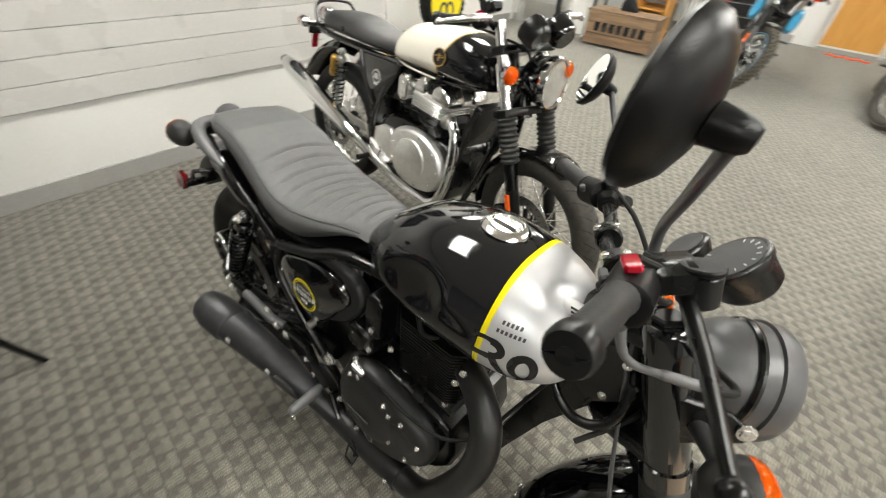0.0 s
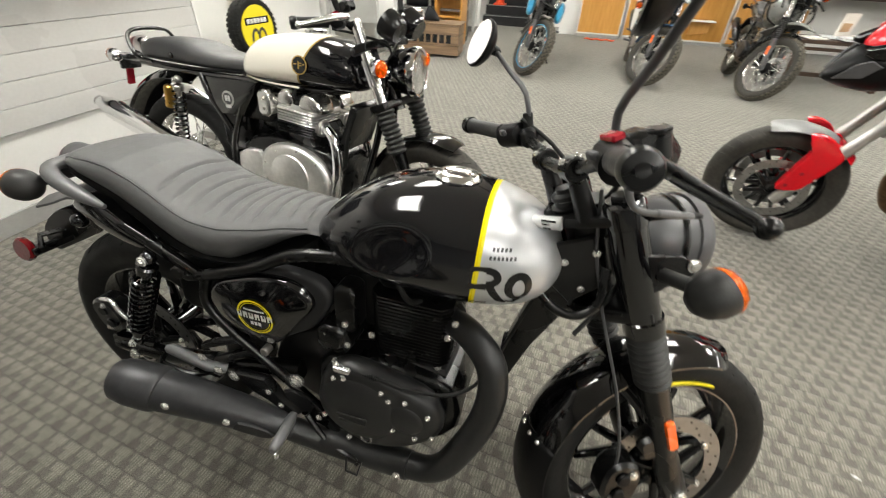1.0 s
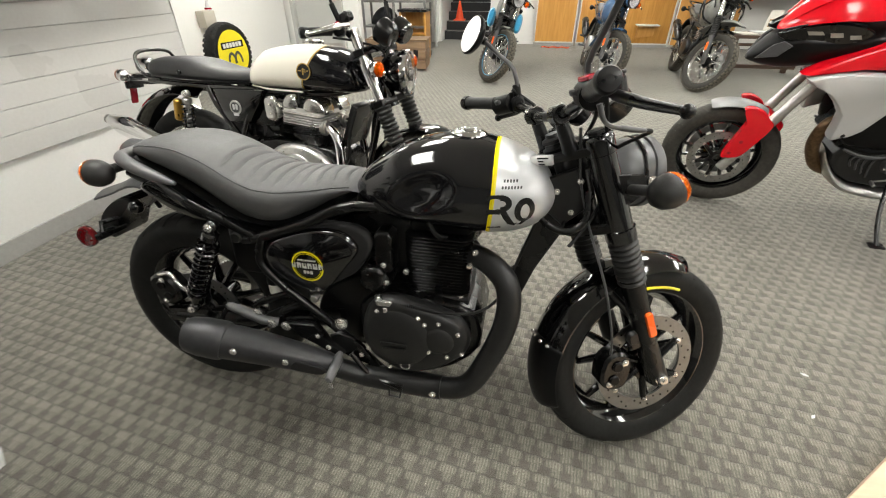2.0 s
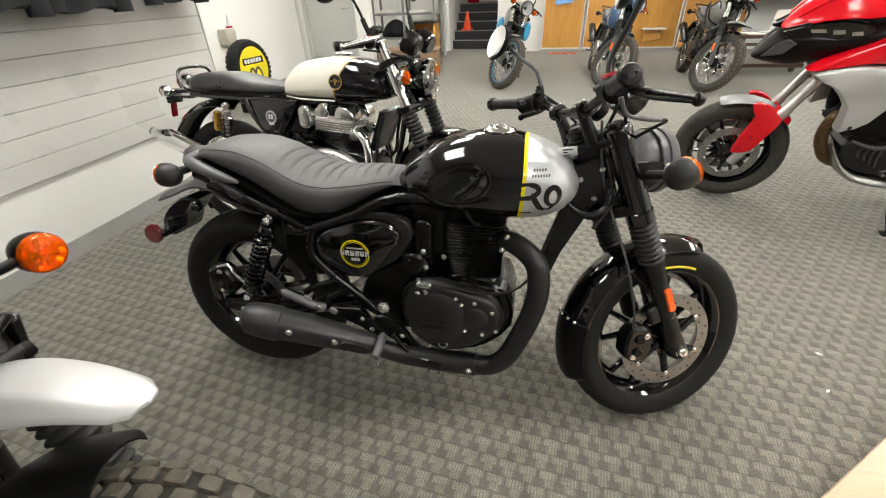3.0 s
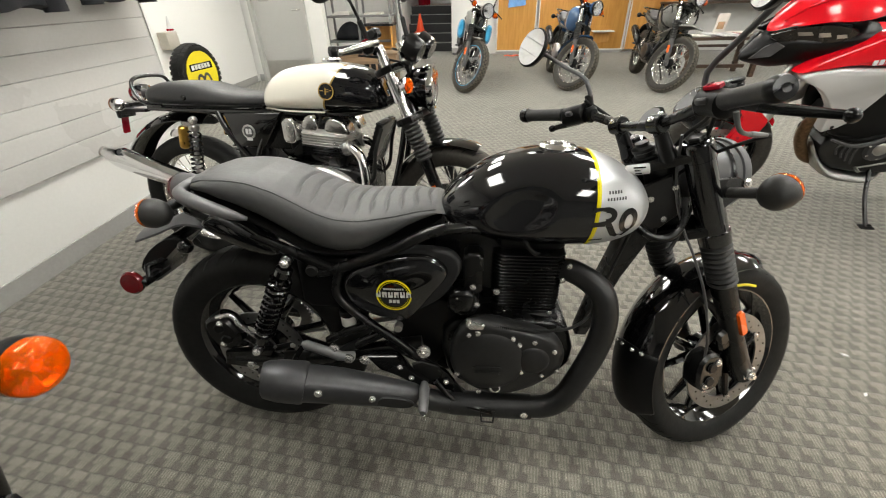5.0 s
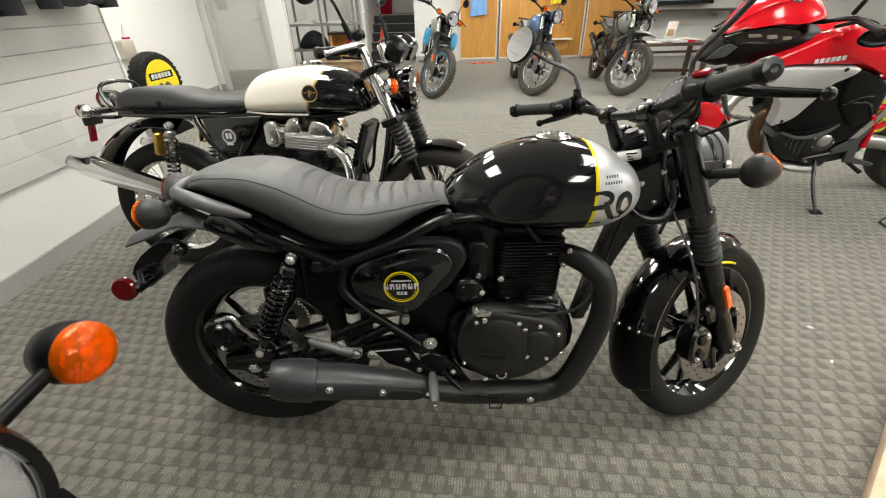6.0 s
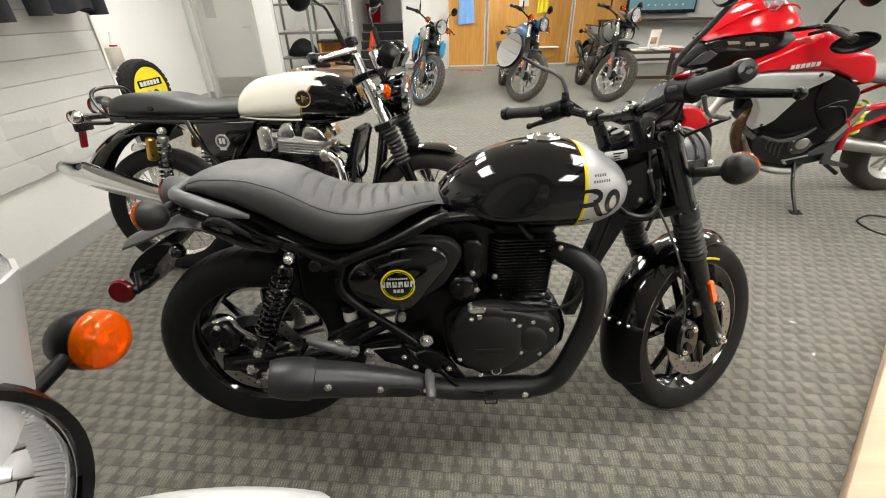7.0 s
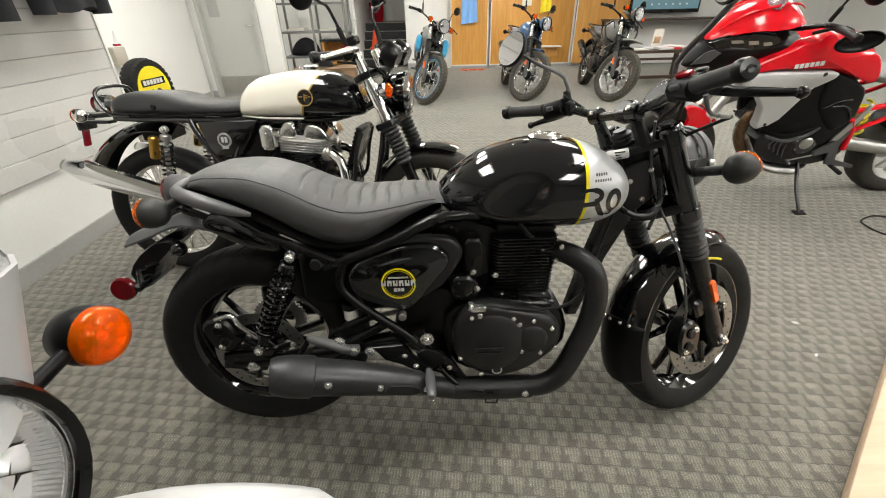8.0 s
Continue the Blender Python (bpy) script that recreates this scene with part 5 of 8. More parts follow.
    # front end
    part("fork_yoke", geo_join(*(plate([(fo - 0.038, -0.1), (fo + 0.0, -0.128), (fo + 0.034, -0.1), (fo + 0.012, -0.045), (fo + 0.012, 0.045), (fo + 0.034, 0.1), (fo, 0.128), (fo - 0.038, 0.1), (-0.045, 0.03), (-0.045, -0.03)], z - h, z + h, 0.005, axis="z", steps=2) for z, h in ((0.475, 0.014), (0.664, 0.009))), rod((0, 0, 0.45), (0, 0, 0.7), 0.02, 14)), satin_black, bike, "", F)
    for s in (-1, 1):
        y = s * 0.094
        leg = part("fork_leg", geo_join(tube([(fo + 0.005, y, -0.03, 0.02), (fo + 0.005, y, -0.015, 0.03), (fo, y, 0.06, 0.029), (fo, y, 0.13, 0.027), (fo, y, 0.3, 0.03), (fo, y, 0.325, 0.031)], n=20), box((fo - 0.03, y, 0.14), (0.05, 0.022, 0.06), 0.008)), satin_black, bike, "black fork leg", F)
        part("gaiter", bellows((fo, y, 0.305), (fo, y, 0.44), 0.0355, 9), gaiter_rubber, leg, "ribbed rubber fork gaiter", F)
        part("fork_cover", tube([(fo, y, 0.43, 0.036), (fo, y, 0.462, 0.0365), (fo, y, 0.464, 0.033), (fo, y, 0.5, 0.033), (fo, y, 0.648, 0.032), (fo, y, 0.65, 0.0345), (fo, y, 0.682, 0.0345), (fo, y, 0.69, 0.0325), (fo, y, 0.694, 0.028)], n=28), gloss_black, leg, "gloss black upper fork cover", F)
        part("fork_cap", geo_join(rod((fo, y, 0.692), (fo, y, 0.703), 0.021, 6, 0.003)), satin_black, leg, m=F)
        part("side_reflector", geo_move(box((0, 0, 0), (0.02, 0.012, 0.075), 0.004), F @ pose(fo + 0.004, y + s * 0.03, 0.185)), orange_plastic, leg, "orange side reflector")
        part("axle_bolt", bolt((fo + 0.003, y + s * 0.018, 0.0), (0, s, 0), 0.013, 0.018), zinc, leg, m=F)
        indicator(bike, (fo + 0.03, s * 0.12, 0.55), (0.092, s * 0.222, 0.556), 0.037, m=S, body=gaiter_rubber)
        stay = part("lamp_bracket", plate([(fo, 0.6), (fo + 0.07, 0.57), (fo + 0.1, 0.535), (fo + 0.085, 0.525), (fo, 0.52)], s * 0.112, s * 0.125, 0.004), satin_black, bike, "", S)
        part("bolt", bolt((fo + 0.085, s * 0.126, 0.545), (0, s, 0), 0.009), zinc, stay, m=S)
        part("riser", geo_join(tube([(0.004, s * 0.06, 0.67, 0.02), (0.003, s * 0.06, 0.7, 0.017), (0.001, s * 0.06, 0.745, 0.015)], n=16), rod((0.0, s * 0.043, 0.76), (0.0, s * 0.077, 0.76), 0.0215, 20, 0.003)), satin_black, bike, "handlebar clamp", S)
        for dx in (-0.015, 0.012):
            part("bolt", bolt((dx, s * 0.06, 0.775), (0, 0, 1), 0.005), zinc, bike, m=S)
    part("stem_nut", geo_join(lathe([(0, 0.67), (0.03, 0.67), (0.031, 0.682), (0.024, 0.684), (0.024, 0.694), (0.027, 0.696), (0.027, 0.704), (0.017, 0.708), (0.016, 0.716), (0, 0.716)], 22, axis="z")), satin_black, bike, "stacked steering stem nuts", S)
    for p in ((0.36, -0.048, 0.79), (0.4, -0.048, 0.74), (0.41, -0.048, 0.82)):
        part("bolt", bolt(p, (0, -1, 0), 0.0055), zinc, fr)
    caliper(bike, (fo - 0.112, -0.085, 0.085), F, tilt=-60)
    part("brake_line", tube([(fo - 0.115, -0.1, 0.12), (fo - 0.1, -0.115, 0.2), (fo - 0.085, -0.118, 0.33), (fo - 0.075, -0.1, 0.43), (fo - 0.06, -0.07, 0.5), (fo - 0.045, -0.06, 0.6), (0.02, -0.09, 0.72)], 0.0032, 8, steps=5), grey_plastic, bike, "grey brake hose", F)
    mg = part("front_mudguard", mudguard((fo, 0, 0.012), 0.318, 0.073, 48, 160, 0.45), gloss_black, bike, "gloss black front mudguard", F)
    part("flap", mudguard((fo, 0, 0.012), 0.321, 0.076, 140, 178, 0.45), black_plastic, mg, "matt plastic mudguard flap", F)
    for s in (-1, 1):
        for a, q in ((142, 0.6), (142, 0.25)):
            rr = 0.322 - 0.073 * 0.45 * q ** 2.6
            part("rivet", ball((fo + rr * math.cos(radians(a)), s * q * 0.073, 0.012 + rr * math.sin(radians(a))), 0.006), zinc, mg, m=F)
        part("mudguard_stay", tube([(fo, s * 0.085, 0.15), (fo - 0.03, s * 0.075, 0.24), (fo - 0.05, s * 0.06, 0.29)], 0.01, 8), satin_black, mg, m=F)
    # headlamp and instruments
    headlamp(bike, (0.18, 0, 0.535), 0.086, 0.115, S, lamp_grey, lamp_grey)
    part("lamp_seam", lathe([(0.0845, -0.035), (0.0875, -0.03), (0.0865, -0.025)], 40, axis="x", closed=True), satin_black, bike, m=S @ pose(0.18, 0, 0.535, 0, 24, 0))
    clock = S @ pose(0.15, -0.02, 0.735, 0, -28, 0)
    ins = part("speedometer", lathe([(0.0, -0.045), (0.035, -0.045), (0.042, -0.036), (0.045, -0.005), (0.048, 0.0), (0.048, 0.008), (0.044, 0.01), (0, 0.008)], 36, axis="z"), satin_black, bike, "round instrument in a black housing", clock)
    part("dial", lathe([(0.0, 0.0085), (0.0415, 0.0085), (0.0415, 0.0105), (0.0, 0.0105)], 36, axis="z"), grey_plastic, ins, "dark dial", clock)
    part("dial_mark", geo_join(*(geo_move(box((0.035, 0, 0.0115), (0.006, 0.0013, 0.001), 0.0003), pose(0, 0, 0, 0, 0, 120 + 20 * i)) for i in range(15))), decal_white, ins, m=clock)
    pod = S @ pose(0.12, 0.085, 0.72, 0, -28, 0)
    p2 = part("navigation_pod", lathe([(0.0, -0.03), (0.025, -0.028), (0.034, -0.005), (0.036, 0.004), (0.03, 0.008), (0, 0.008)], 28, axis="z"), satin_black, bike, "small round auxiliary dial", pod)
    part("dial", lathe([(0.0, 0.0075), (0.028, 0.0075), (0.028, 0.0095), (0, 0.0095)], 28, axis="z"), grey_plastic, p2, m=pod)
    # handlebar
    bar = part("handlebar", tube([(-0.062, -0.36, 0.834), (-0.02, -0.245, 0.808), (0.008, -0.175, 0.79), (0.01, -0.1, 0.768), (-0.004, -0.05, 0.76), (-0.004, 0.05, 0.76), (0.01, 0.1, 0.768), (0.008, 0.175, 0.79), (-0.02, 0.245, 0.808), (-0.062, 0.36, 0.834)], 0.0115, 12, steps=5), satin_black, bike, "black tubular handlebar", S)
    for s in (-1, 1):
        grip(bar, (-0.018, s * 0.24, 0.807), (-0.058, s * 0.348, 0.831), S)
        sw = part("switch_cube", geo_join(geo_move(tube([(0, -0.032, 0, 0.022), (0, -0.03, 0, 0.026), (0, 0.03, 0, 0.026), (0, 0.032, 0, 0.022)], n=16), pose(-0.004, s * 0.207, 0.798, 0, 0, s * 20)), box((0.012, s * 0.165, 0.79), (0.035, 0.028, 0.04), 0.008)), black_plastic, bar, "black switch housing", S)
        part("switch_button", box((-0.028, s * 0.2, 0.812), (0.01, 0.025, 0.012), 0.003), grey_plastic, sw, m=S)
        lever(bar, (0.05, s * 0.195, 0.775), (0.042, s * 0.285, 0.758), (0.026, s * 0.391, 0.748), S)
        bar_mirror(bike, (0.018, s * 0.172, 0.795), (0.034, 0.172, 0.872) if s > 0 else (0.03, -0.172, 0.845), (0.017, 0.329, 0.997) if s > 0 else (0.004, -0.333, 0.981), 0.054, (-0.73, -0.22, 0.65) if s > 0 else (-0.76, 0.41, 0.5), S, stem=lamp_grey, wide=1.0)
    part("kill_switch", box((-0.002, -0.207, 0.828), (0.018, 0.034, 0.009), 0.003), red_plastic, bar, "red engine switch", S)
    mc = part("master_cylinder", geo_join(box((0.04, -0.175, 0.8), (0.05, 0.06, 0.03), 0.008), rod((0.06, -0.188, 0.77), (0.064, -0.188, 0.806), 0.02, 20, 0.003)), satin_black, bar, "brake fluid reservoir", S)
    part("lid", rod((0.064, -0.188, 0.806), (0.065, -0.188, 0.813), 0.0215, 20, 0.002), black_plastic, mc, m=S)
    part("throttle_tube", tube([(-0.02, -0.255, 0.785, 0.0055), (-0.019, -0.253, 0.757, 0.0045), (-0.008, -0.25, 0.74, 0.0042), (0.012, -0.245, 0.727, 0.0042), (0.018, -0.244, 0.724, 0.0055), (0.045, -0.238, 0.709, 0.0055), (0.068, -0.234, 0.697, 0.004)], n=10, steps=4), rail_grey, bar, "bent steel throttle cable elbow", S)
    part("throttle_cable", tube([(0.068, -0.234, 0.697), (0.085, -0.225, 0.688), (0.09, -0.19, 0.676), (0.083, -0.106, 0.648), (0.05, -0.05, 0.62), (-0.05, 0.0, 0.58)], 0.0042, 8, steps=5), rubber, bar, "black throttle cable", S)
    part("control_cable", tube([(-0.005, -0.2, 0.825), (0.03, -0.16, 0.76), (0.06, -0.06, 0.7), (0.02, 0.02, 0.62), (-0.05, 0.0, 0.58)], 0.0045, 8, steps=5), rubber, bike, "black control cable", S)
    part("control_cable", tube([(0.005, -0.2, 0.83), (0.05, -0.17, 0.78), (0.07, -0.09, 0.66), (0.03, -0.06, 0.52), (-0.08, -0.08, 0.47)], 0.0045, 8, steps=5), rubber, bike, "black control cable", S)
    part("control_cable", tube([(0.01, 0.17, 0.83), (0.06, 0.14, 0.74), (0.06, 0.03, 0.6), (-0.06, -0.03, 0.5)], 0.0045, 8, steps=5), rubber, bike, "black control cable", S)
    part("loom_hoop", tube([(0.3, -0.05, 0.76), (0.333, -0.08, 0.728), (0.367, -0.092, 0.71), (0.405, -0.092, 0.712), (0.432, -0.08, 0.742), (0.432, -0.06, 0.8)], 0.0085, 10, steps=5), satin_black, bike)
    part("horn", geo_move(lathe([(0, -0.02), (0.03, -0.018), (0.042, 0), (0.03, 0.01), (0, 0.012)], 22, axis="x"), pose(0.29, 0.02, 0.5)), satin_black, bike)
    return bike


roadster()

# ---- the cream and black cafe racer ----
def cafe_racer():
    bike = thing("motorcycle", "cream and black cafe racer with polished engine and chrome mufflers", "motorcycle", plan_pose(-0.595, 0.905, -5.2, 6), "motorcycles on show")
    S = steer_frame(0.40, 0.31, 22, -12)
    fo = 0.05
    fw = wire_wheel(bike, "front_wheel", (fo, 0, 0), 0.24, 0.316, 0.1, S, polished, 18, skin=worn_rubber)
    brake_disc(fw, (fo, 0, 0), 0.155, -0.06, S)
    rw = wire_wheel(bike, "rear_wheel", (-0.9, 0, 0.322), 0.25, 0.325, 0.12, None, polished, 18)
    brake_disc(rw, (-0.9, 0, 0.322), 0.12, -0.075)
    # tank
    rows = [(-0.405, 0.81, 0.795, 0.08, 0.4), (-0.4, 0.87, 0.79, 0.11, 0.35), (-0.37, 0.915, 0.786, 0.13, 0.33), (-0.31, 0.952, 0.785, 0.14, 0.33), (-0.2, 0.972, 0.784, 0.145, 0.36), (-0.1, 0.978, 0.782, 0.145, 0.4), (0.0, 0.968, 0.78, 0.14, 0.42), (0.07, 0.942, 0.78, 0.125, 0.44), (0.115, 0.905, 0.785, 0.1, 0.45), (0.14, 0.85, 0.795, 0.06, 0.45), (0.145, 0.83, 0.8, 0.03, 0.45)]
    tank = part("fuel_tank", section_loft(rows, 36, 3.2, 2.6), cafe_paint, bike, "cream tank with black front and gold dividing line")
    side = functools.partial(section_side, rows, pw=3.2, ph=2.6)
    bad = (-0.088, 0.87)
    for s in (-1, 1):
        b = part("tank_badge", geo_move(rod((0, 0, 0), (0, -0.006, 0), 0.034, 28, 0.002), Matrix.Translation((bad[0], s * side(*bad), bad[1])) @ pose(0, 0, 0, -6 if s < 0 else 186, 0, 0)), decal_black, tank, "round black badge with gold rim")
        rim = Matrix.Translation((bad[0], s * side(*bad), bad[1])) @ pose(0, 0, 0, -6 if s < 0 else 186, 0, 0)
        part("badge_rim", geo_move(geo_join(lathe([(0.03, -0.0065), (0.034, -0.0075), (0.0345, -0.005)], 28, closed=True), box((-0.002, -0.007, 0.0), (0.005, 0.003, 0.028), 0.0008), box((0.006, -0.007, 0.007), (0.012, 0.003, 0.004), 0.0008), box((0.006, -0.007, -0.001), (0.012, 0.003, 0.004), 0.0008), box((-0.018, -0.007, 0.003), (0.014, 0.003, 0.004), 0.0008), box((0.02, -0.007, 0.003), (0.01, 0.003, 0.004), 0.0008)), rim), gold_paint, b)
    part("filler_cap", geo_move(lathe([(0.0, 0.0), (0.042, 0.0), (0.043, 0.014), (0.036, 0.02), (0, 0.022)], 30, axis="z"), pose(-0.11, 0, 0.973)), chrome, tank, "polished filler cap")
    for s in (-1, 1):
        part("tank_lip", tube([(-0.4, s * 0.1, 0.795), (-0.3, s * 0.128, 0.788), (-0.2, s * 0.136, 0.786), (-0.11, s * 0.137, 0.785)], 0.004, 6, steps=3), cream_paint, tank)
    # seat
    srows = [(-1.02, 0.845, 0.805, 0.06, 0.4), (-1.0, 0.872, 0.8, 0.1, 0.4), (-0.94, 0.893, 0.797, 0.118, 0.42), (-0.85, 0.898, 0.795, 0.125, 0.45), (-0.74, 0.893, 0.795, 0.13, 0.45), (-0.64, 0.868, 0.795, 0.13, 0.5), (-0.55, 0.853, 0.795, 0.12, 0.5), (-0.45, 0.85, 0.797, 0.1, 0.5), (-0.395, 0.85, 0.8, 0.085, 0.5)]
    seat = part("seat", section_loft(srows, 30, 4.0, 2.8), dark_vinyl, bike, "dark grey vinyl seat with raised pillion", sharp=50)
    part("seat_trim", both(tube([(-1.01, -0.08, 0.803), (-0.9, -0.125, 0.8), (-0.65, -0.132, 0.798), (-0.42, -0.1, 0.802)], 0.006, 8, steps=4)), black_plastic, seat)
    part("seat_button", geo_join(rod((-0.78, -0.125, 0.835), (-0.78, -0.136, 0.835), 0.012, 14, 0.003)), satin_black, seat)
    part("grab_loop", tube([(-0.9, -0.13, 0.8), (-0.99, -0.13, 0.81), (-1.045, -0.115, 0.88), (-1.05, -0.07, 0.915), (-1.05, 0.07, 0.915), (-1.045, 0.115, 0.88), (-0.99, 0.13, 0.81), (-0.9, 0.13, 0.8)], 0.0085, 10, steps=4), gloss_black, bike, "black tubular grab loop")
    # tail
    part("rear_mudguard", mudguard((-0.88, 0, 0.315), 0.45, 0.085, 75, 158, 0.45), gloss_black, bike, "gloss black rear mudguard")
    tl = part("tail_lamp", geo_join(geo_move(lathe([(0, -0.05), (0.04, -0.04), (0.045, 0), (0.04, 0.01), (0, 0.01)], 24, axis="x"), pose(-1.12, 0, 0.84, 0, 0, 180)), box((-1.08, 0, 0.82), (0.1, 0.05, 0.03), 0.008)), chrome, bike, "chrome tail lamp")
    part("lens", geo_move(lathe([(0.04, 0.008), (0.038, 0.03), (0.02, 0.036), (0, 0.036), (0, 0.008)], 24, axis="x"), pose(-1.12, 0, 0.84, 0, 0, 180)), red_lens, tl, "red lens")
    part("plate_bracket", geo_join(box((-1.17, 0, 0.76), (0.14, 0.05, 0.014), 0.004), geo_move(box((0, 0, 0), (0.012, 0.1, 0.05), 0.003), pose(-1.24, 0, 0.75)), both(tube([(-1.03, -0.05, 0.8), (-1.12, -0.12, 0.795), (-1.14, -0.12, 0.79)], 0.01, 8))), satin_black, bike)
    part("red_reflector", geo_move(box((0, 0, 0), (0.01, 0.035, 0.1), 0.003), pose(-1.262, 0, 0.695, 0, 12, 0)), red_plastic, bike, "upright red reflector")
    for s in (-1, 1):
        indicator(bike, (-1.08, s * 0.05, 0.8), (-1.13, s * 0.135, 0.803), 0.03, face=(-1, 0, 0), body=chrome)
    # frame
    part("frame", geo_join(
        both(tube([(0.2, -0.03, 0.85), (0.0, -0.06, 0.775), (-0.38, -0.1, 0.775), (-0.65, -0.12, 0.78), (-0.98, -0.12, 0.79)], 0.014, 12, steps=4)),
        both(tube([(-0.36, -0.11, 0.78), (-0.43, -0.125, 0.66), (-0.5, -0.13, 0.5), (-0.5, -0.13, 0.36), (-0.42, -0.12, 0.3)], 0.014, 12, steps=4)),
        both(tube([(-0.63, -0.125, 0.78), (-0.6, -0.128, 0.7), (-0.53, -0.13, 0.6), (-0.5, -0.13, 0.56)], 0.014, 12, steps=3)),
        both(tube([(0.23, -0.04, 0.82), (0.2, -0.07, 0.6), (0.14, -0.11, 0.36), (0.08, -0.12, 0.27), (-0.3, -0.13, 0.25)], 0.014, 12, steps=4)),
        tube([(0.19, 0, 0.9), (0.26, 0, 0.73)], 0.032, 16)), gloss_black, bike, "gloss black tubular cradle frame")
    for s in (-1, 1):
        pan = part("side_panel", plate([(-0.6, 0.775), (-0.32, 0.78), (-0.34, 0.74), (-0.42, 0.63), (-0.56, 0.62)], s * 0.1, s * 0.138, 0.012), gloss_black, bike, "black triangular side panel")
        part("emblem", geo_join(rod((-0.485, s * 0.138, 0.695), (-0.485, s * 0.142, 0.695), 0.032, 26, 0.001)), cast_alloy, pan, "round silver emblem")
        part("emblem_core", rod((-0.485, s * 0.142, 0.695), (-0.485, s * 0.1435, 0.695), 0.024, 24), grey_plastic, pan)
        part("emblem_mark", geo_join(box((-0.492, s * 0.144, 0.697), (0.012, 0.002, 0.024), 0.001), box((-0.476, s * 0.144, 0.697), (0.012, 0.002, 0.024), 0.001), box((-0.485, s * 0.144, 0.663), (0.03, 0.002, 0.012), 0.001)), decal_white, pan)
        shock(bike, (-0.735, s * 0.16, 0.745), (-0.8, s * 0.16, 0.4), cast_alloy, res=(-0.062, 0, -0.03), spring=gloss_black)
        part("swingarm", geo_join(tube([(-0.42, s * 0.12, 0.36, 0.024), (-0.65, s * 0.125, 0.34, 0.023), (-0.88, s * 0.125, 0.315, 0.02)], n=10)), satin_black, bike)
        part("chain_guard", plate([(-0.62, 0.42), (-0.95, 0.44), (-0.95, 0.4), (-0.6, 0.38)], s * 0.09, s * 0.1, 0.003), cast_alloy, bike)
        # mufflers
        m = part("muffler", tube([(-0.58, s * 0.175, 0.372, 0.028), (-0.62, s * 0.18, 0.387, 0.036), (-0.72, s * 0.19, 0.43, 0.041), (-1.0, s * 0.21, 0.53, 0.049), (-1.1, s * 0.216, 0.568, 0.05), (-1.13, s * 0.218, 0.578, 0.047), (-1.185, s * 0.222, 0.598, 0.03), (-1.2, s * 0.223, 0.603, 0.02)], n=26, steps=2), chrome, bike, "upswept chrome reverse cone muffler")
        part("end_cap", tube([(-1.198, s * 0.223, 0.602, 0.024), (-1.205, s * 0.2235, 0.605, 0.024), (-1.206, s * 0.2235, 0.605, 0.012)], n=20), cast_alloy, m)
        part("header_pipe", tube([(-0.06, s * 0.085, 0.628, 0.021), (-0.01, s * 0.1, 0.62, 0.022), (0.03, s * 0.115, 0.575, 0.022), (0.045, s * 0.13, 0.46, 0.022), (0.025, s * 0.14, 0.33, 0.022), (-0.02, s * 0.145, 0.262, 0.022), (-0.1, s * 0.15, 0.245, 0.022), (-0.3, s * 0.155, 0.27, 0.023), (-0.5, s * 0.168, 0.34, 0.025), (-0.59, s * 0.176, 0.376, 0.027)], n=16, steps=5), chrome, bike, "chrome header pipe")
        part("flange", geo_move(lathe([(0.024, -0.02), (0.036, -0.018), (0.036, 0.0), (0.032, 0.003), (0.032, 0.012), (0.024, 0.014)], 20, axis="x", closed=True), pose(-0.04, s * 0.09, 0.626)), cast_alloy, bike, "finned exhaust flange")
    part("airbox", geo_join(box((-0.42, 0, 0.69), (0.26, 0.2, 0.16), 0.02), box((-0.32, 0, 0.66), (0.14, 0.14, 0.2), 0.03)), satin_black, bike, "black airbox between the side panels")
    part("battery_tray", box((-0.52, 0, 0.55), (0.16, 0.18, 0.2), 0.02), satin_black, bike)
    # engine
    eng = part("engine", geo_join(plate([(-0.4, 0.5), (-0.41, 0.34), (-0.33, 0.27), (0.0, 0.25), (0.1, 0.3), (0.12, 0.45), (0.05, 0.53), (-0.25, 0.56)], -0.12, 0.12, 0.02, steps=2), geo_move(box((0, 0, 0), (0.17, 0.22, 0.12), 0.02), pose(-0.07, 0, 0.6, 0, 20, 0)), box((-0.14, 0, 0.52), (0.2, 0.2, 0.06), 0.01)), satin_black, bike, "air-cooled parallel twin with polished covers")
    lean = pose(-0.088, 0, 0.648, 0, 5, 0)
    for i in range(9):
        z = -0.055 + i * 0.0115
        part("fin", geo_move(plate([(-0.1, -0.12), (-0.085, -0.135), (0.085, -0.135), (0.1, -0.12), (0.1, 0.12), (0.085, 0.135), (-0.085, 0.135), (-0.1, 0.12)], z, z + 0.004, 0.001, axis="z"), lean), satin_black if i < 4 else bright_fin, eng)
    part("cylinder_head", geo_move(box((0.01, 0, 0.052), (0.205, 0.25, 0.022), 0.006), lean), bright_fin, eng, "finned cylinder head")
    for s in (-1, 1):
        for prof in ([(-0.095, 0.05), (-0.092, 0.085), (-0.068, 0.113), (-0.03, 0.113), (-0.018, 0.05)], [(0.018, 0.05), (0.02, 0.1), (0.056, 0.115), (0.1, 0.102), (0.122, 0.05)]):
            part("rocker_cover", geo_move(plate(prof, s * 0.025, s * 0.13, 0.018, steps=3), lean), polished, eng, "polished domed rocker cover")
        part("cam_cover", geo_move(plate([(-0.02, 0.05), (-0.02, 0.09), (0.02, 0.09), (0.02, 0.05)], s * 0.03, s * 0.12, 0.005), lean), satin_black, eng)
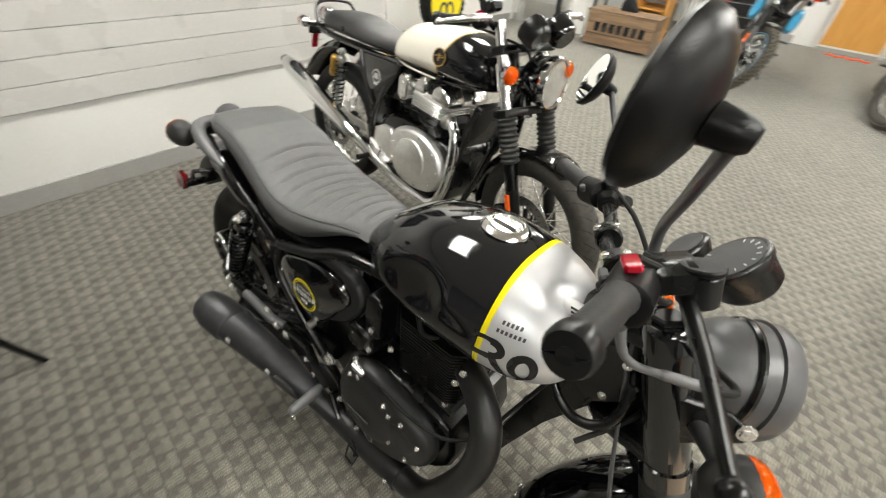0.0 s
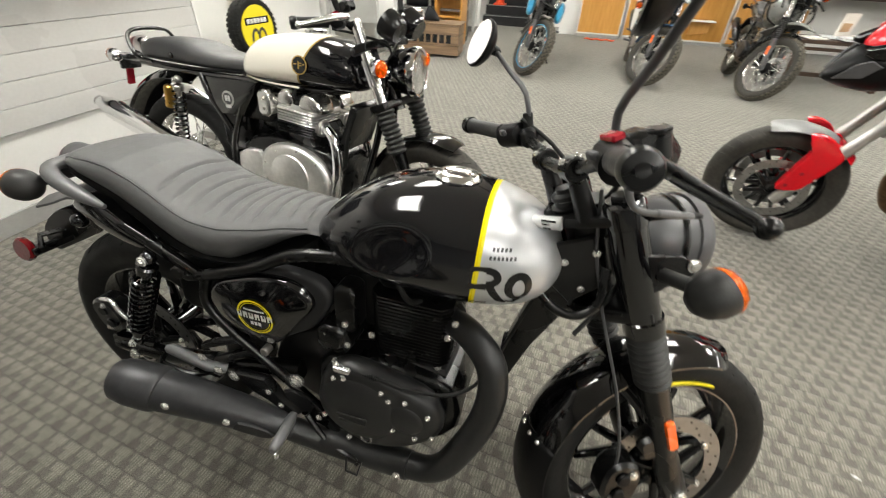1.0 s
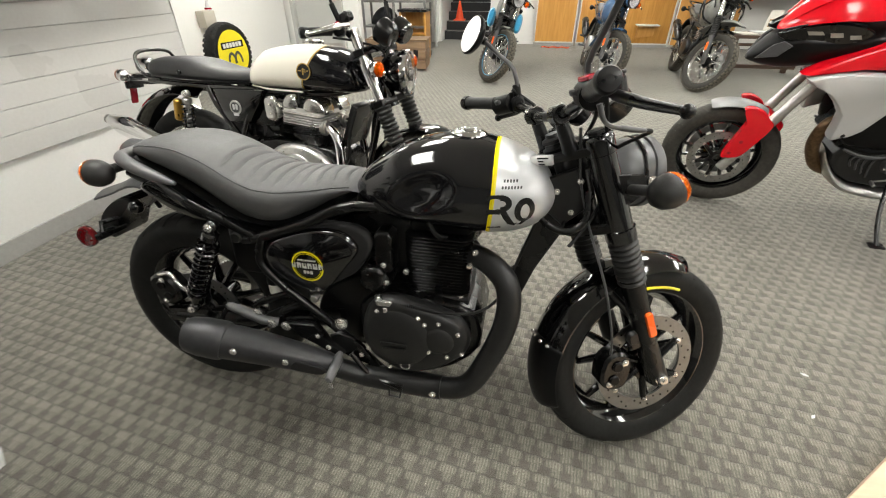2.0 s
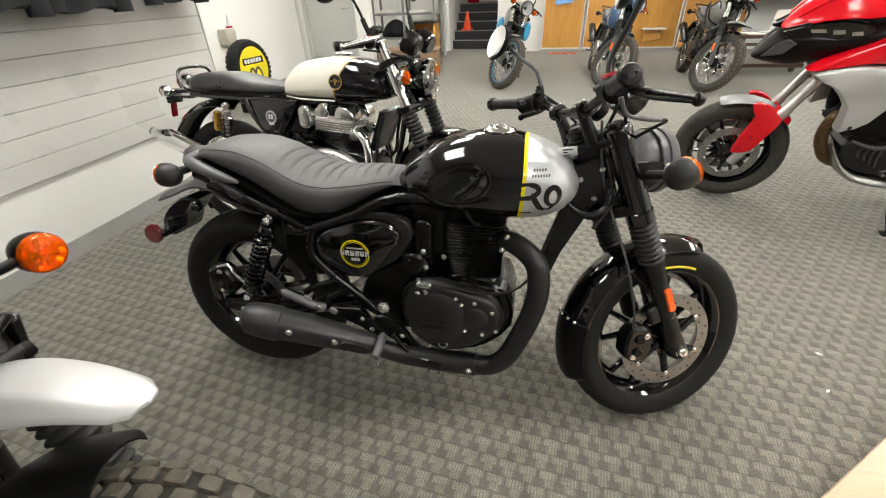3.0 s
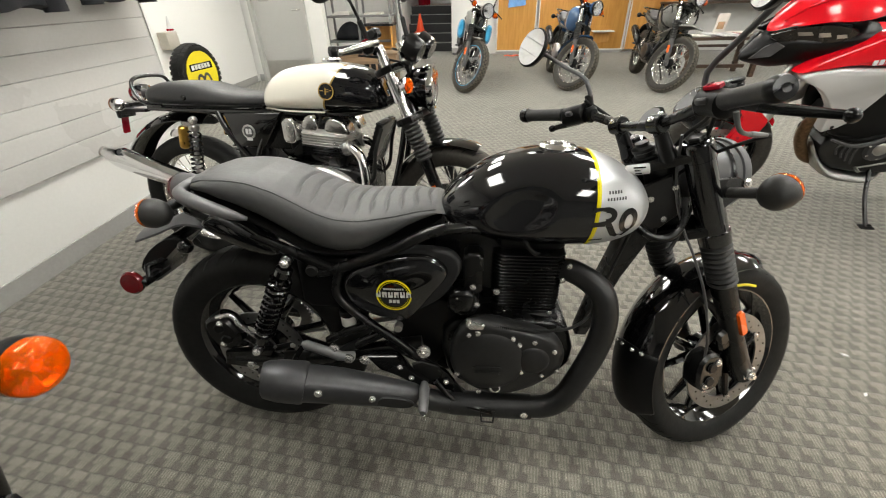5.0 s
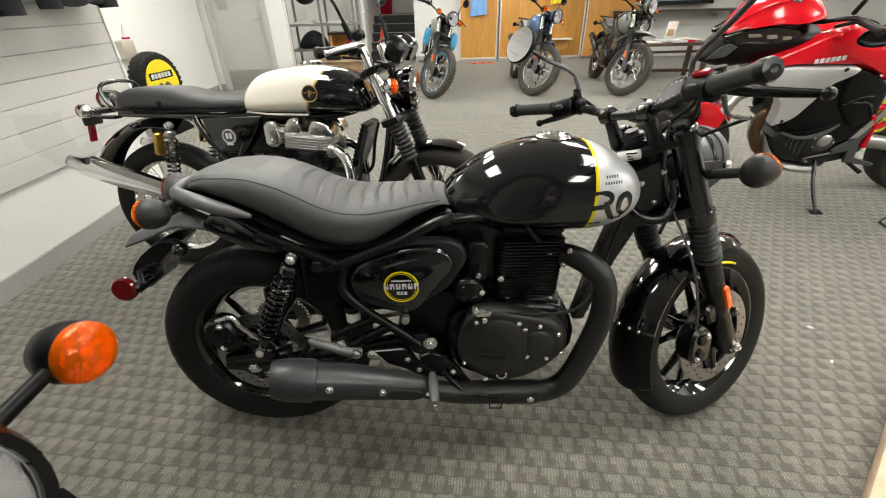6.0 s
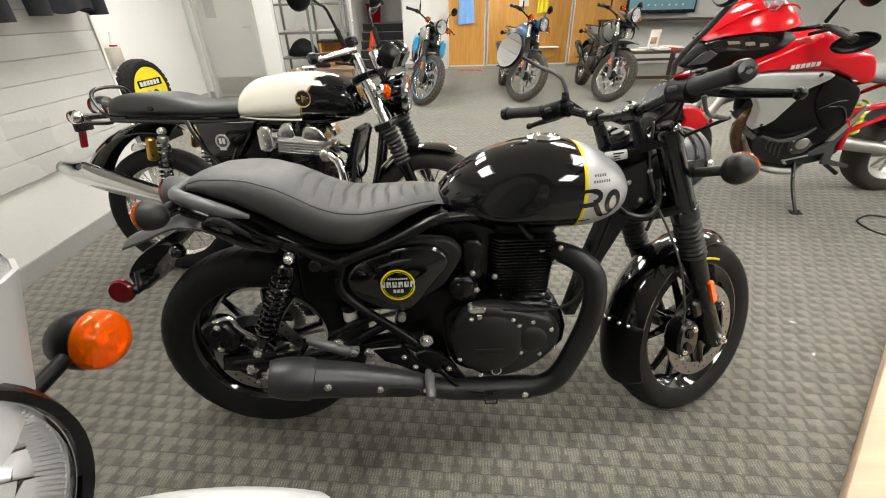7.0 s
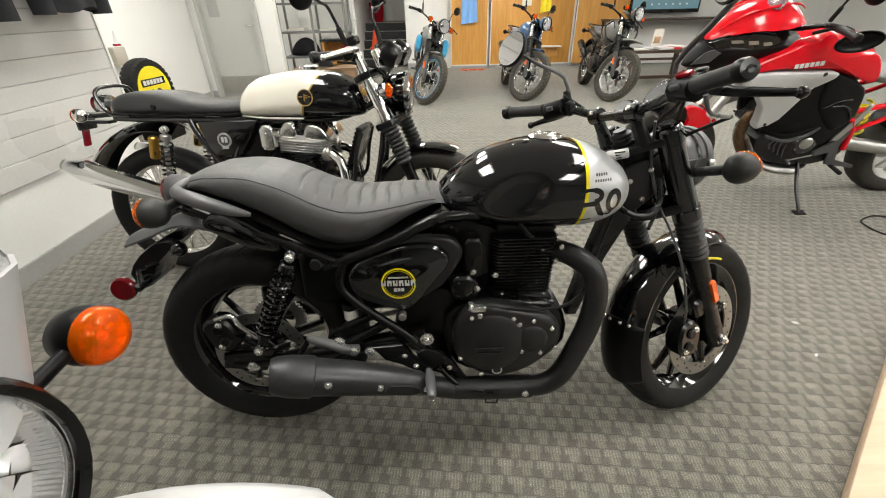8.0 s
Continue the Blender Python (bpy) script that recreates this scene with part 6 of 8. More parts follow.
        part("spark_lead", geo_move(tube([(0.0, s * 0.11, 0.08), (0.0, s * 0.13, 0.11), (-0.005, s * 0.1, 0.15)], 0.006, 8, steps=3), lean), rubber, eng)
    for s in (-1, 1):
        part("throttle_body", geo_join(rod((-0.17, s * 0.08, 0.7), (-0.27, s * 0.08, 0.71), 0.035, 18, 0.006), box((-0.227, s * 0.125, 0.703), (0.062, 0.05, 0.11), 0.014)), polished, eng, "bright throttle body cover")
    for z in (-0.02, 0.02):
        part("bolt", bolt((-0.227, -0.151, 0.703 + z), (0, -1, 0), 0.005), zinc, eng)
    for s in (-1, 1):
        cv = part("crankcase_cover", plate([(-0.28, 0.44), (-0.25, 0.51), (-0.17, 0.548), (-0.07, 0.545), (0.03, 0.5), (0.075, 0.42), (0.06, 0.34), (0.0, 0.295), (-0.1, 0.28), (-0.2, 0.3), (-0.26, 0.36)], s * 0.11, s * 0.165, 0.025, steps=3), soft_alloy, eng, "buffed alloy clutch cover")
        part("cover_dome", geo_move(lathe([(0.0, 0.018), (0.06, 0.016), (0.095, 0.006), (0.105, -0.01), (0, -0.01)], 36), pose(-0.12, s * 0.165, 0.41) @ Matrix.Scale(s, 4, (0, 1, 0))), soft_alloy, cv)
        for i in range(9):
            a = radians(40 * i)
            part("bolt", bolt((-0.1 + 0.155 * math.cos(a), s * 0.163, 0.415 + 0.115 * math.sin(a)), (0, s, 0), 0.004, 0.004), zinc, cv)
        part("gearbox_cover", plate([(-0.42, 0.46), (-0.3, 0.49), (-0.26, 0.36), (-0.33, 0.3), (-0.41, 0.35)], s * 0.1, s * 0.14, 0.012, steps=2), soft_alloy, eng)
        part("footrest", tube([(-0.46, s * 0.14, 0.33, 0.012), (-0.46, s * 0.25, 0.325, 0.013)], n=10), rubber, bike)
        part("footrest_bracket", plate([(-0.5, 0.4), (-0.42, 0.36), (-0.44, 0.3), (-0.5, 0.32)], s * 0.135, s * 0.15, 0.004), cast_alloy, bike)
    eng.location.x -= 0.06
    core = part("oil_cooler", geo_move(box((0, 0, 0), (0.03, 0.22, 0.2), 0.006), pose(0.09, 0, 0.645, 0, 20, 0)), satin_black, bike, "black oil cooler")
    for i in range(10):
        part("cooler_fin", geo_move(box((-0.017, 0, -0.09 + i * 0.02), (0.008, 0.2, 0.008), 0.001), pose(0.09, 0, 0.645, 0, 20, 0)), black_plastic, core)
    for s in (-1, 1):
        part("hose", tube([(0.13, s * 0.115, 0.72), (0.1, s * 0.13, 0.62), (0.08, s * 0.125, 0.5), (0.02, s * 0.1, 0.45)], 0.009, 8, steps=4), rubber, bike)
    side_stand(bike, (-0.3, 0.13, 0.26), (-0.22, 0.27, 0.03))
    # front end
    part("fork_yoke", geo_join(*(plate([(fo - 0.05, -0.12), (fo + 0.03, -0.13), (fo + 0.04, 0), (fo + 0.03, 0.13), (fo - 0.05, 0.12), (-0.04, 0)], z - 0.014, z + 0.014, 0.005, axis="z", steps=2) for z in (0.47, 0.68)), rod((0, 0, 0.44), (0, 0, 0.7), 0.018, 12)), satin_black, bike, "", S)
    for s in (-1, 1):
        y = s * 0.098
        leg = part("fork_leg", tube([(fo, y, -0.03, 0.018), (fo, y, -0.01, 0.027), (fo, y, 0.25, 0.026), (fo, y, 0.29, 0.029)], n=18), satin_black, bike, "", S)
        part("gaiter", bellows((fo, y, 0.29), (fo, y, 0.46), 0.038, 9), gaiter_rubber, leg, "ribbed rubber fork gaiter", S)
        part("fork_tube", tube([(fo, y, 0.46, 0.022), (fo, y, 0.77, 0.022), (fo, y, 0.775, 0.017)], n=18), polished, leg, "polished fork tube", S)
        part("lamp_ear", tube([(fo, y, 0.55, 0.029), (fo, y, 0.64, 0.029)], n=18), chrome, leg, "chrome headlamp ear", S)
        part("side_reflector", geo_move(box((0, 0, 0), (0.02, 0.012, 0.065), 0.003), S @ pose(fo, y + s * 0.028, 0.14)), orange_plastic, leg, "orange side reflector")
        indicator(bike, (fo, s * 0.1, 0.595), (0.115, s * 0.135, 0.597), 0.031, m=S, body=chrome, face=(0.93, 0, -0.37))
        part("lamp_stay", tube([(fo, y, 0.6), (fo + 0.05, s * 0.095, 0.58), (0.12, s * 0.09, 0.57)], 0.01, 8), chrome, bike, m=S)
        part("clip_on", tube([(fo - 0.02, s * 0.1, 0.75, 0.012), (0.045, s * 0.14, 0.77, 0.0115), (0.056, s * 0.2, 0.773, 0.011), (-0.011, s * 0.305, 0.797, 0.011)], n=12, steps=4), satin_black, bike, "", S)
        grip(bike, (0.045, s * 0.222, 0.777), (-0.009, s * 0.302, 0.796), S)
        part("switch_cube", geo_join(geo_move(box((0, 0, 0), (0.045, 0.06, 0.045), 0.012), pose(0.056, s * 0.19, 0.772, 0, 0, s * -34))), black_plastic, bike, "black switch housing", S)
        lever(bike, (0.1, s * 0.18, 0.775), (0.095, s * 0.25, 0.775), (0.03, s * 0.335, 0.78), S, polished)
        bar_mirror(bike, (0.06, s * 0.17, 0.79), (0.07, s * 0.2, 0.93), (0.06, s * 0.33, 0.985), 0.052, (-0.85, -s * 0.2, 0.5), S)
    part("kill_switch", geo_join(box((0.056, -0.185, 0.798), (0.02, 0.025, 0.01), 0.003)), red_plastic, bike, "red engine switch", S)
    part("master_cylinder", geo_join(box((0.08, -0.15, 0.81), (0.05, 0.05, 0.035), 0.008)), satin_black, bike, "brake fluid reservoir", S)
    headlamp(bike, (0.135, 0.02, 0.555), 0.088, 0.12, S @ pose(0, 0, 0, 0, 0, 15), gloss_black, chrome, 20)
    for s in (-1, 1):
        dial = S @ pose(0.16, s * 0.058, 0.725, 0, -40, 0)
        ins = part("instrument", lathe([(0.0, -0.055), (0.035, -0.055), (0.047, -0.04), (0.05, 0.0), (0.05, 0.01), (0.045, 0.012), (0, 0.01)], 30, axis="z"), gloss_black if s > 0 else satin_black, bike, "round clock in a black housing", dial)
        part("dial", lathe([(0, 0.0105), (0.043, 0.0105), (0.043, 0.0125), (0, 0.0125)], 30, axis="z"), grey_plastic, ins, m=dial)
    part("cable", geo_join(*(tube([(-0.02, s * 0.15, 0.77), (0.06, s * 0.1, 0.72), (0.1, s * 0.02, 0.66), (0.02, s * -0.03, 0.58), (-0.08, 0, 0.55)], 0.005, 6, steps=5) for s in (-1, 1))), rubber, bike, m=S)
    part("front_mudguard", mudguard((fo, 0, 0), 0.338, 0.06, 48, 165, 0.16), gloss_black, bike, "gloss black front mudguard", S)
    caliper(bike, (fo - 0.1, -0.08, 0.06), S, tilt=-60)
    return bike


cafe_racer()

# ---- trail bikes ----
def trail_bike(x, y, yaw, lean, turn, label, body, guard, high=None, pod=None, hoop=None, screen=False, bars=False, R=0.343, fo=0.05, lamp=(0.2, 0, 0.7)):
    """A trail bike with spoked wheels; body and guard are paints, high a high mudguard's paint, pod a tank pod's paint."""
    bike = thing("motorcycle", label, "motorcycle", plan_pose(x, y, yaw, lean), "motorcycles on show")
    S = steer_frame(0.6825, R - 0.022, 26, turn)
    level = S @ pose(0, 0, 0, 0, 26, 0)
    wc = (fo + 0.01, 0, -0.018) if screen else (fo, 0, 0)
    Rw = R - 0.02 if screen else R
    fw = wire_wheel(bike, "front_wheel", wc, Rw - 0.076, Rw, 0.095, S, polished if not screen else black_plastic, 18, True, hoop)
    brake_disc(fw, (fo, 0, 0), 0.15, 0.058, S)
    rw = wire_wheel(bike, "rear_wheel", (-0.7325, 0, 0.315), 0.222, 0.315, 0.12, None, polished if not screen else black_plastic, 16, True)
    brake_disc(rw, (-0.7325, 0, 0.315), 0.12, -0.07)
    rows = [(-0.17, 0.85, 0.8, 0.06, 0.5), (-0.15, 0.9, 0.76, 0.1, 0.5), (-0.05, 0.96, 0.7, 0.14, 0.55), (0.08, 1.0, 0.66, 0.16, 0.55), (0.2, 1.01, 0.68, 0.155, 0.55), (0.3, 0.98, 0.72, 0.12, 0.5), (0.36, 0.93, 0.78, 0.06, 0.5), (0.37, 0.9, 0.82, 0.03, 0.5)]
    tank = part("fuel_tank", section_loft(rows, 30, 2.8, 2.4), body, bike, "painted fuel tank")
    part("filler_cap", geo_move(rod((0, 0, 0), (0, 0, 0.014), 0.038, 26, 0.004), pose(0.14, 0, 1.003)), satin_black, tank)
    seat = part("seat", section_loft([(-0.85, 0.88, 0.82, 0.07, 0.5), (-0.82, 0.9, 0.81, 0.11, 0.5), (-0.6, 0.9, 0.8, 0.135, 0.5), (-0.48, 0.87, 0.79, 0.14, 0.5), (-0.35, 0.83, 0.77, 0.135, 0.5), (-0.2, 0.835, 0.77, 0.1, 0.5), (-0.15, 0.86, 0.79, 0.08, 0.5)], 24, 3.6, 2.6), vinyl, bike, "dark vinyl seat")
    part("rear_rack", geo_join(tube([(-0.5, -0.15, 0.86), (-0.8, -0.16, 0.9), (-1.0, -0.12, 0.91), (-1.02, 0.0, 0.91), (-1.0, 0.12, 0.91), (-0.8, 0.16, 0.9), (-0.5, 0.15, 0.86)], 0.009, 8, steps=3), box((-0.92, 0, 0.912), (0.16, 0.2, 0.008), 0.003)), satin_black, bike)
    part("tail_piece", section_loft([(-1.02, 0.86, 0.82, 0.05, 0.5), (-0.95, 0.87, 0.8, 0.09, 0.5), (-0.7, 0.84, 0.74, 0.13, 0.5), (-0.45, 0.8, 0.68, 0.14, 0.5), (-0.3, 0.76, 0.64, 0.12, 0.5)], 18), body, bike, "painted side and tail panel")
    part("rear_mudguard", mudguard((-0.7325, 0, 0.33), 0.4, 0.09, 55, 165, 0.35), black_plastic, bike)
    part("tail_lamp", geo_join(box((-1.06, 0, 0.85), (0.06, 0.1, 0.06), 0.014)), red_lens, bike, "red tail lamp")
    part("frame", geo_join(
        both(tube([(0.42, -0.03, 0.86), (0.1, -0.08, 0.72), (-0.2, -0.12, 0.72), (-0.5, -0.13, 0.76), (-0.95, -0.12, 0.84)], 0.014, 10, steps=3)),
        both(tube([(0.45, -0.04, 0.78), (0.34, -0.08, 0.5), (0.26, -0.11, 0.32), (0.15, -0.12, 0.27), (-0.2, -0.12, 0.28), (-0.26, -0.12, 0.4), (-0.22, -0.12, 0.7)], 0.014, 10, steps=3)),
        tube([(0.38, 0, 0.93), (0.46, 0, 0.76)], 0.03, 14)), satin_black, bike, "black tubular frame")
    eng = part("engine", geo_join(plate([(-0.22, 0.48), (-0.2, 0.32), (0.0, 0.26), (0.18, 0.3), (0.22, 0.42), (0.12, 0.5)], -0.12, 0.12, 0.02, steps=2), box((0.1, 0, 0.6), (0.15, 0.16, 0.2), 0.015)), satin_black, bike, "single cylinder engine")
    fins(eng, cast_alloy if not screen else satin_black, 0.015, 0.19, 0.1, 0.52, 0.67, 8, 0.005)
    for s in (-1, 1):
        part("crankcase_cover", plate([(-0.17, 0.42), (-0.1, 0.49), (0.05, 0.48), (0.15, 0.41), (0.1, 0.31), (-0.05, 0.28), (-0.15, 0.33)], s * 0.11, s * 0.17, 0.02, steps=3), cast_alloy if not (screen or bars) else matte_black, eng)
    part("exhaust_pipe", tube([(0.18, -0.06, 0.62), (0.25, -0.08, 0.6), (0.27, -0.1, 0.48), (0.2, -0.13, 0.33), (0.0, -0.15, 0.3), (-0.25, -0.16, 0.36), (-0.4, -0.18, 0.45)], 0.022, 12, steps=4), satin_black, bike)
    part("muffler", tube([(-0.38, -0.18, 0.44, 0.03), (-0.45, -0.19, 0.48, 0.05), (-0.8, -0.21, 0.62, 0.055), (-0.83, -0.212, 0.632, 0.04)], n=18), satin_black, bike, "upswept muffler")
    for s in (-1, 1):
        part("swingarm", tube([(-0.22, s * 0.11, 0.4, 0.026), (-0.5, s * 0.12, 0.36, 0.024), (-0.77, s * 0.12, 0.315, 0.02)], n=10), satin_black, bike)
        part("footrest_bracket", plate([(-0.3, 0.4), (-0.22, 0.42), (-0.2, 0.33), (-0.24, 0.3)], s * 0.125, s * 0.14, 0.004), satin_black, bike)
        part("footrest", tube([(-0.22, s * 0.14, 0.335, 0.012), (-0.22, s * 0.265, 0.33, 0.014)], n=8), grey_plastic, bike, "grey footrest")
        part("passenger_footrest", tube([(-0.42, s * 0.15, 0.43, 0.012), (-0.42, s * 0.26, 0.44, 0.012)], n=8), grey_plastic, bike, "grey footrest")
        indicator(bike, (-1.0, s * 0.06, 0.8), (-1.02, s * 0.16, 0.8), 0.035, face=(-1, 0, 0))
        if pod:
            part("tank_pod", section_loft([(0.24, 0.8, 0.72, 0.02, 0.5), (0.28, 0.84, 0.64, 0.045, 0.5), (0.38, 0.86, 0.62, 0.05, 0.5), (0.46, 0.84, 0.66, 0.03, 0.5)], 16), pod, bike, "coloured tank side pod", Matrix.Translation((0, s * 0.19, 0)))
        if screen:
            part("tank_guard", geo_join(tube([(0.53, s * 0.05, 0.83), (0.49, s * 0.11, 0.84), (0.455, s * 0.135, 0.82)], 0.01, 10, steps=3), rod((0.457, s * 0.135, 0.825), (0.4, s * 0.15, 0.67), 0.014, 12, 0.003), tube([(0.4, s * 0.15, 0.67), (0.3, s * 0.15, 0.68), (0.2, s * 0.16, 0.75)], 0.011, 10, steps=3)), satin_black, bike, "black tubular tank guard")
        elif bars:
            part("crash_bar", geo_join(tube([(0.42, s * 0.06, 0.72), (0.4, s * 0.19, 0.78), (0.36, s * 0.23, 0.9), (0.2, s * 0.21, 0.96), (0.1, s * 0.19, 0.86), (0.2, s * 0.17, 0.72)], 0.011, 10, steps=4), tube([(0.36, s * 0.23, 0.9), (0.46, s * 0.17, 0.98), (0.5, s * 0.14, 0.9)], 0.009, 8, steps=3)), satin_black, bike, "black tubular tank guard")
    part("monoshock", coil((-0.3, 0, 0.68), (-0.38, 0, 0.4), 0.035, 0.007, 7), satin_black, bike)
    part("chain", tube([(-0.2, 0.09, 0.42), (-0.73, 0.09, 0.38), (-0.8, 0.09, 0.315), (-0.73, 0.09, 0.25), (-0.2, 0.09, 0.36)], 0.008, 6), cast_alloy, bike)
    side_stand(bike, (-0.15, 0.13, 0.3), (-0.1, 0.27, 0.02))
    part("stand_loop", tube([(-0.1, 0.27, 0.025), (-0.02, 0.3, 0.03), (-0.05, 0.34, 0.03)], 0.0045, 6, steps=3), satin_black, bike)
    # front end
    lampx, lampy, lampz = lamp
    SB = S @ pose(-0.14, 0, 0.12) if screen else S
    ff, g0 = (fo - 0.07, 0.2) if screen else (fo, 0.29)
    part("fork_yoke", geo_join(*(plate([(ff - 0.05, -0.12), (ff + 0.03, -0.13), (ff + 0.04, 0), (ff + 0.03, 0.13), (ff - 0.05, 0.12), (-0.04, 0)], z - 0.014, z + 0.014, 0.005, axis="z", steps=2) for z in (0.5, 0.7)), rod((0, 0, 0.46), (0, 0, 0.72), 0.018, 12)), satin_black, bike, "", S)
    for s in (-1, 1):
        y = s * 0.1
        leg = part("fork_leg", geo_join(tube([(ff, y, -0.04, 0.02), (ff, y, -0.02, 0.028), (ff, y, 0.2, 0.027), (ff, y, g0 + 0.01, 0.031)], n=16), bolt((ff, y + s * 0.02, 0), (0, s, 0), 0.012, 0.012)), satin_black if screen else grey_plastic, bike, "", S)
        part("gaiter", bellows((ff, y, g0), (ff, y, g0 + 0.2), 0.04, 10), gaiter_rubber, leg, "ribbed rubber fork gaiter", S)
        part("fork_tube", tube([(ff, y, g0 + 0.19, 0.026), (ff, y, 0.74, 0.026), (ff, y, 0.745, 0.02)], n=16), satin_black if screen else polished, leg, m=S)
        part("side_reflector", geo_move(box((0, 0, 0), (0.025, 0.012, 0.09), 0.003), S @ pose(ff, y + s * 0.03, 0.16)), orange_plastic, leg, "orange side reflector")
        if screen:
            indicator(bike, (-0.16, s * 0.06 + lampy, 0.6), (-0.16, s * 0.2 - 0.031, 0.62), 0.033, m=level, face=(1, -s * 0.2, 0), deep=0.15, thin=0.008)
        else:
            indicator(bike, (lampx - 0.09, s * 0.07, lampz + 0.03), (lampx - 0.08, s * 0.19, lampz + 0.04), 0.036, m=S, face=(0.9, 0, -0.44))
        grip(bike, (-0.06, s * 0.3, 0.86), (-0.09, s * 0.39, 0.855), SB)
        part("switch_cube", geo_move(box((0, 0, 0), (0.045, 0.06, 0.045), 0.012), SB @ pose(-0.045, s * 0.26, 0.86)), black_plastic, bike)
        lever(bike, (0.0, s * 0.24, 0.85), (0.02, s * 0.32, 0.83), (0.0, s * 0.42, 0.82), SB)
        bar_mirror(bike, (-0.01, s * 0.24, 0.87), (0.0, s * 0.27, 1.02), (-0.01, s * 0.37, 1.12), 0.055, (-0.85, -s * 0.2, 0.52), SB)
    part("handlebar", tube([(-0.09, -0.39, 0.855), (-0.05, -0.25, 0.86), (0.0, -0.13, 0.8), (0.0, -0.06, 0.76), (0.0, 0.06, 0.76), (0.0, 0.13, 0.8), (-0.05, 0.25, 0.86), (-0.09, 0.39, 0.855)], 0.0115, 10, steps=4), satin_black, bike, "", SB)
    headlamp(bike, (lampx, lampy, lampz), 0.0815 if screen else 0.088, 0.1, S, satin_black if screen else body, satin_black, 23 if screen else 18, -13 if screen else 0)
    if screen:
        # cowl over the lamp, with a clear screen above it
        qs = [-1 + k / 6 for k in range(13)]

        def shell(z0, z1, f0, f1, h0, h1, wrap, thick):
            rings = []
            for i in range(13):
                t = i / 12
                z, fwd, half = z0 + (z1 - z0) * t, f0 + (f1 - f0) * t ** 1.3, h0 + (h1 - h0) * t
                out = [(fwd - wrap * abs(q) ** 2 - 0.012 * abs(q) ** 12, q * half - 0.074, z - 0.018 * (1 - abs(q) ** 2) * (1 - t)) for q in qs]
                rings.append(out + [(x - thick, y * (1 - thick), z) for x, y, z in reversed(out)])
            return loft(rings)

        part("lamp_cowl", shell(0.676, 0.752, -0.06, -0.06, 0.106, 0.136, 0.03, 0.004), body, bike, "pale silver headlamp cowl", level)
        w = part("windscreen", shell(0.75, 0.86, -0.063, -0.13, 0.135, 0.108, 0.03, 0.003), clear_lens, bike, "clear plastic windscreen", level)
        w.visible_shadow = False
        part("instrument", geo_move(lathe([(0, -0.05), (0.05, -0.04), (0.056, 0), (0.05, 0.01), (0, 0.01)], 26, axis="z"), S @ pose(0.03, 0.03, 0.78, 0, -35, 0)), satin_black, bike, "round clock")
    else:
        part("instrument", geo_move(lathe([(0, -0.05), (0.05, -0.04), (0.056, 0), (0.05, 0.01), (0, 0.01)], 26, axis="z"), S @ pose(0.06, 0.03, 0.74, 0, -35, 0)), satin_black, bike, "round clock")
        part("lamp_cowl", mudguard((0.02, 0, lampz - 0.02), 0.125, 0.1, 20, 110, 0.5), body, bike, "painted headlamp cowl", S)
    lo = part("front_mudguard", mudguard((fo, 0, 0), R + 0.037 - (0.012 if screen else 0), 0.07, 68 if screen else 62, 150, 0.4), guard, bike, "low front mudguard", S)
    if high:
        # beak: arched along its length, flat crown, a rolled edge along each side, blunt rounded tip
        tip, mid = (0.118, 0.018) if screen else (0.17, 0.0)
        rings = []
        for i in range(29):
            t = i / 28
            u = min(1.0, t / 0.045)
            fx = tip - 0.56 * t
            z = 0.482 + 0.2 * t - 0.4 * t * t
            half = (0.036 + 0.042 * min(1.0, t / 0.5) ** 0.8) * (0.72 + 0.28 * math.sqrt(max(0.0, 1 - (1 - u) ** 2)))
            deep = 0.006 + 0.03 * min(1.0, t / 0.4)
            prof = [(q, deep * max(0.0, (abs(q) - 0.6) / 0.4) ** 1.5 + 0.003 * q * q) for q in (-1, -0.92, -0.84, -0.76, -0.68, -0.6, -0.4, -0.2, 0, 0.2, 0.4, 0.6, 0.68, 0.76, 0.84, 0.92, 1)]
            rings.append([(fx - 0.014 * q * q * (1 - t), mid + q * half, z - dz) for q, dz in prof] + [(fx - 0.014 * q * q * (1 - t), mid + q * half, z - dz - 0.004) for q, dz in reversed(prof)])
        part("high_mudguard", loft(rings), high, bike, "high beak mudguard", level)
    part("cable", geo_join(*(tube([(-0.03, s * 0.24, 0.84), (0.06, s * 0.14, 0.76), (0.09, s * 0.05, 0.66), (-0.03, 0, 0.56)], 0.005, 6, steps=4) for s in (-1, 1))), rubber, bike, m=S)
    return bike


trail_bike(-1.047, -0.91, 0, 6.5, 7, "pale silver trail bike with high beak mudguard and windscreen", pale_silver, black_plastic, high=pale_silver, screen=True, bars=True, R=0.335, fo=0.08, lamp=(0.197, -0.076, 0.612))
trail_bike(-0.27, 5.95, -90, 12, 36, "silver trail bike with light blue tank pods, facing the room", grey_silver, grey_silver, pod=sky_paint, hoop=sky_paint)
trail_bike(1.16, 6.01, -90, 12, 36, "dark blue trail bike with blue mudguard, facing the room", blue_paint, blue_paint)
trail_bike(2.42, 5.83, -95, 10, 32, "grey khaki trail bike with tank guards and high mudguard", khaki_paint, satin_black, high=khaki_paint, bars=True, lamp=(0.22, 0, 0.78))

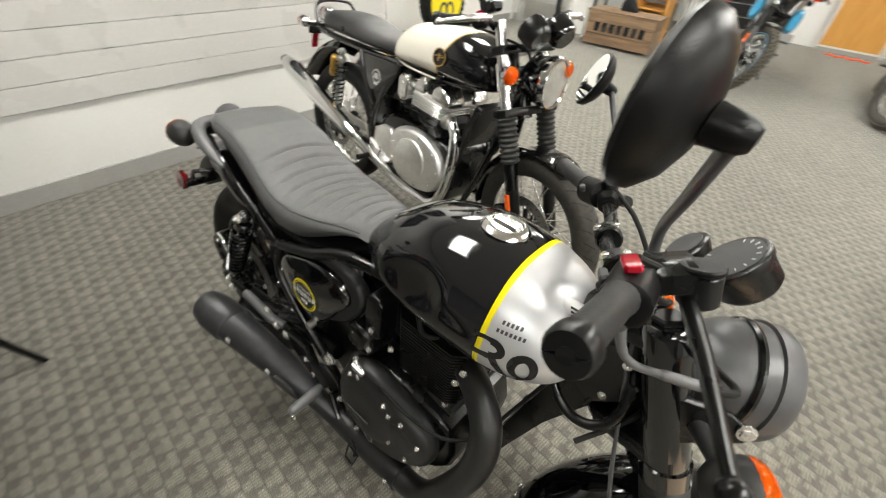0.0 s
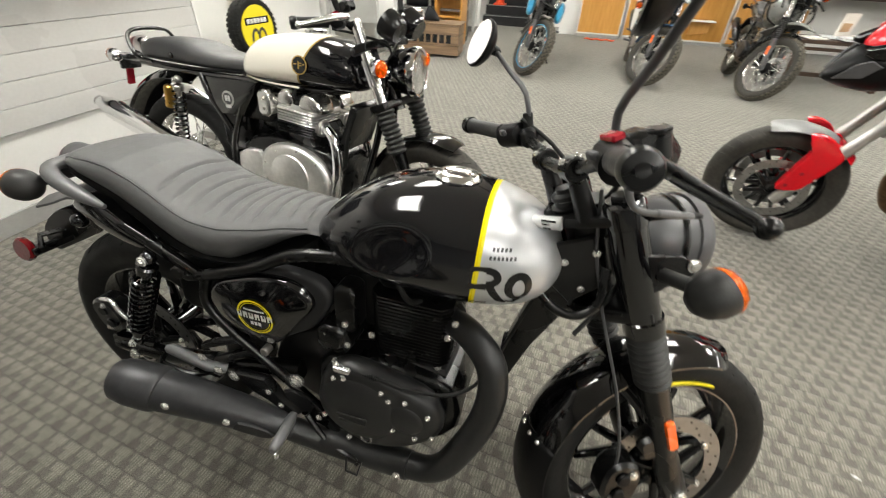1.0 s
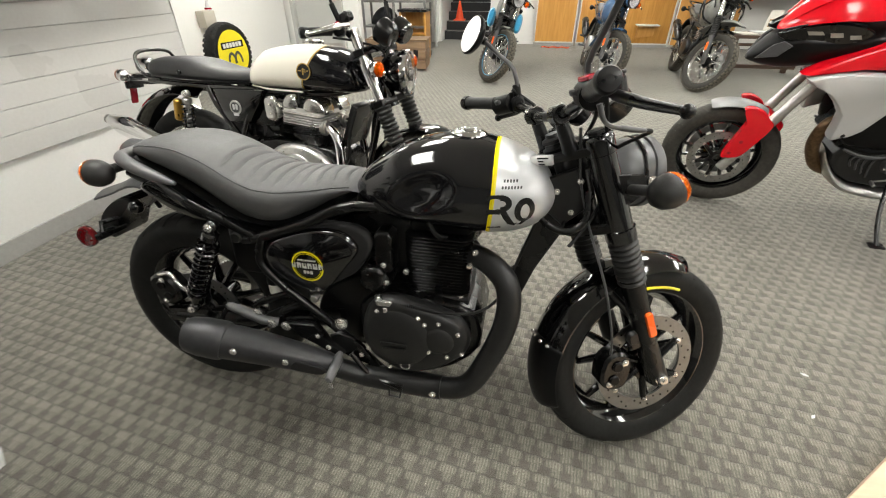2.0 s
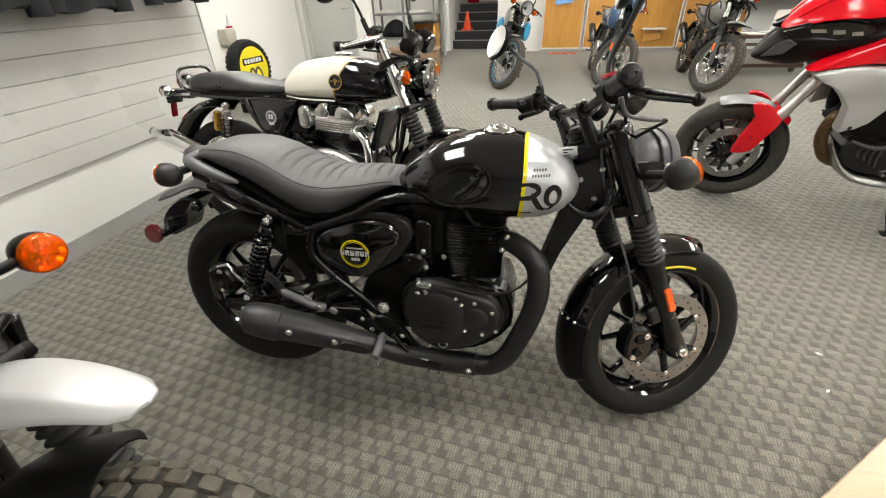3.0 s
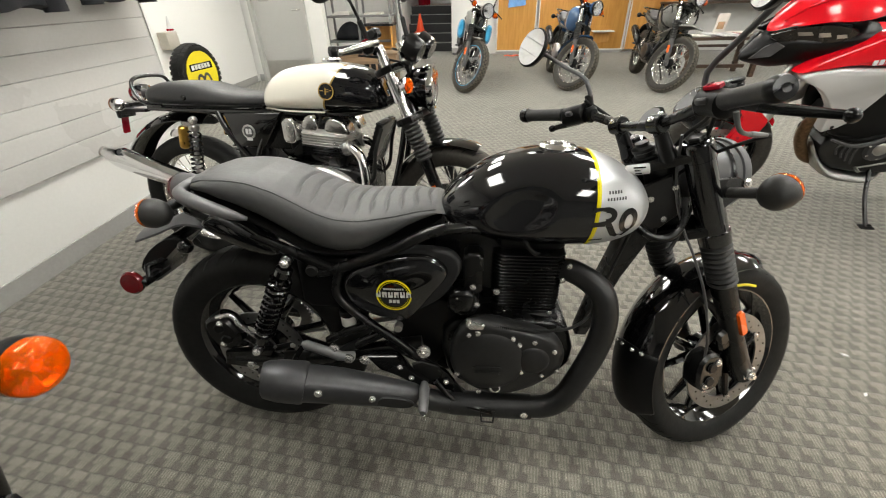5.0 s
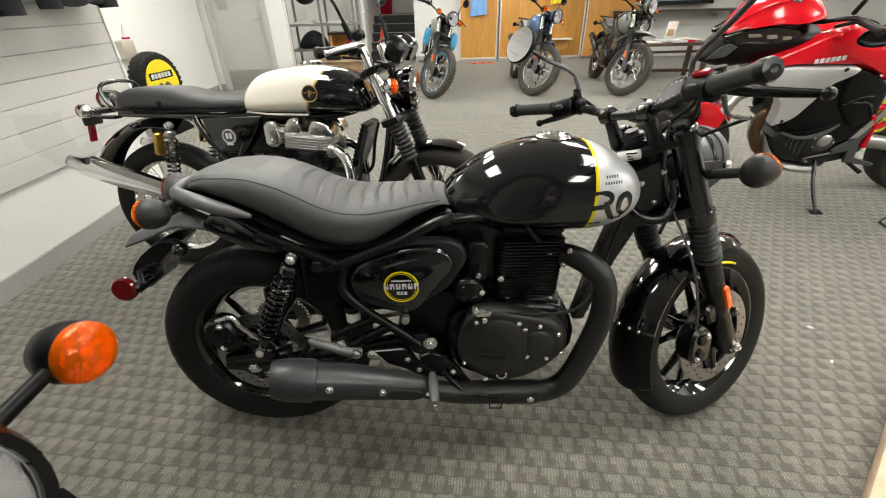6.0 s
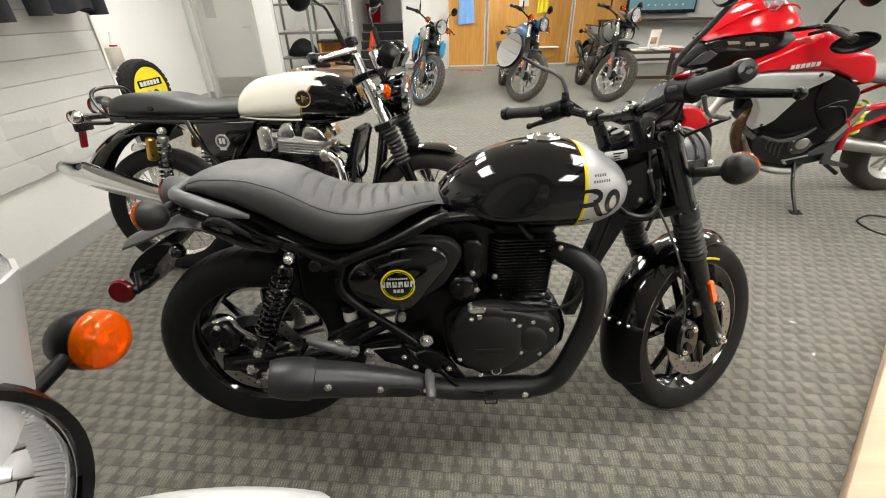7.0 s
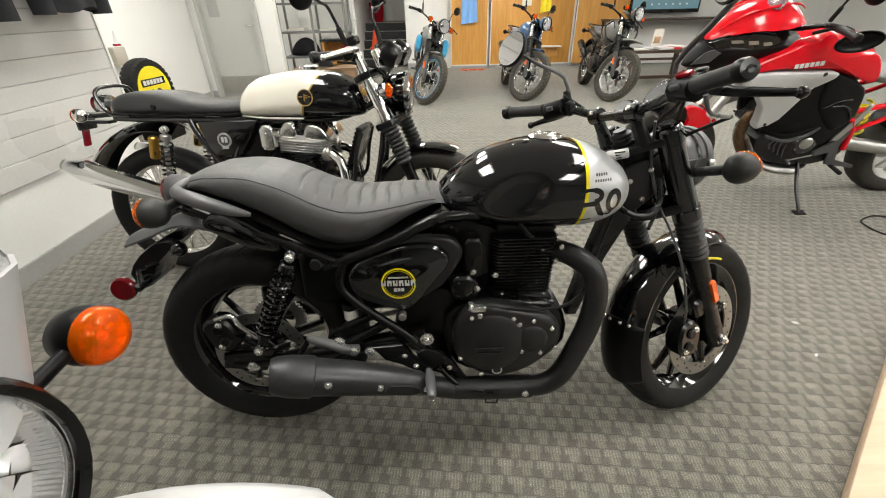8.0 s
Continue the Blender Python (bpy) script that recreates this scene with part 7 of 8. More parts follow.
# ---- the red touring bike ----
def tourer():
    bike = thing("motorcycle", "red and silver adventure tourer with black beak, on its side stand", "motorcycle", plan_pose(2.27, 1.79, 177, 11), "motorcycles on show")
    S = steer_frame(0.775, 0.31, 25, -12)
    fo = 0.055
    fw = cast_wheel(bike, "front_wheel", (fo, 0, -0.004), 0.222, 0.307, 0.118, S, gloss_black, 7, skin=worn_rubber)
    brake_disc(fw, (fo, 0, -0.004), 0.16, 0.07, S)
    brake_disc(fw, (fo, 0, -0.004), 0.16, -0.07, S)
    rw = cast_wheel(bike, "rear_wheel", (-0.79, 0, 0.325), 0.222, 0.325, 0.17, None, cast_alloy, 5, skin=worn_rubber)
    brake_disc(rw, (-0.79, 0, 0.325), 0.13, -0.09)
    caliper(bike, (fo - 0.1, 0.09, 0.05), S @ Matrix.Scale(-1, 4, (0, 1, 0)), cast_alloy, -60)
    # upper fairing in red, nose in black
    part("upper_fairing", section_loft([(0.37, 1.16, 1.115, 0.1, 0.3), (0.38, 1.17, 1.11, 0.12, 0.3), (0.42, 1.21, 1.1, 0.15, 0.25), (0.48, 1.24, 1.085, 0.168, 0.2), (0.55, 1.245, 1.075, 0.172, 0.2), (0.63, 1.225, 1.075, 0.16, 0.2), (0.7, 1.185, 1.065, 0.135, 0.2), (0.76, 1.13, 1.045, 0.1, 0.25), (0.8, 1.075, 1.03, 0.06, 0.3), (0.82, 1.04, 1.025, 0.02, 0.4)], 26, 1.7, 1.35), red_paint, bike, "red upper fairing", sharp=30)
    part("fairing_ridge", both(tube([(0.79, -0.05, 1.085, 0.003), (0.7, -0.085, 1.165, 0.005), (0.6, -0.11, 1.205, 0.006), (0.48, -0.12, 1.225, 0.005), (0.42, -0.11, 1.2, 0.003)], n=8, steps=4)), red_paint, bike)
    part("nose", section_loft([(0.37, 1.08, 0.94, 0.14, 0.6), (0.5, 1.075, 0.92, 0.17, 0.65), (0.62, 1.06, 0.88, 0.165, 0.7), (0.74, 1.045, 0.855, 0.13, 0.75), (0.82, 1.01, 0.86, 0.08, 0.7), (0.88, 0.94, 0.875, 0.045, 0.6), (0.905, 0.905, 0.885, 0.015, 0.5)], 24, 2.4, 1.7), black_plastic, bike, "dark plastic beak")
    for s in (-1, 1):
        turned = Matrix.Translation((0.66, s * 0.135, 0)) @ pose(0, 0, 0, 0, 0, -s * 20) @ Matrix.Translation((-0.66, 0, 0))
        lamp = part("headlamp", plate([(0.849, 1.03), (0.752, 1.066), (0.641, 1.09), (0.548, 1.085), (0.506, 1.066), (0.535, 1.035), (0.6, 1.012), (0.724, 1.01), (0.82, 1.005)], -0.014, 0.014, 0.008, steps=2), satin_black, bike, "dark slanted headlamp", turned)
        for cx, w, h in ((0.565, 0.024, 0.012), (0.632, 0.028, 0.014), (0.71, 0.036, 0.011)):
            part("lamp_element", plate([(cx - w, 1.045 - h * 0.3), (cx - w * 0.6, 1.045 + h), (cx + w, 1.043 + h * 0.7), (cx + w * 0.7, 1.04 - h * 0.5)], -0.017, 0.017, 0.004), cast_alloy, lamp, "bright lamp element", turned)
        part("lamp_brow", tube([(0.84, 0, 1.04, 0.004), (0.752, 0, 1.073, 0.005), (0.641, 0, 1.098, 0.005), (0.548, 0, 1.092, 0.004)], n=8, steps=4), black_plastic, lamp, m=turned)
        part("nose_wing", geo_move(plate([(0.89, 0.905), (0.84, 0.975), (0.8, 1.0), (0.76, 0.985), (0.8, 0.93)], -0.006, 0.006, 0.004), Matrix.Translation((0, s * 0.075, 0)) @ Matrix.Translation((0.85, 0, 0)) @ pose(0, 0, 0, 0, 0, -s * 28) @ Matrix.Translation((-0.85, 0, 0))), grey_plastic, bike, "dark grey nose wing")
        # side fairing: red over silver
        sf = part("side_fairing", plate([(0.7, 0.877), (0.585, 0.954), (0.476, 1.007), (0.383, 1.055), (0.332, 1.068), (0.3, 1.1), (0.255, 1.1), (0.204, 1.062), (0.05, 0.998), (-0.06, 0.977), (-0.132, 0.86), (-0.09, 0.828), (0.079, 0.9), (0.147, 0.911), (0.548, 0.912)], s * 0.11, s * 0.205, 0.045, steps=4, dome=0.012), red_paint, bike, "glossy red side fairing")
        part("word_bar", geo_join(*(geo_move(box((0, 0, 0), (0.02, 0.003, 0.024), 0.001), pose(0.392 - i * 0.026, s * 0.222, 0.938 + i * 0.0032, 0, 7, 0)) for i in range(6))), decal_white, sf, "white printed word bars")
        lo = part("lower_fairing", plate([(0.68, 0.868), (0.55, 0.902), (0.411, 0.906), (0.155, 0.904), (0.133, 0.875), (0.204, 0.834), (0.246, 0.796), (0.334, 0.625), (0.412, 0.579), (0.449, 0.577), (0.461, 0.699), (0.56, 0.8), (0.619, 0.83)], s * 0.15, s * 0.225, 0.025, steps=2), pale_silver, bike, "silver lower side panel")
        part("fixing", rod((0.215, s * 0.225, 0.895), (0.215, s * 0.229, 0.895), 0.012, 14, 0.002), satin_black, lo)
        part("fixing", rod((0.405, s * 0.225, 0.605), (0.405, s * 0.229, 0.605), 0.01, 14, 0.002), satin_black, lo)
        part("side_duct", plate([(0.36, 0.785), (0.14, 0.885), (0.0, 0.86), (-0.1, 0.79), (-0.15, 0.7), (-0.17, 0.61), (-0.15, 0.5), (-0.05, 0.43), (0.1, 0.47), (0.231, 0.51), (0.36, 0.55)], s * 0.1, s * 0.175, 0.045, steps=4, dome=0.012), black_plastic, bike, "black plastic side duct")
        part("duct_cover", plate([(0.14, 0.865), (0.075, 0.882), (-0.089, 0.8), (-0.127, 0.693), (-0.126, 0.606), (-0.042, 0.54), (0.062, 0.627), (0.129, 0.714)], s * 0.15, s * 0.2, 0.035, steps=3, dome=0.01), black_plastic, bike)
        part("mirror", geo_join(tube([(0.38, s * 0.2, 1.1), (0.34, s * 0.3, 1.15), (0.3, s * 0.34, 1.14)], 0.01, 8, steps=3)), black_plastic, bike)
        indicator(bike, (-0.98, s * 0.06, 0.78), (-1.0, s * 0.15, 0.78), 0.03, face=(-1, 0, 0))
        part("frame", geo_join(tube([(0.45, s * 0.06, 0.8), (0.1, s * 0.16, 0.66), (-0.15, s * 0.17, 0.6), (-0.22, s * 0.16, 0.4)], 0.017, 10, steps=3), tube([(-0.1, s * 0.16, 0.64), (-0.5, s * 0.16, 0.73), (-0.9, s * 0.12, 0.82)], 0.016, 10, steps=2), tube([(-0.15, s * 0.165, 0.5), (-0.55, s * 0.15, 0.7)], 0.014, 10)), red_paint, bike, "red tubular trellis frame")
        part("footrest_bracket", plate([(-0.205, 0.62), (-0.19, 0.64), (-0.165, 0.6), (-0.12, 0.46), (-0.03, 0.39), (-0.04, 0.36), (-0.13, 0.385), (-0.15, 0.3), (-0.34, 0.27), (-0.35, 0.285), (-0.2, 0.33), (-0.165, 0.44)], s * 0.165, s * 0.18, 0.005), grey_plastic, bike, "dark grey footrest bracket")
        part("footrest", tube([(-0.2, s * 0.16, 0.29, 0.012), (-0.2, s * 0.27, 0.285, 0.013)], n=8), rubber, bike)
        part("fork_guard", geo_move(plate([(0.17, 0.288), (0.14, 0.318), (0.08, 0.326), (0.04, 0.31), (-0.006, 0.29), (-0.01, 0.154), (-0.006, 0.09), (0.011, 0.062), (0.045, 0.036), (0.075, 0.038), (0.103, 0.192), (0.116, 0.246)], s * 0.085, s * 0.138, 0.014, steps=3), S), red_paint, bike, "red fork guard")
        for z in (0.07, 0.15):
            part("fixing", rod((fo, s * 0.136, z), (fo, s * 0.14, z), 0.009, 12), red_plastic, bike, m=S)
        part("fork_leg", geo_join(tube([(fo - 0.04, s * 0.105, -0.03, 0.028), (fo - 0.04, s * 0.105, 0.35, 0.027), (fo - 0.04, s * 0.105, 0.36, 0.024), (fo - 0.04, s * 0.105, 0.75, 0.024)], n=16)), cast_alloy, bike, "grey fork leg", S)
    part("screen", loft([[(0.62 - 0.16 * t - 0.06 * q * q, q * (0.13 - 0.02 * t), 1.2 + 0.26 * t - d) for d, qs in ((0, (-1, -0.5, 0, 0.5, 1)), (0.004, (1, 0.5, 0, -0.5, -1))) for q in qs] for t in (0, 0.33, 0.66, 1)]), smoke, bike, "smoked clear screen")
    part("fuel_tank", section_loft([(-0.16, 0.9, 0.82, 0.07, 0.4), (-0.12, 0.98, 0.8, 0.13, 0.4), (0.0, 1.06, 0.8, 0.17, 0.4), (0.15, 1.08, 0.85, 0.18, 0.4), (0.3, 1.06, 0.9, 0.16, 0.4), (0.38, 1.0, 0.92, 0.1, 0.4)], 24, 2.6, 2.2), red_paint, bike, "red fuel tank")
    part("seat", section_loft([(-0.95, 0.9, 0.85, 0.08, 0.5), (-0.85, 0.92, 0.84, 0.14, 0.5), (-0.55, 0.92, 0.82, 0.15, 0.5), (-0.45, 0.87, 0.79, 0.15, 0.5), (-0.25, 0.85, 0.79, 0.13, 0.5), (-0.12, 0.88, 0.82, 0.1, 0.5)], 20, 3.4, 2.6), vinyl, bike, "black seat")
    part("tail_piece", section_loft([(-1.02, 0.86, 0.82, 0.05, 0.5), (-0.8, 0.86, 0.76, 0.12, 0.5), (-0.5, 0.82, 0.7, 0.14, 0.5)], 18), red_paint, bike, "red tail panel")
    part("rear_hugger", mudguard((-0.79, 0, 0.325), 0.37, 0.1, 30, 150, 0.35), black_plastic, bike)
    part("plate_bracket", tube([(-0.95, 0, 0.78), (-1.1, 0, 0.68), (-1.16, 0, 0.55)], 0.025, 8), black_plastic, bike)
    eng = part("engine", geo_join(plate([(0.3, 0.5), (0.32, 0.4), (0.2, 0.3), (-0.1, 0.28), (-0.25, 0.36), (-0.2, 0.55), (0.1, 0.6)], -0.15, 0.15, 0.03, steps=2)), matte_black, bike, "dark twin engine")
    for s in (-1, 1):
        part("crankcase_cover", geo_move(lathe([(0, 0.03), (0.04, 0.028), (0.065, 0.018), (0.075, 0), (0, 0)], 28), pose(0.035, s * 0.15, 0.44) @ Matrix.Scale(s, 4, (0, 1, 0))), grey_plastic, eng, "dark grey alternator cover")
        cap = part("cover_cap", geo_move(lathe([(0, 0.036), (0.03, 0.035), (0.036, 0.031), (0.04, 0.026), (0, 0.026)], 28), pose(0.044, s * 0.15, 0.45) @ Matrix.Scale(s, 4, (0, 1, 0))), cast_alloy, eng, "round alloy cover")
        for i in range(6):
            a = radians(60 * i + 15)
            part("bolt", bolt((0.044 + 0.062 * math.cos(a), s * 0.168, 0.45 + 0.062 * math.sin(a)), (0, s, 0), 0.005, 0.006), zinc, cap)
        part("case_rib", geo_join(*(tube([(0.13 + 0.035 * i, s * 0.15, 0.34 + 0.02 * i), (0.15 + 0.035 * i, s * 0.156, 0.41 + 0.01 * i), (0.14 + 0.03 * i, s * 0.15, 0.47)], 0.006, 6, steps=3) for i in range(4))), grey_plastic, eng)
        part("duct_edge", tube([(0.34, s * 0.19, 0.515, 0.006), (0.22, s * 0.2, 0.482, 0.011), (0.11, s * 0.2, 0.51, 0.012), (0.035, s * 0.195, 0.565, 0.006)], n=8, steps=4), grey_plastic, bike, "grey lower duct edge")
        part("vent_louvre", geo_join(*(tube([(0.1 - 0.05 * i, s * 0.206, 0.69 + 0.012 * i), (0.03 - 0.045 * i, s * 0.212, 0.735 - 0.03 * i), (-0.04 - 0.03 * i, s * 0.206, 0.74 - 0.06 * i)], 0.005, 6, steps=3) for i in range(3))), satin_black, bike)
        part("gear_linkage", geo_join(rod((0.103, s * 0.172, 0.327), (-0.044, s * 0.172, 0.365), 0.005, 8), rod((0.103, s * 0.165, 0.327), (0.103, s * 0.21, 0.322), 0.008, 10, 0.002)), cast_alloy, bike)
        part("lower_rail", tube([(0.32, s * 0.12, 0.52), (0.2, s * 0.16, 0.5), (0.1, s * 0.175, 0.53), (0.03, s * 0.18, 0.56)], 0.018, 8, steps=3), black_plastic, bike)
    part("belly_pan", section_loft([(-0.12, 0.29, 0.25, 0.1, 0.5), (-0.05, 0.262, 0.19, 0.15, 0.5), (0.07, 0.272, 0.195, 0.165, 0.5), (0.2, 0.3, 0.23, 0.165, 0.5), (0.29, 0.37, 0.3, 0.15, 0.5), (0.35, 0.46, 0.4, 0.1, 0.5)], 18, 3.2, 2.2), cast_alloy, bike, "alloy bash plate")
    part("radiator", geo_move(box((0, 0, 0), (0.04, 0.28, 0.2), 0.01), pose(0.32, 0, 0.6, 0, -15, 0)), satin_black, bike)
    part("passenger_hanger", plate([(-0.09, 0.46), (-0.13, 0.47), (-0.2, 0.62), (-0.215, 0.7), (-0.195, 0.7), (-0.165, 0.63), (-0.1, 0.5)], 0.17, 0.185, 0.005), cast_alloy, bike)
    part("swingarm", geo_join(tube([(-0.22, 0.1, 0.42, 0.045), (-0.5, 0.11, 0.38, 0.04), (-0.82, 0.12, 0.32, 0.03)], n=12), tube([(-0.22, -0.1, 0.42, 0.045), (-0.5, -0.11, 0.38, 0.04), (-0.82, -0.12, 0.32, 0.03)], n=12)), cast_alloy, bike, "grey swingarm")
    part("shock_spring", coil((-0.28, 0.05, 0.66), (-0.34, 0.05, 0.45), 0.035, 0.008, 6), yellow_paint, bike, "yellow coil spring")
    part("muffler", tube([(-0.3, -0.17, 0.3, 0.05), (-0.4, -0.19, 0.36, 0.065), (-0.75, -0.2, 0.5, 0.065), (-0.8, -0.2, 0.52, 0.05)], n=16), cast_alloy, bike)
    part("header_pipe", tube([(0.3, 0.06, 0.62), (0.4, 0.07, 0.6), (0.42, 0.07, 0.5), (0.38, 0.06, 0.4), (0.3, 0.05, 0.32), (0.1, 0.0, 0.27)], 0.032, 12, steps=4), bronze, bike, "bronzed exhaust header")
    side_stand(bike, (0.0, 0.15, 0.3), (0.045, 0.42, 0.088), satin_black)
    part("front_mudguard", mudguard((fo, 0, -0.004), 0.326, 0.078, 41, 112, 0.22), guard_grey, bike, "grey front mudguard", S)
    part("mudguard_bridge", mudguard((fo, 0, -0.004), 0.335, 0.1, 92, 112, 0.25), red_paint, bike, "red bridge over the mudguard", S)
    part("yoke", plate([(0, -0.13), (0.08, -0.13), (0.08, 0.13), (0, 0.13)], 0.62, 0.66, 0.01, axis="z"), satin_black, bike, m=S)
    part("handlebar", tube([(-0.12, -0.42, 0.93), (-0.08, -0.25, 0.94), (-0.02, -0.1, 0.87), (-0.02, 0.1, 0.87), (-0.08, 0.25, 0.94), (-0.12, 0.42, 0.93)], 0.012, 10, steps=4), satin_black, bike, "", S)
    for s in (-1, 1):
        grip(bike, (-0.09, s * 0.3, 0.938), (-0.12, s * 0.42, 0.93), S)
        part("hand_guard", geo_move(section_loft([(-0.12, 0.06, -0.05, 0.01, 0.5), (0.0, 0.07, -0.06, 0.015, 0.5), (0.12, 0.05, -0.04, 0.01, 0.5)], 14), S @ pose(0.0, s * 0.36, 0.93, 0, 0, 90)), black_plastic, bike, "black hand guard") if s < 0 else part("hand_guard", geo_move(lathe([(0, 0.0), (0.06, 0.002), (0.085, 0.014), (0.09, 0.03), (0.086, 0.034), (0.078, 0.02), (0.055, 0.01), (0, 0.008)], 28, axis="x"), pose(0.22, 0.31, 1.09, 20, 0, 60) @ Matrix.Diagonal((1, 1.05, 0.55, 1))), black_plastic, bike, "black oval hand guard")
        bar_mirror(bike, (-0.06, s * 0.24, 0.95), (-0.02, s * 0.3, 1.06), (-0.04, s * 0.4, 1.1), 0.06, (-0.85, -s * 0.2, 0.5), S)
    return bike


tourer()

# ---- things about the room ----
def display_tyre():
    t = thing("tyre_display", "block tread tyre with round yellow show card, standing by the wall", "tyre", pose(-3.15, 3.75, 0, 0, 0, 84))
    tyre = part("tyre", geo_join(tyre_geo((0, 0, 0.5), 0.216, 0.31, 0.15), knobs((0, 0, 0.5), 0.306, 0.15, 34)), rubber, t, "black block tread tyre")
    card = part("show_card", rod((0, -0.07, 0.5), (0, -0.078, 0.5), 0.236, 40, 0.001), yellow_card, t, "round yellow card")
    part("word_bar", geo_join(*(box((-0.13 + i * 0.05, -0.08, 0.585), (0.04, 0.004, 0.045), 0.001) for i in range(6))), decal_white, card, "white printed word bars")
    part("print_band", plate([(-0.175, 0.55), (0.175, 0.55), (0.175, 0.62), (-0.175, 0.62)], -0.078, -0.0792, 0.0003), decal_black, card, "black printed band")
    part("printed_tyre_picture", geo_join(*(flush_shape(arc_pts(0.0 + dx, 0.39, 0.055, 0.11, 0, 180, 18), lambda x, z: 0.0785, 0.03) for dx in (-0.05, 0.05))), grey_plastic, card, "grey printed shape")
    part("stand", geo_join(box((0, 0, 0.1), (0.3, 0.3, 0.2), 0.01)), black_plastic, t, "black stand")


display_tyre()


def wall_shelf():
    b = thing("wall_shelf", "small grey wall shelf with a red and white ornament", "shelf", pose(-3.64, 4.2, 0.8))
    part("board", box((-0.02, 0, 0), (0.12, 0.2, 0.18), 0.006), shelf_beige, b)
    part("ornament", geo_join(tube([(0, 0.05, 0.1, 0.03), (0, 0.05, 0.16, 0.02), (0.01, 0.05, 0.25, 0.006)], n=10)), decal_white, b, "white ornament")
    part("ornament_base", rod((0, 0.05, 0.1), (0, 0.05, 0.12), 0.04, 12, 0.004), red_plastic, b)


wall_shelf()


def notice(x, y, z):
    n = thing("notice_card", "white printed card on the wall", "notice", pose(x, y, z))
    part("card", box((0, 0, 0), (0.006, 0.26, 0.18), 0.001), paper, n)
    part("text_bar", geo_join(*(box((0.004, 0, 0.05 - i * 0.03), (0.002, 0.2 - 0.04 * (i % 2), 0.008), 0.0004) for i in range(4))), grey_base, n)


notice(-3.71, 3.9, 1.42)


def jacket(y, z, w, group="jackets on the slat wall"):
    """A hanging jacket: body with folds, two sleeves, hanger hook."""
    j = thing("jacket", "black cloth jacket hanging on the slat wall", "jacket", pose(-2.13, y, z), group)
    rings = []
    for i in range(13):
        t = i / 12
        hw = w * (0.3 + 0.2 * t) if t < 0.85 else w * 0.5
        ring = []
        for k in range(28):
            a = 2 * math.pi * k / 28
            fold = 1 + 0.1 * math.sin(5 * a + 3 * t) * (0.4 + t)
            ring.append((0.075 * math.cos(a) * fold, hw * math.sin(a) * (1 + 0.04 * math.sin(7 * a)), 0.62 * (1 - t) + 0.015 * math.sin(3 * a)))
        rings.append(ring)
    part("body", loft(rings[::-1]), cloth_black, j)
    for s in (-1, 1):
        part("sleeve", tube([(0, s * w * 0.3, 0.58, 0.06), (0.02, s * w * 0.46, 0.4, 0.065), (0.03, s * w * 0.52, 0.15, 0.055), (0.035, s * w * 0.53, -0.02, 0.05)], n=14, steps=4), cloth_black, j)
    part("hanger", tube([(0, 0, 0.6), (0, 0, 0.68), (-0.03, 0, 0.72), (-0.1, 0, 0.72)], 0.004, 6, steps=3), zinc, j)


jacket(0.62, 1.215, 0.46)
jacket(1.02, 1.2, 0.44)
jacket(1.7, 1.225, 0.4)


def oak_partition():
    for x0, x1 in ((0.32, 1.145), (1.185, 3.0)):
        p = thing("room_divider", "orange oak veneer panel with pale edging, standing against the wall", "room divider", pose(0, 9.12, 0), "oak dividers")
        part("board", box(((x0 + x1) / 2, 0, 1.06), (x1 - x0, 0.03, 2.0), 0.003), oak, p)
        for x in (x0 + 0.012, x1 - 0.012):
            part("edging", box((x, -0.02, 1.06), (0.022, 0.016, 2.0), 0.003), paper, p)
        part("edging", box(((x0 + x1) / 2, -0.02, 0.068), (x1 - x0 - 0.05, 0.016, 0.022), 0.003), paper, p)
        part("plinth", box(((x0 + x1) / 2, -0.01, 0.026), (x1 - x0, 0.02, 0.05), 0.003), grey_base, p)
    s = thing("wall_shelf", "small oak shelf fixed to the panel", "shelf", pose(2.52, 8.98, 0.42), "")
    part("board", box((0, 0, 0), (0.42, 0.22, 0.022), 0.003), paper, s)
    part("bracket", plate([(-0.17, -0.01), (0.17, -0.01), (0.17, -0.2), (-0.17, -0.25)], 0.07, 0.124, 0.004), oak, s)
    p = thing("room_divider", "orange oak veneer panel with pale edging, standing against the wall", "room divider", pose(0, 9.12, 0), "oak dividers")
    part("board", box((3.6, 0, 1.06), (1.14, 0.03, 2.0), 0.003), oak, p)
    part("edging", box((3.045, -0.02, 1.06), (0.022, 0.016, 2.0), 0.003), paper, p)


oak_partition()


def towel(x, z, mat, label, w=0.3, h=0.6):
    rings = []
    for i in range(9):
        t = i / 8
        rings.append([(x + q * w / 2 * (0.8 + 0.2 * t), 9.06 - 0.012 * math.sin(8 * q + 2 * t) - d, z + h * (0.5 - t) + 0.02 * q * t) for d, qs in ((0, [k / 8 * 2 - 1 for k in range(9)]), (0.006, [1 - k / 8 * 2 for k in range(9)])) for q in qs])
    solid("towel" if mat is cloth_blue else "poster", loft(rings), mat, label, "cloth" if mat is cloth_blue else "poster")


towel(0.72, 1.2, cloth_blue, "light blue cloth hanging on the oak panel", 0.36, 0.6)
towel(2.35, 1.33, yellow_card, "yellow card pinned on the oak panel", 0.24, 0.5)
solid("poster", box((1.95, 9.09, 1.35), (0.2, 0.006, 0.3), 0.001), paper, "white paper pinned on the oak panel", "poster")


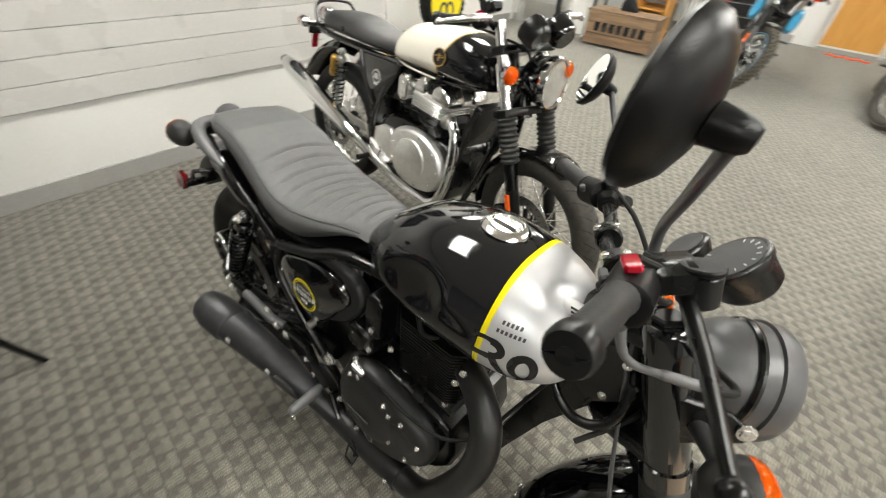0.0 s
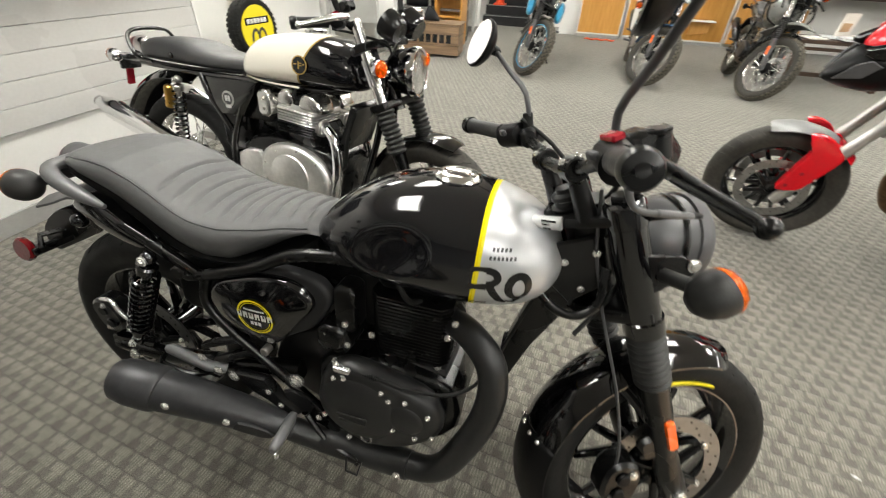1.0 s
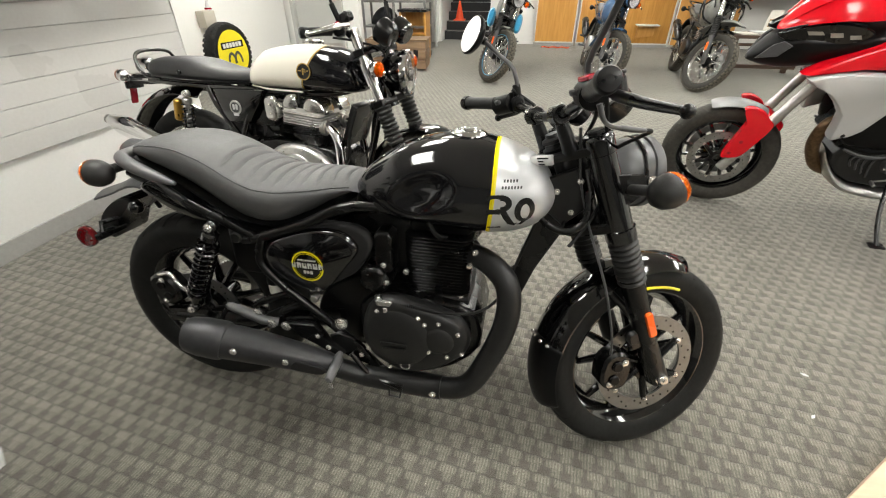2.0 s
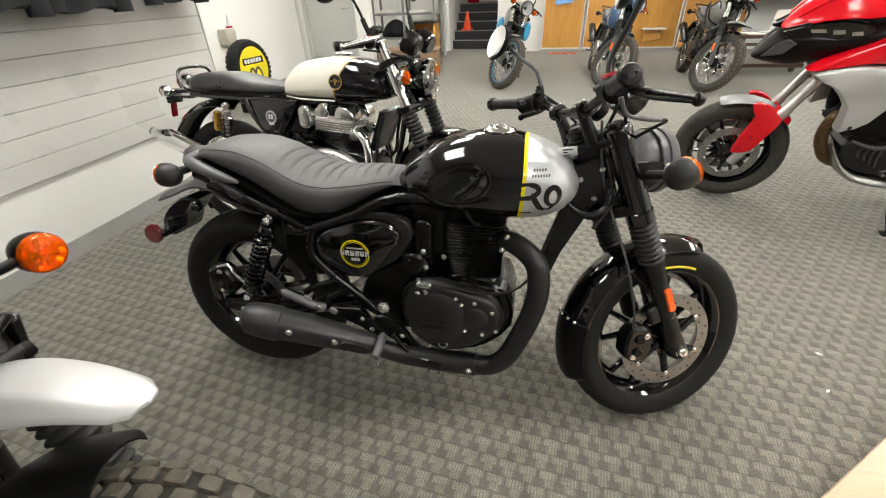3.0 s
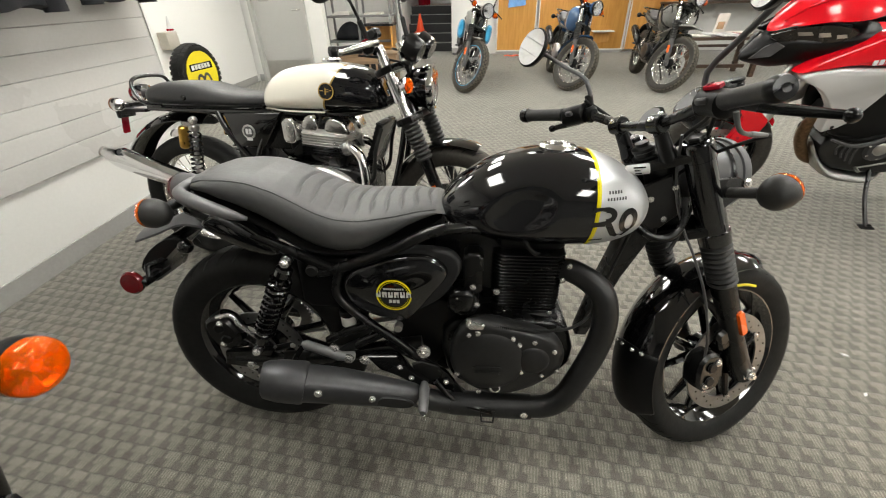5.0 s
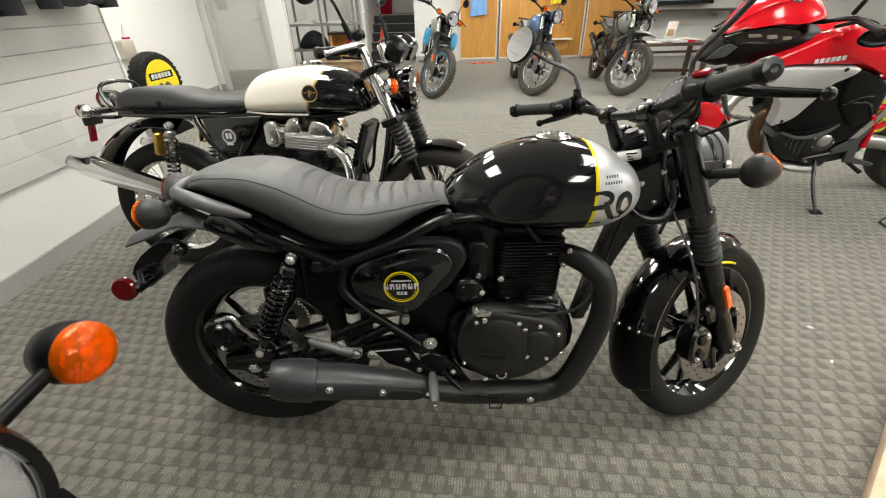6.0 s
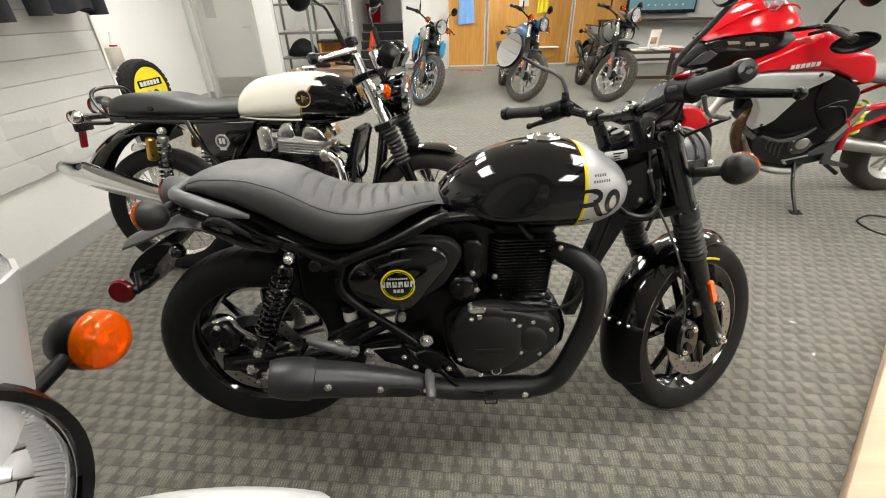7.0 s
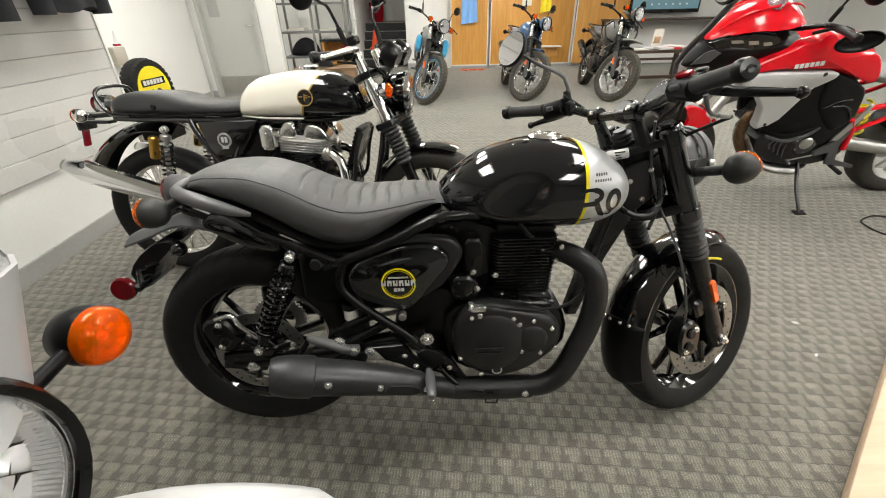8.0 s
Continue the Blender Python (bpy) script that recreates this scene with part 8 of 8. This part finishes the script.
def shelf_unit():
    u = thing("shelf_unit", "grey steel shelf unit with paper stacks and dark bags", "shelf unit", pose(-2.1, 7.15, 0))
    for x in (-0.55, 0.0, 0.55):
        for y in (-0.22, 0.22):
            part("upright", box((x, y, 0.95), (0.035, 0.035, 1.9), 0.004), shelf_grey, u)
    for z in (0.1, 0.5, 0.88, 1.3):
        part("shelf", box((0, 0, z), (1.14, 0.46, 0.03), 0.004), shelf_grey, u)
    for x, z, w in ((-0.3, 0.915, 0.3), (-0.28, 0.94, 0.26), (0.25, 0.915, 0.3)):
        solid("paper_ream", box((-2.1 + x, 7.08, z), (w, 0.26, 0.028), 0.004), paper, "ream of cream paper on the steel shelf", "paper")
    solid("bag", section_loft([(-2.55, 0.62, 0.52, 0.08, 0.4), (-2.45, 0.74, 0.515, 0.14, 0.4), (-2.3, 0.8, 0.515, 0.17, 0.4), (-2.15, 0.72, 0.515, 0.14, 0.4), (-2.08, 0.6, 0.52, 0.07, 0.4)], 18), cloth_black, "dark soft bag on the steel shelf", "bag", Matrix.Translation((0, 7.12, 0)))


shelf_unit()


def oak_stool():
    s = thing("oak_cabinet", "orange oak side cabinet with dark top", "cabinet", pose(-1.72, 6.9, 0))
    part("top", box((0, 0, 0.76), (0.5, 0.4, 0.035), 0.006), satin_black, s, "dark top")
    for x in (-0.21, 0.21):
        part("side", box((x, 0, 0.37), (0.03, 0.36, 0.74), 0.004), oak, s)
    part("back", box((0, 0.15, 0.37), (0.4, 0.02, 0.72), 0.003), oak, s)
    part("shelf", box((0, 0, 0.42), (0.39, 0.34, 0.022), 0.003), oak, s)


oak_stool()


def crate():
    c = thing("crate", "weathered wooden crate with dark stencilled bars, beside the shelf", "crate", pose(-1.75, 5.95, 0, 0, 0, 4))
    for z in (0.1, 0.23, 0.36):
        for y in (-0.21, 0.21):
            part("slat", box((0, y, z), (0.9, 0.02, 0.12), 0.003), crate_wood, c)
        for x in (-0.44, 0.44):
            part("slat", box((x, 0, z), (0.02, 0.4, 0.12), 0.003), crate_wood, c)
    part("lid", box((0, 0, 0.435), (0.94, 0.46, 0.02), 0.003), crate_wood, c)
    for i in range(7):
        part("stencil_bar", box((-0.3 + i * 0.1, -0.222, 0.25), (0.07, 0.003, 0.11), 0.001), decal_black, c)
    solid("boots", geo_join(*(section_loft([(-1.95 + dx, 0.56, 0.45, 0.045, 0.4), (-1.9 + dx, 0.64, 0.45, 0.05, 0.4), (-1.82 + dx, 0.6, 0.45, 0.05, 0.4), (-1.74 + dx, 0.5, 0.45, 0.04, 0.4)], 12) for dx in (0.0,))), cloth_black, "dark boot on the crate", "boot", Matrix.Translation((0.1, 5.95, 0)))


crate()


def open_door():
    d = thing("door_2", "open pale grey door by the stairs with a steel lever", "door", pose(-1.83, 9.2, 0, 0, 0, -78), kind="structure")
    part("leaf", box((0.42, 0, 1.03), (0.82, 0.045, 2.04), 0.003), door_grey, d)
    part("door_handle", geo_join(rod((0.74, 0.03, 1.02), (0.74, 0.08, 1.02), 0.01), rod((0.75, 0.075, 1.02), (0.63, 0.075, 1.02), 0.01), rod((0.74, -0.03, 1.02), (0.74, -0.08, 1.02), 0.01), rod((0.75, -0.075, 1.02), (0.63, -0.075, 1.02), 0.01)), zinc, d)


open_door()


def stairs():
    s = thing("stairs", "dark stairs with pale nosings going up", "stairs", pose(-1.22, 9.75, 0), kind="structure")
    for i in range(5):
        part("step", box((0, 0.14 + 0.28 * i, 0.09 + 0.18 * i), (1.14, 0.28, 0.18 + 0.0), 0.006), tread_dark, s)
        part("nosing", box((0, 0.01 + 0.28 * i, 0.18 + 0.18 * i), (1.14, 0.03, 0.012), 0.003), grey_base, s)
    part("landing", box((0, 2.05, 0.86), (1.14, 1.3, 0.08), 0.006), landing_floor, s, "dull pink landing floor")
    for i in range(1, 5):
        part("riser_fill", box((0, 0.14 + 0.28 * i, 0.09 * i), (1.14, 0.28, 0.18 * i), 0.003), tread_dark, s)


stairs()


def cone():
    c = thing("traffic_cone", "small orange traffic cone on the stairs", "cone", pose(-1.45, 10.15, 0.366))
    part("cone_body", lathe([(0.0, 0.4), (0.02, 0.4), (0.1, 0.03), (0.0, 0.03)], 22, axis="z"), cone_orange, c)
    part("foot", box((0, 0, 0.015), (0.26, 0.26, 0.03), 0.008), cone_orange, c)


cone()


def red_bin():
    b = thing("storage_bin", "red plastic storage bin on the stair landing", "bin", pose(-1.5, 11.6, 0.9))
    part("tub", lathe([(0.0, 0.0), (0.15, 0.0), (0.19, 0.42), (0.2, 0.42), (0.2, 0.45), (0.17, 0.45), (0.14, 0.03), (0, 0.03)], 4, axis="z"), red_plastic, b)


red_bin()


def television():
    t = thing("television", "black flat screen television showing a blue-grey menu", "television", pose(4.9, 9.05, 1.45))
    part("housing", box((0, 0, 0), (1.5, 0.07, 0.88), 0.01), satin_black, t)
    scr = part("screen", box((0, -0.037, 0.02), (1.42, 0.006, 0.78), 0.002), screen_glow, t, "lit blue-grey screen")
    for i in range(7):
        part("menu_icon", box((-0.45 + i * 0.15, -0.042, -0.28), (0.04, 0.003, 0.03), 0.001), decal_white, scr)
    part("menu_line", box((-0.2, -0.042, -0.12), (0.5, 0.003, 0.03), 0.001), decal_white, scr)


television()


def bench(name, label, x, y, z, w, d):
    b = thing(name, label, "table", pose(x, y, 0))
    part("top", box((0, 0, z - 0.02), (w, d, 0.04), 0.006), dark_wood, b)
    for sx in (-1, 1):
        for sy in (-1, 1):
            part("leg", box((sx * (w / 2 - 0.05), sy * (d / 2 - 0.05), (z - 0.04) / 2), (0.06, 0.06, z - 0.04), 0.005), dark_wood, b)
    part("rail", box((0, 0, 0.12), (w - 0.1, 0.05, 0.05), 0.004), dark_wood, b)
    return b


bench("console_table", "long dark wood console under the television", 4.9, 8.9, 0.92, 2.6, 0.5)
bench("coffee_table", "dark wood low table with magazines", 3.55, 6.35, 0.55, 1.1, 0.6)
for i, (dx, dy, r, mm) in enumerate(((-0.35, -0.1, 10, paper), (-0.1, 0.05, -15, decal_white), (0.2, -0.05, 5, red_paint), (0.35, 0.12, 20, paper), (0.02, -0.18, -4, decal_white))):
    solid("magazine", box((0, 0, 0), (0.22, 0.29, 0.012 + 0.004 * i), 0.002), mm, "printed magazine lying on the dark table", "magazine", pose(3.55 + dx, 6.35 + dy, 0.56 + 0.004 * i, 0, 0, r), "magazines")


def card_stand():
    c = thing("card_holder", "white folded card standing on the low table", "card", pose(3.6, 6.5, 0.572, 0, 0, 15))
    part("card", geo_move(box((0, 0, 0.13), (0.2, 0.004, 0.26), 0.001), pose(0, 0, 0, 8, 0, 0)), paper, c)
    part("print", geo_move(box((0.0, -0.004, 0.1), (0.12, 0.003, 0.1), 0.001), pose(0, 0, 0, 8, 0, 0)), card_tan, c)


card_stand()
# pale board at the floor's edge
solid("birch_platform", plate([(0.9, -0.41), (1.9, 0.4), (2.5, -0.35), (1.5, -1.16)], 0.0, 0.06, 0.006, axis="z"), pale_wood, "pale birch plywood platform on the carpet", "platform")
solid("cable_coil", tube([(2.62 + 0.17 * math.cos(a) * (1 + 0.06 * math.sin(3 * a)), 1.12 + 0.16 * math.sin(a), 0.006 + 0.004 * math.sin(5 * a)) for a in [2 * math.pi * k / 40 for k in range(44)]], 0.005, 6), rubber, "black cable lying in a loose loop on the carpet", "cable")
for px, py, r in ((1.307, 0.147, 30), (1.37, 0.334, -40)):
    solid("paper_scrap", plate([(-0.012, -0.003), (0.0, -0.006), (0.013, 0.002), (0.0, 0.005)], 0.002, 0.005, 0.0006, axis="z"), decal_white, "tiny white paper scrap on the carpet", "litter", pose(px, py, 0, 0, 0, r), "paper scraps")
solid("extension_lead", tube([(0.5 + 0.05 * i, 8.75 + 0.06 * math.sin(i * 1.7), 0.012) for i in range(12)], 0.012, 6, steps=3), cone_orange, "orange extension lead on the floor by the panel", "cable")
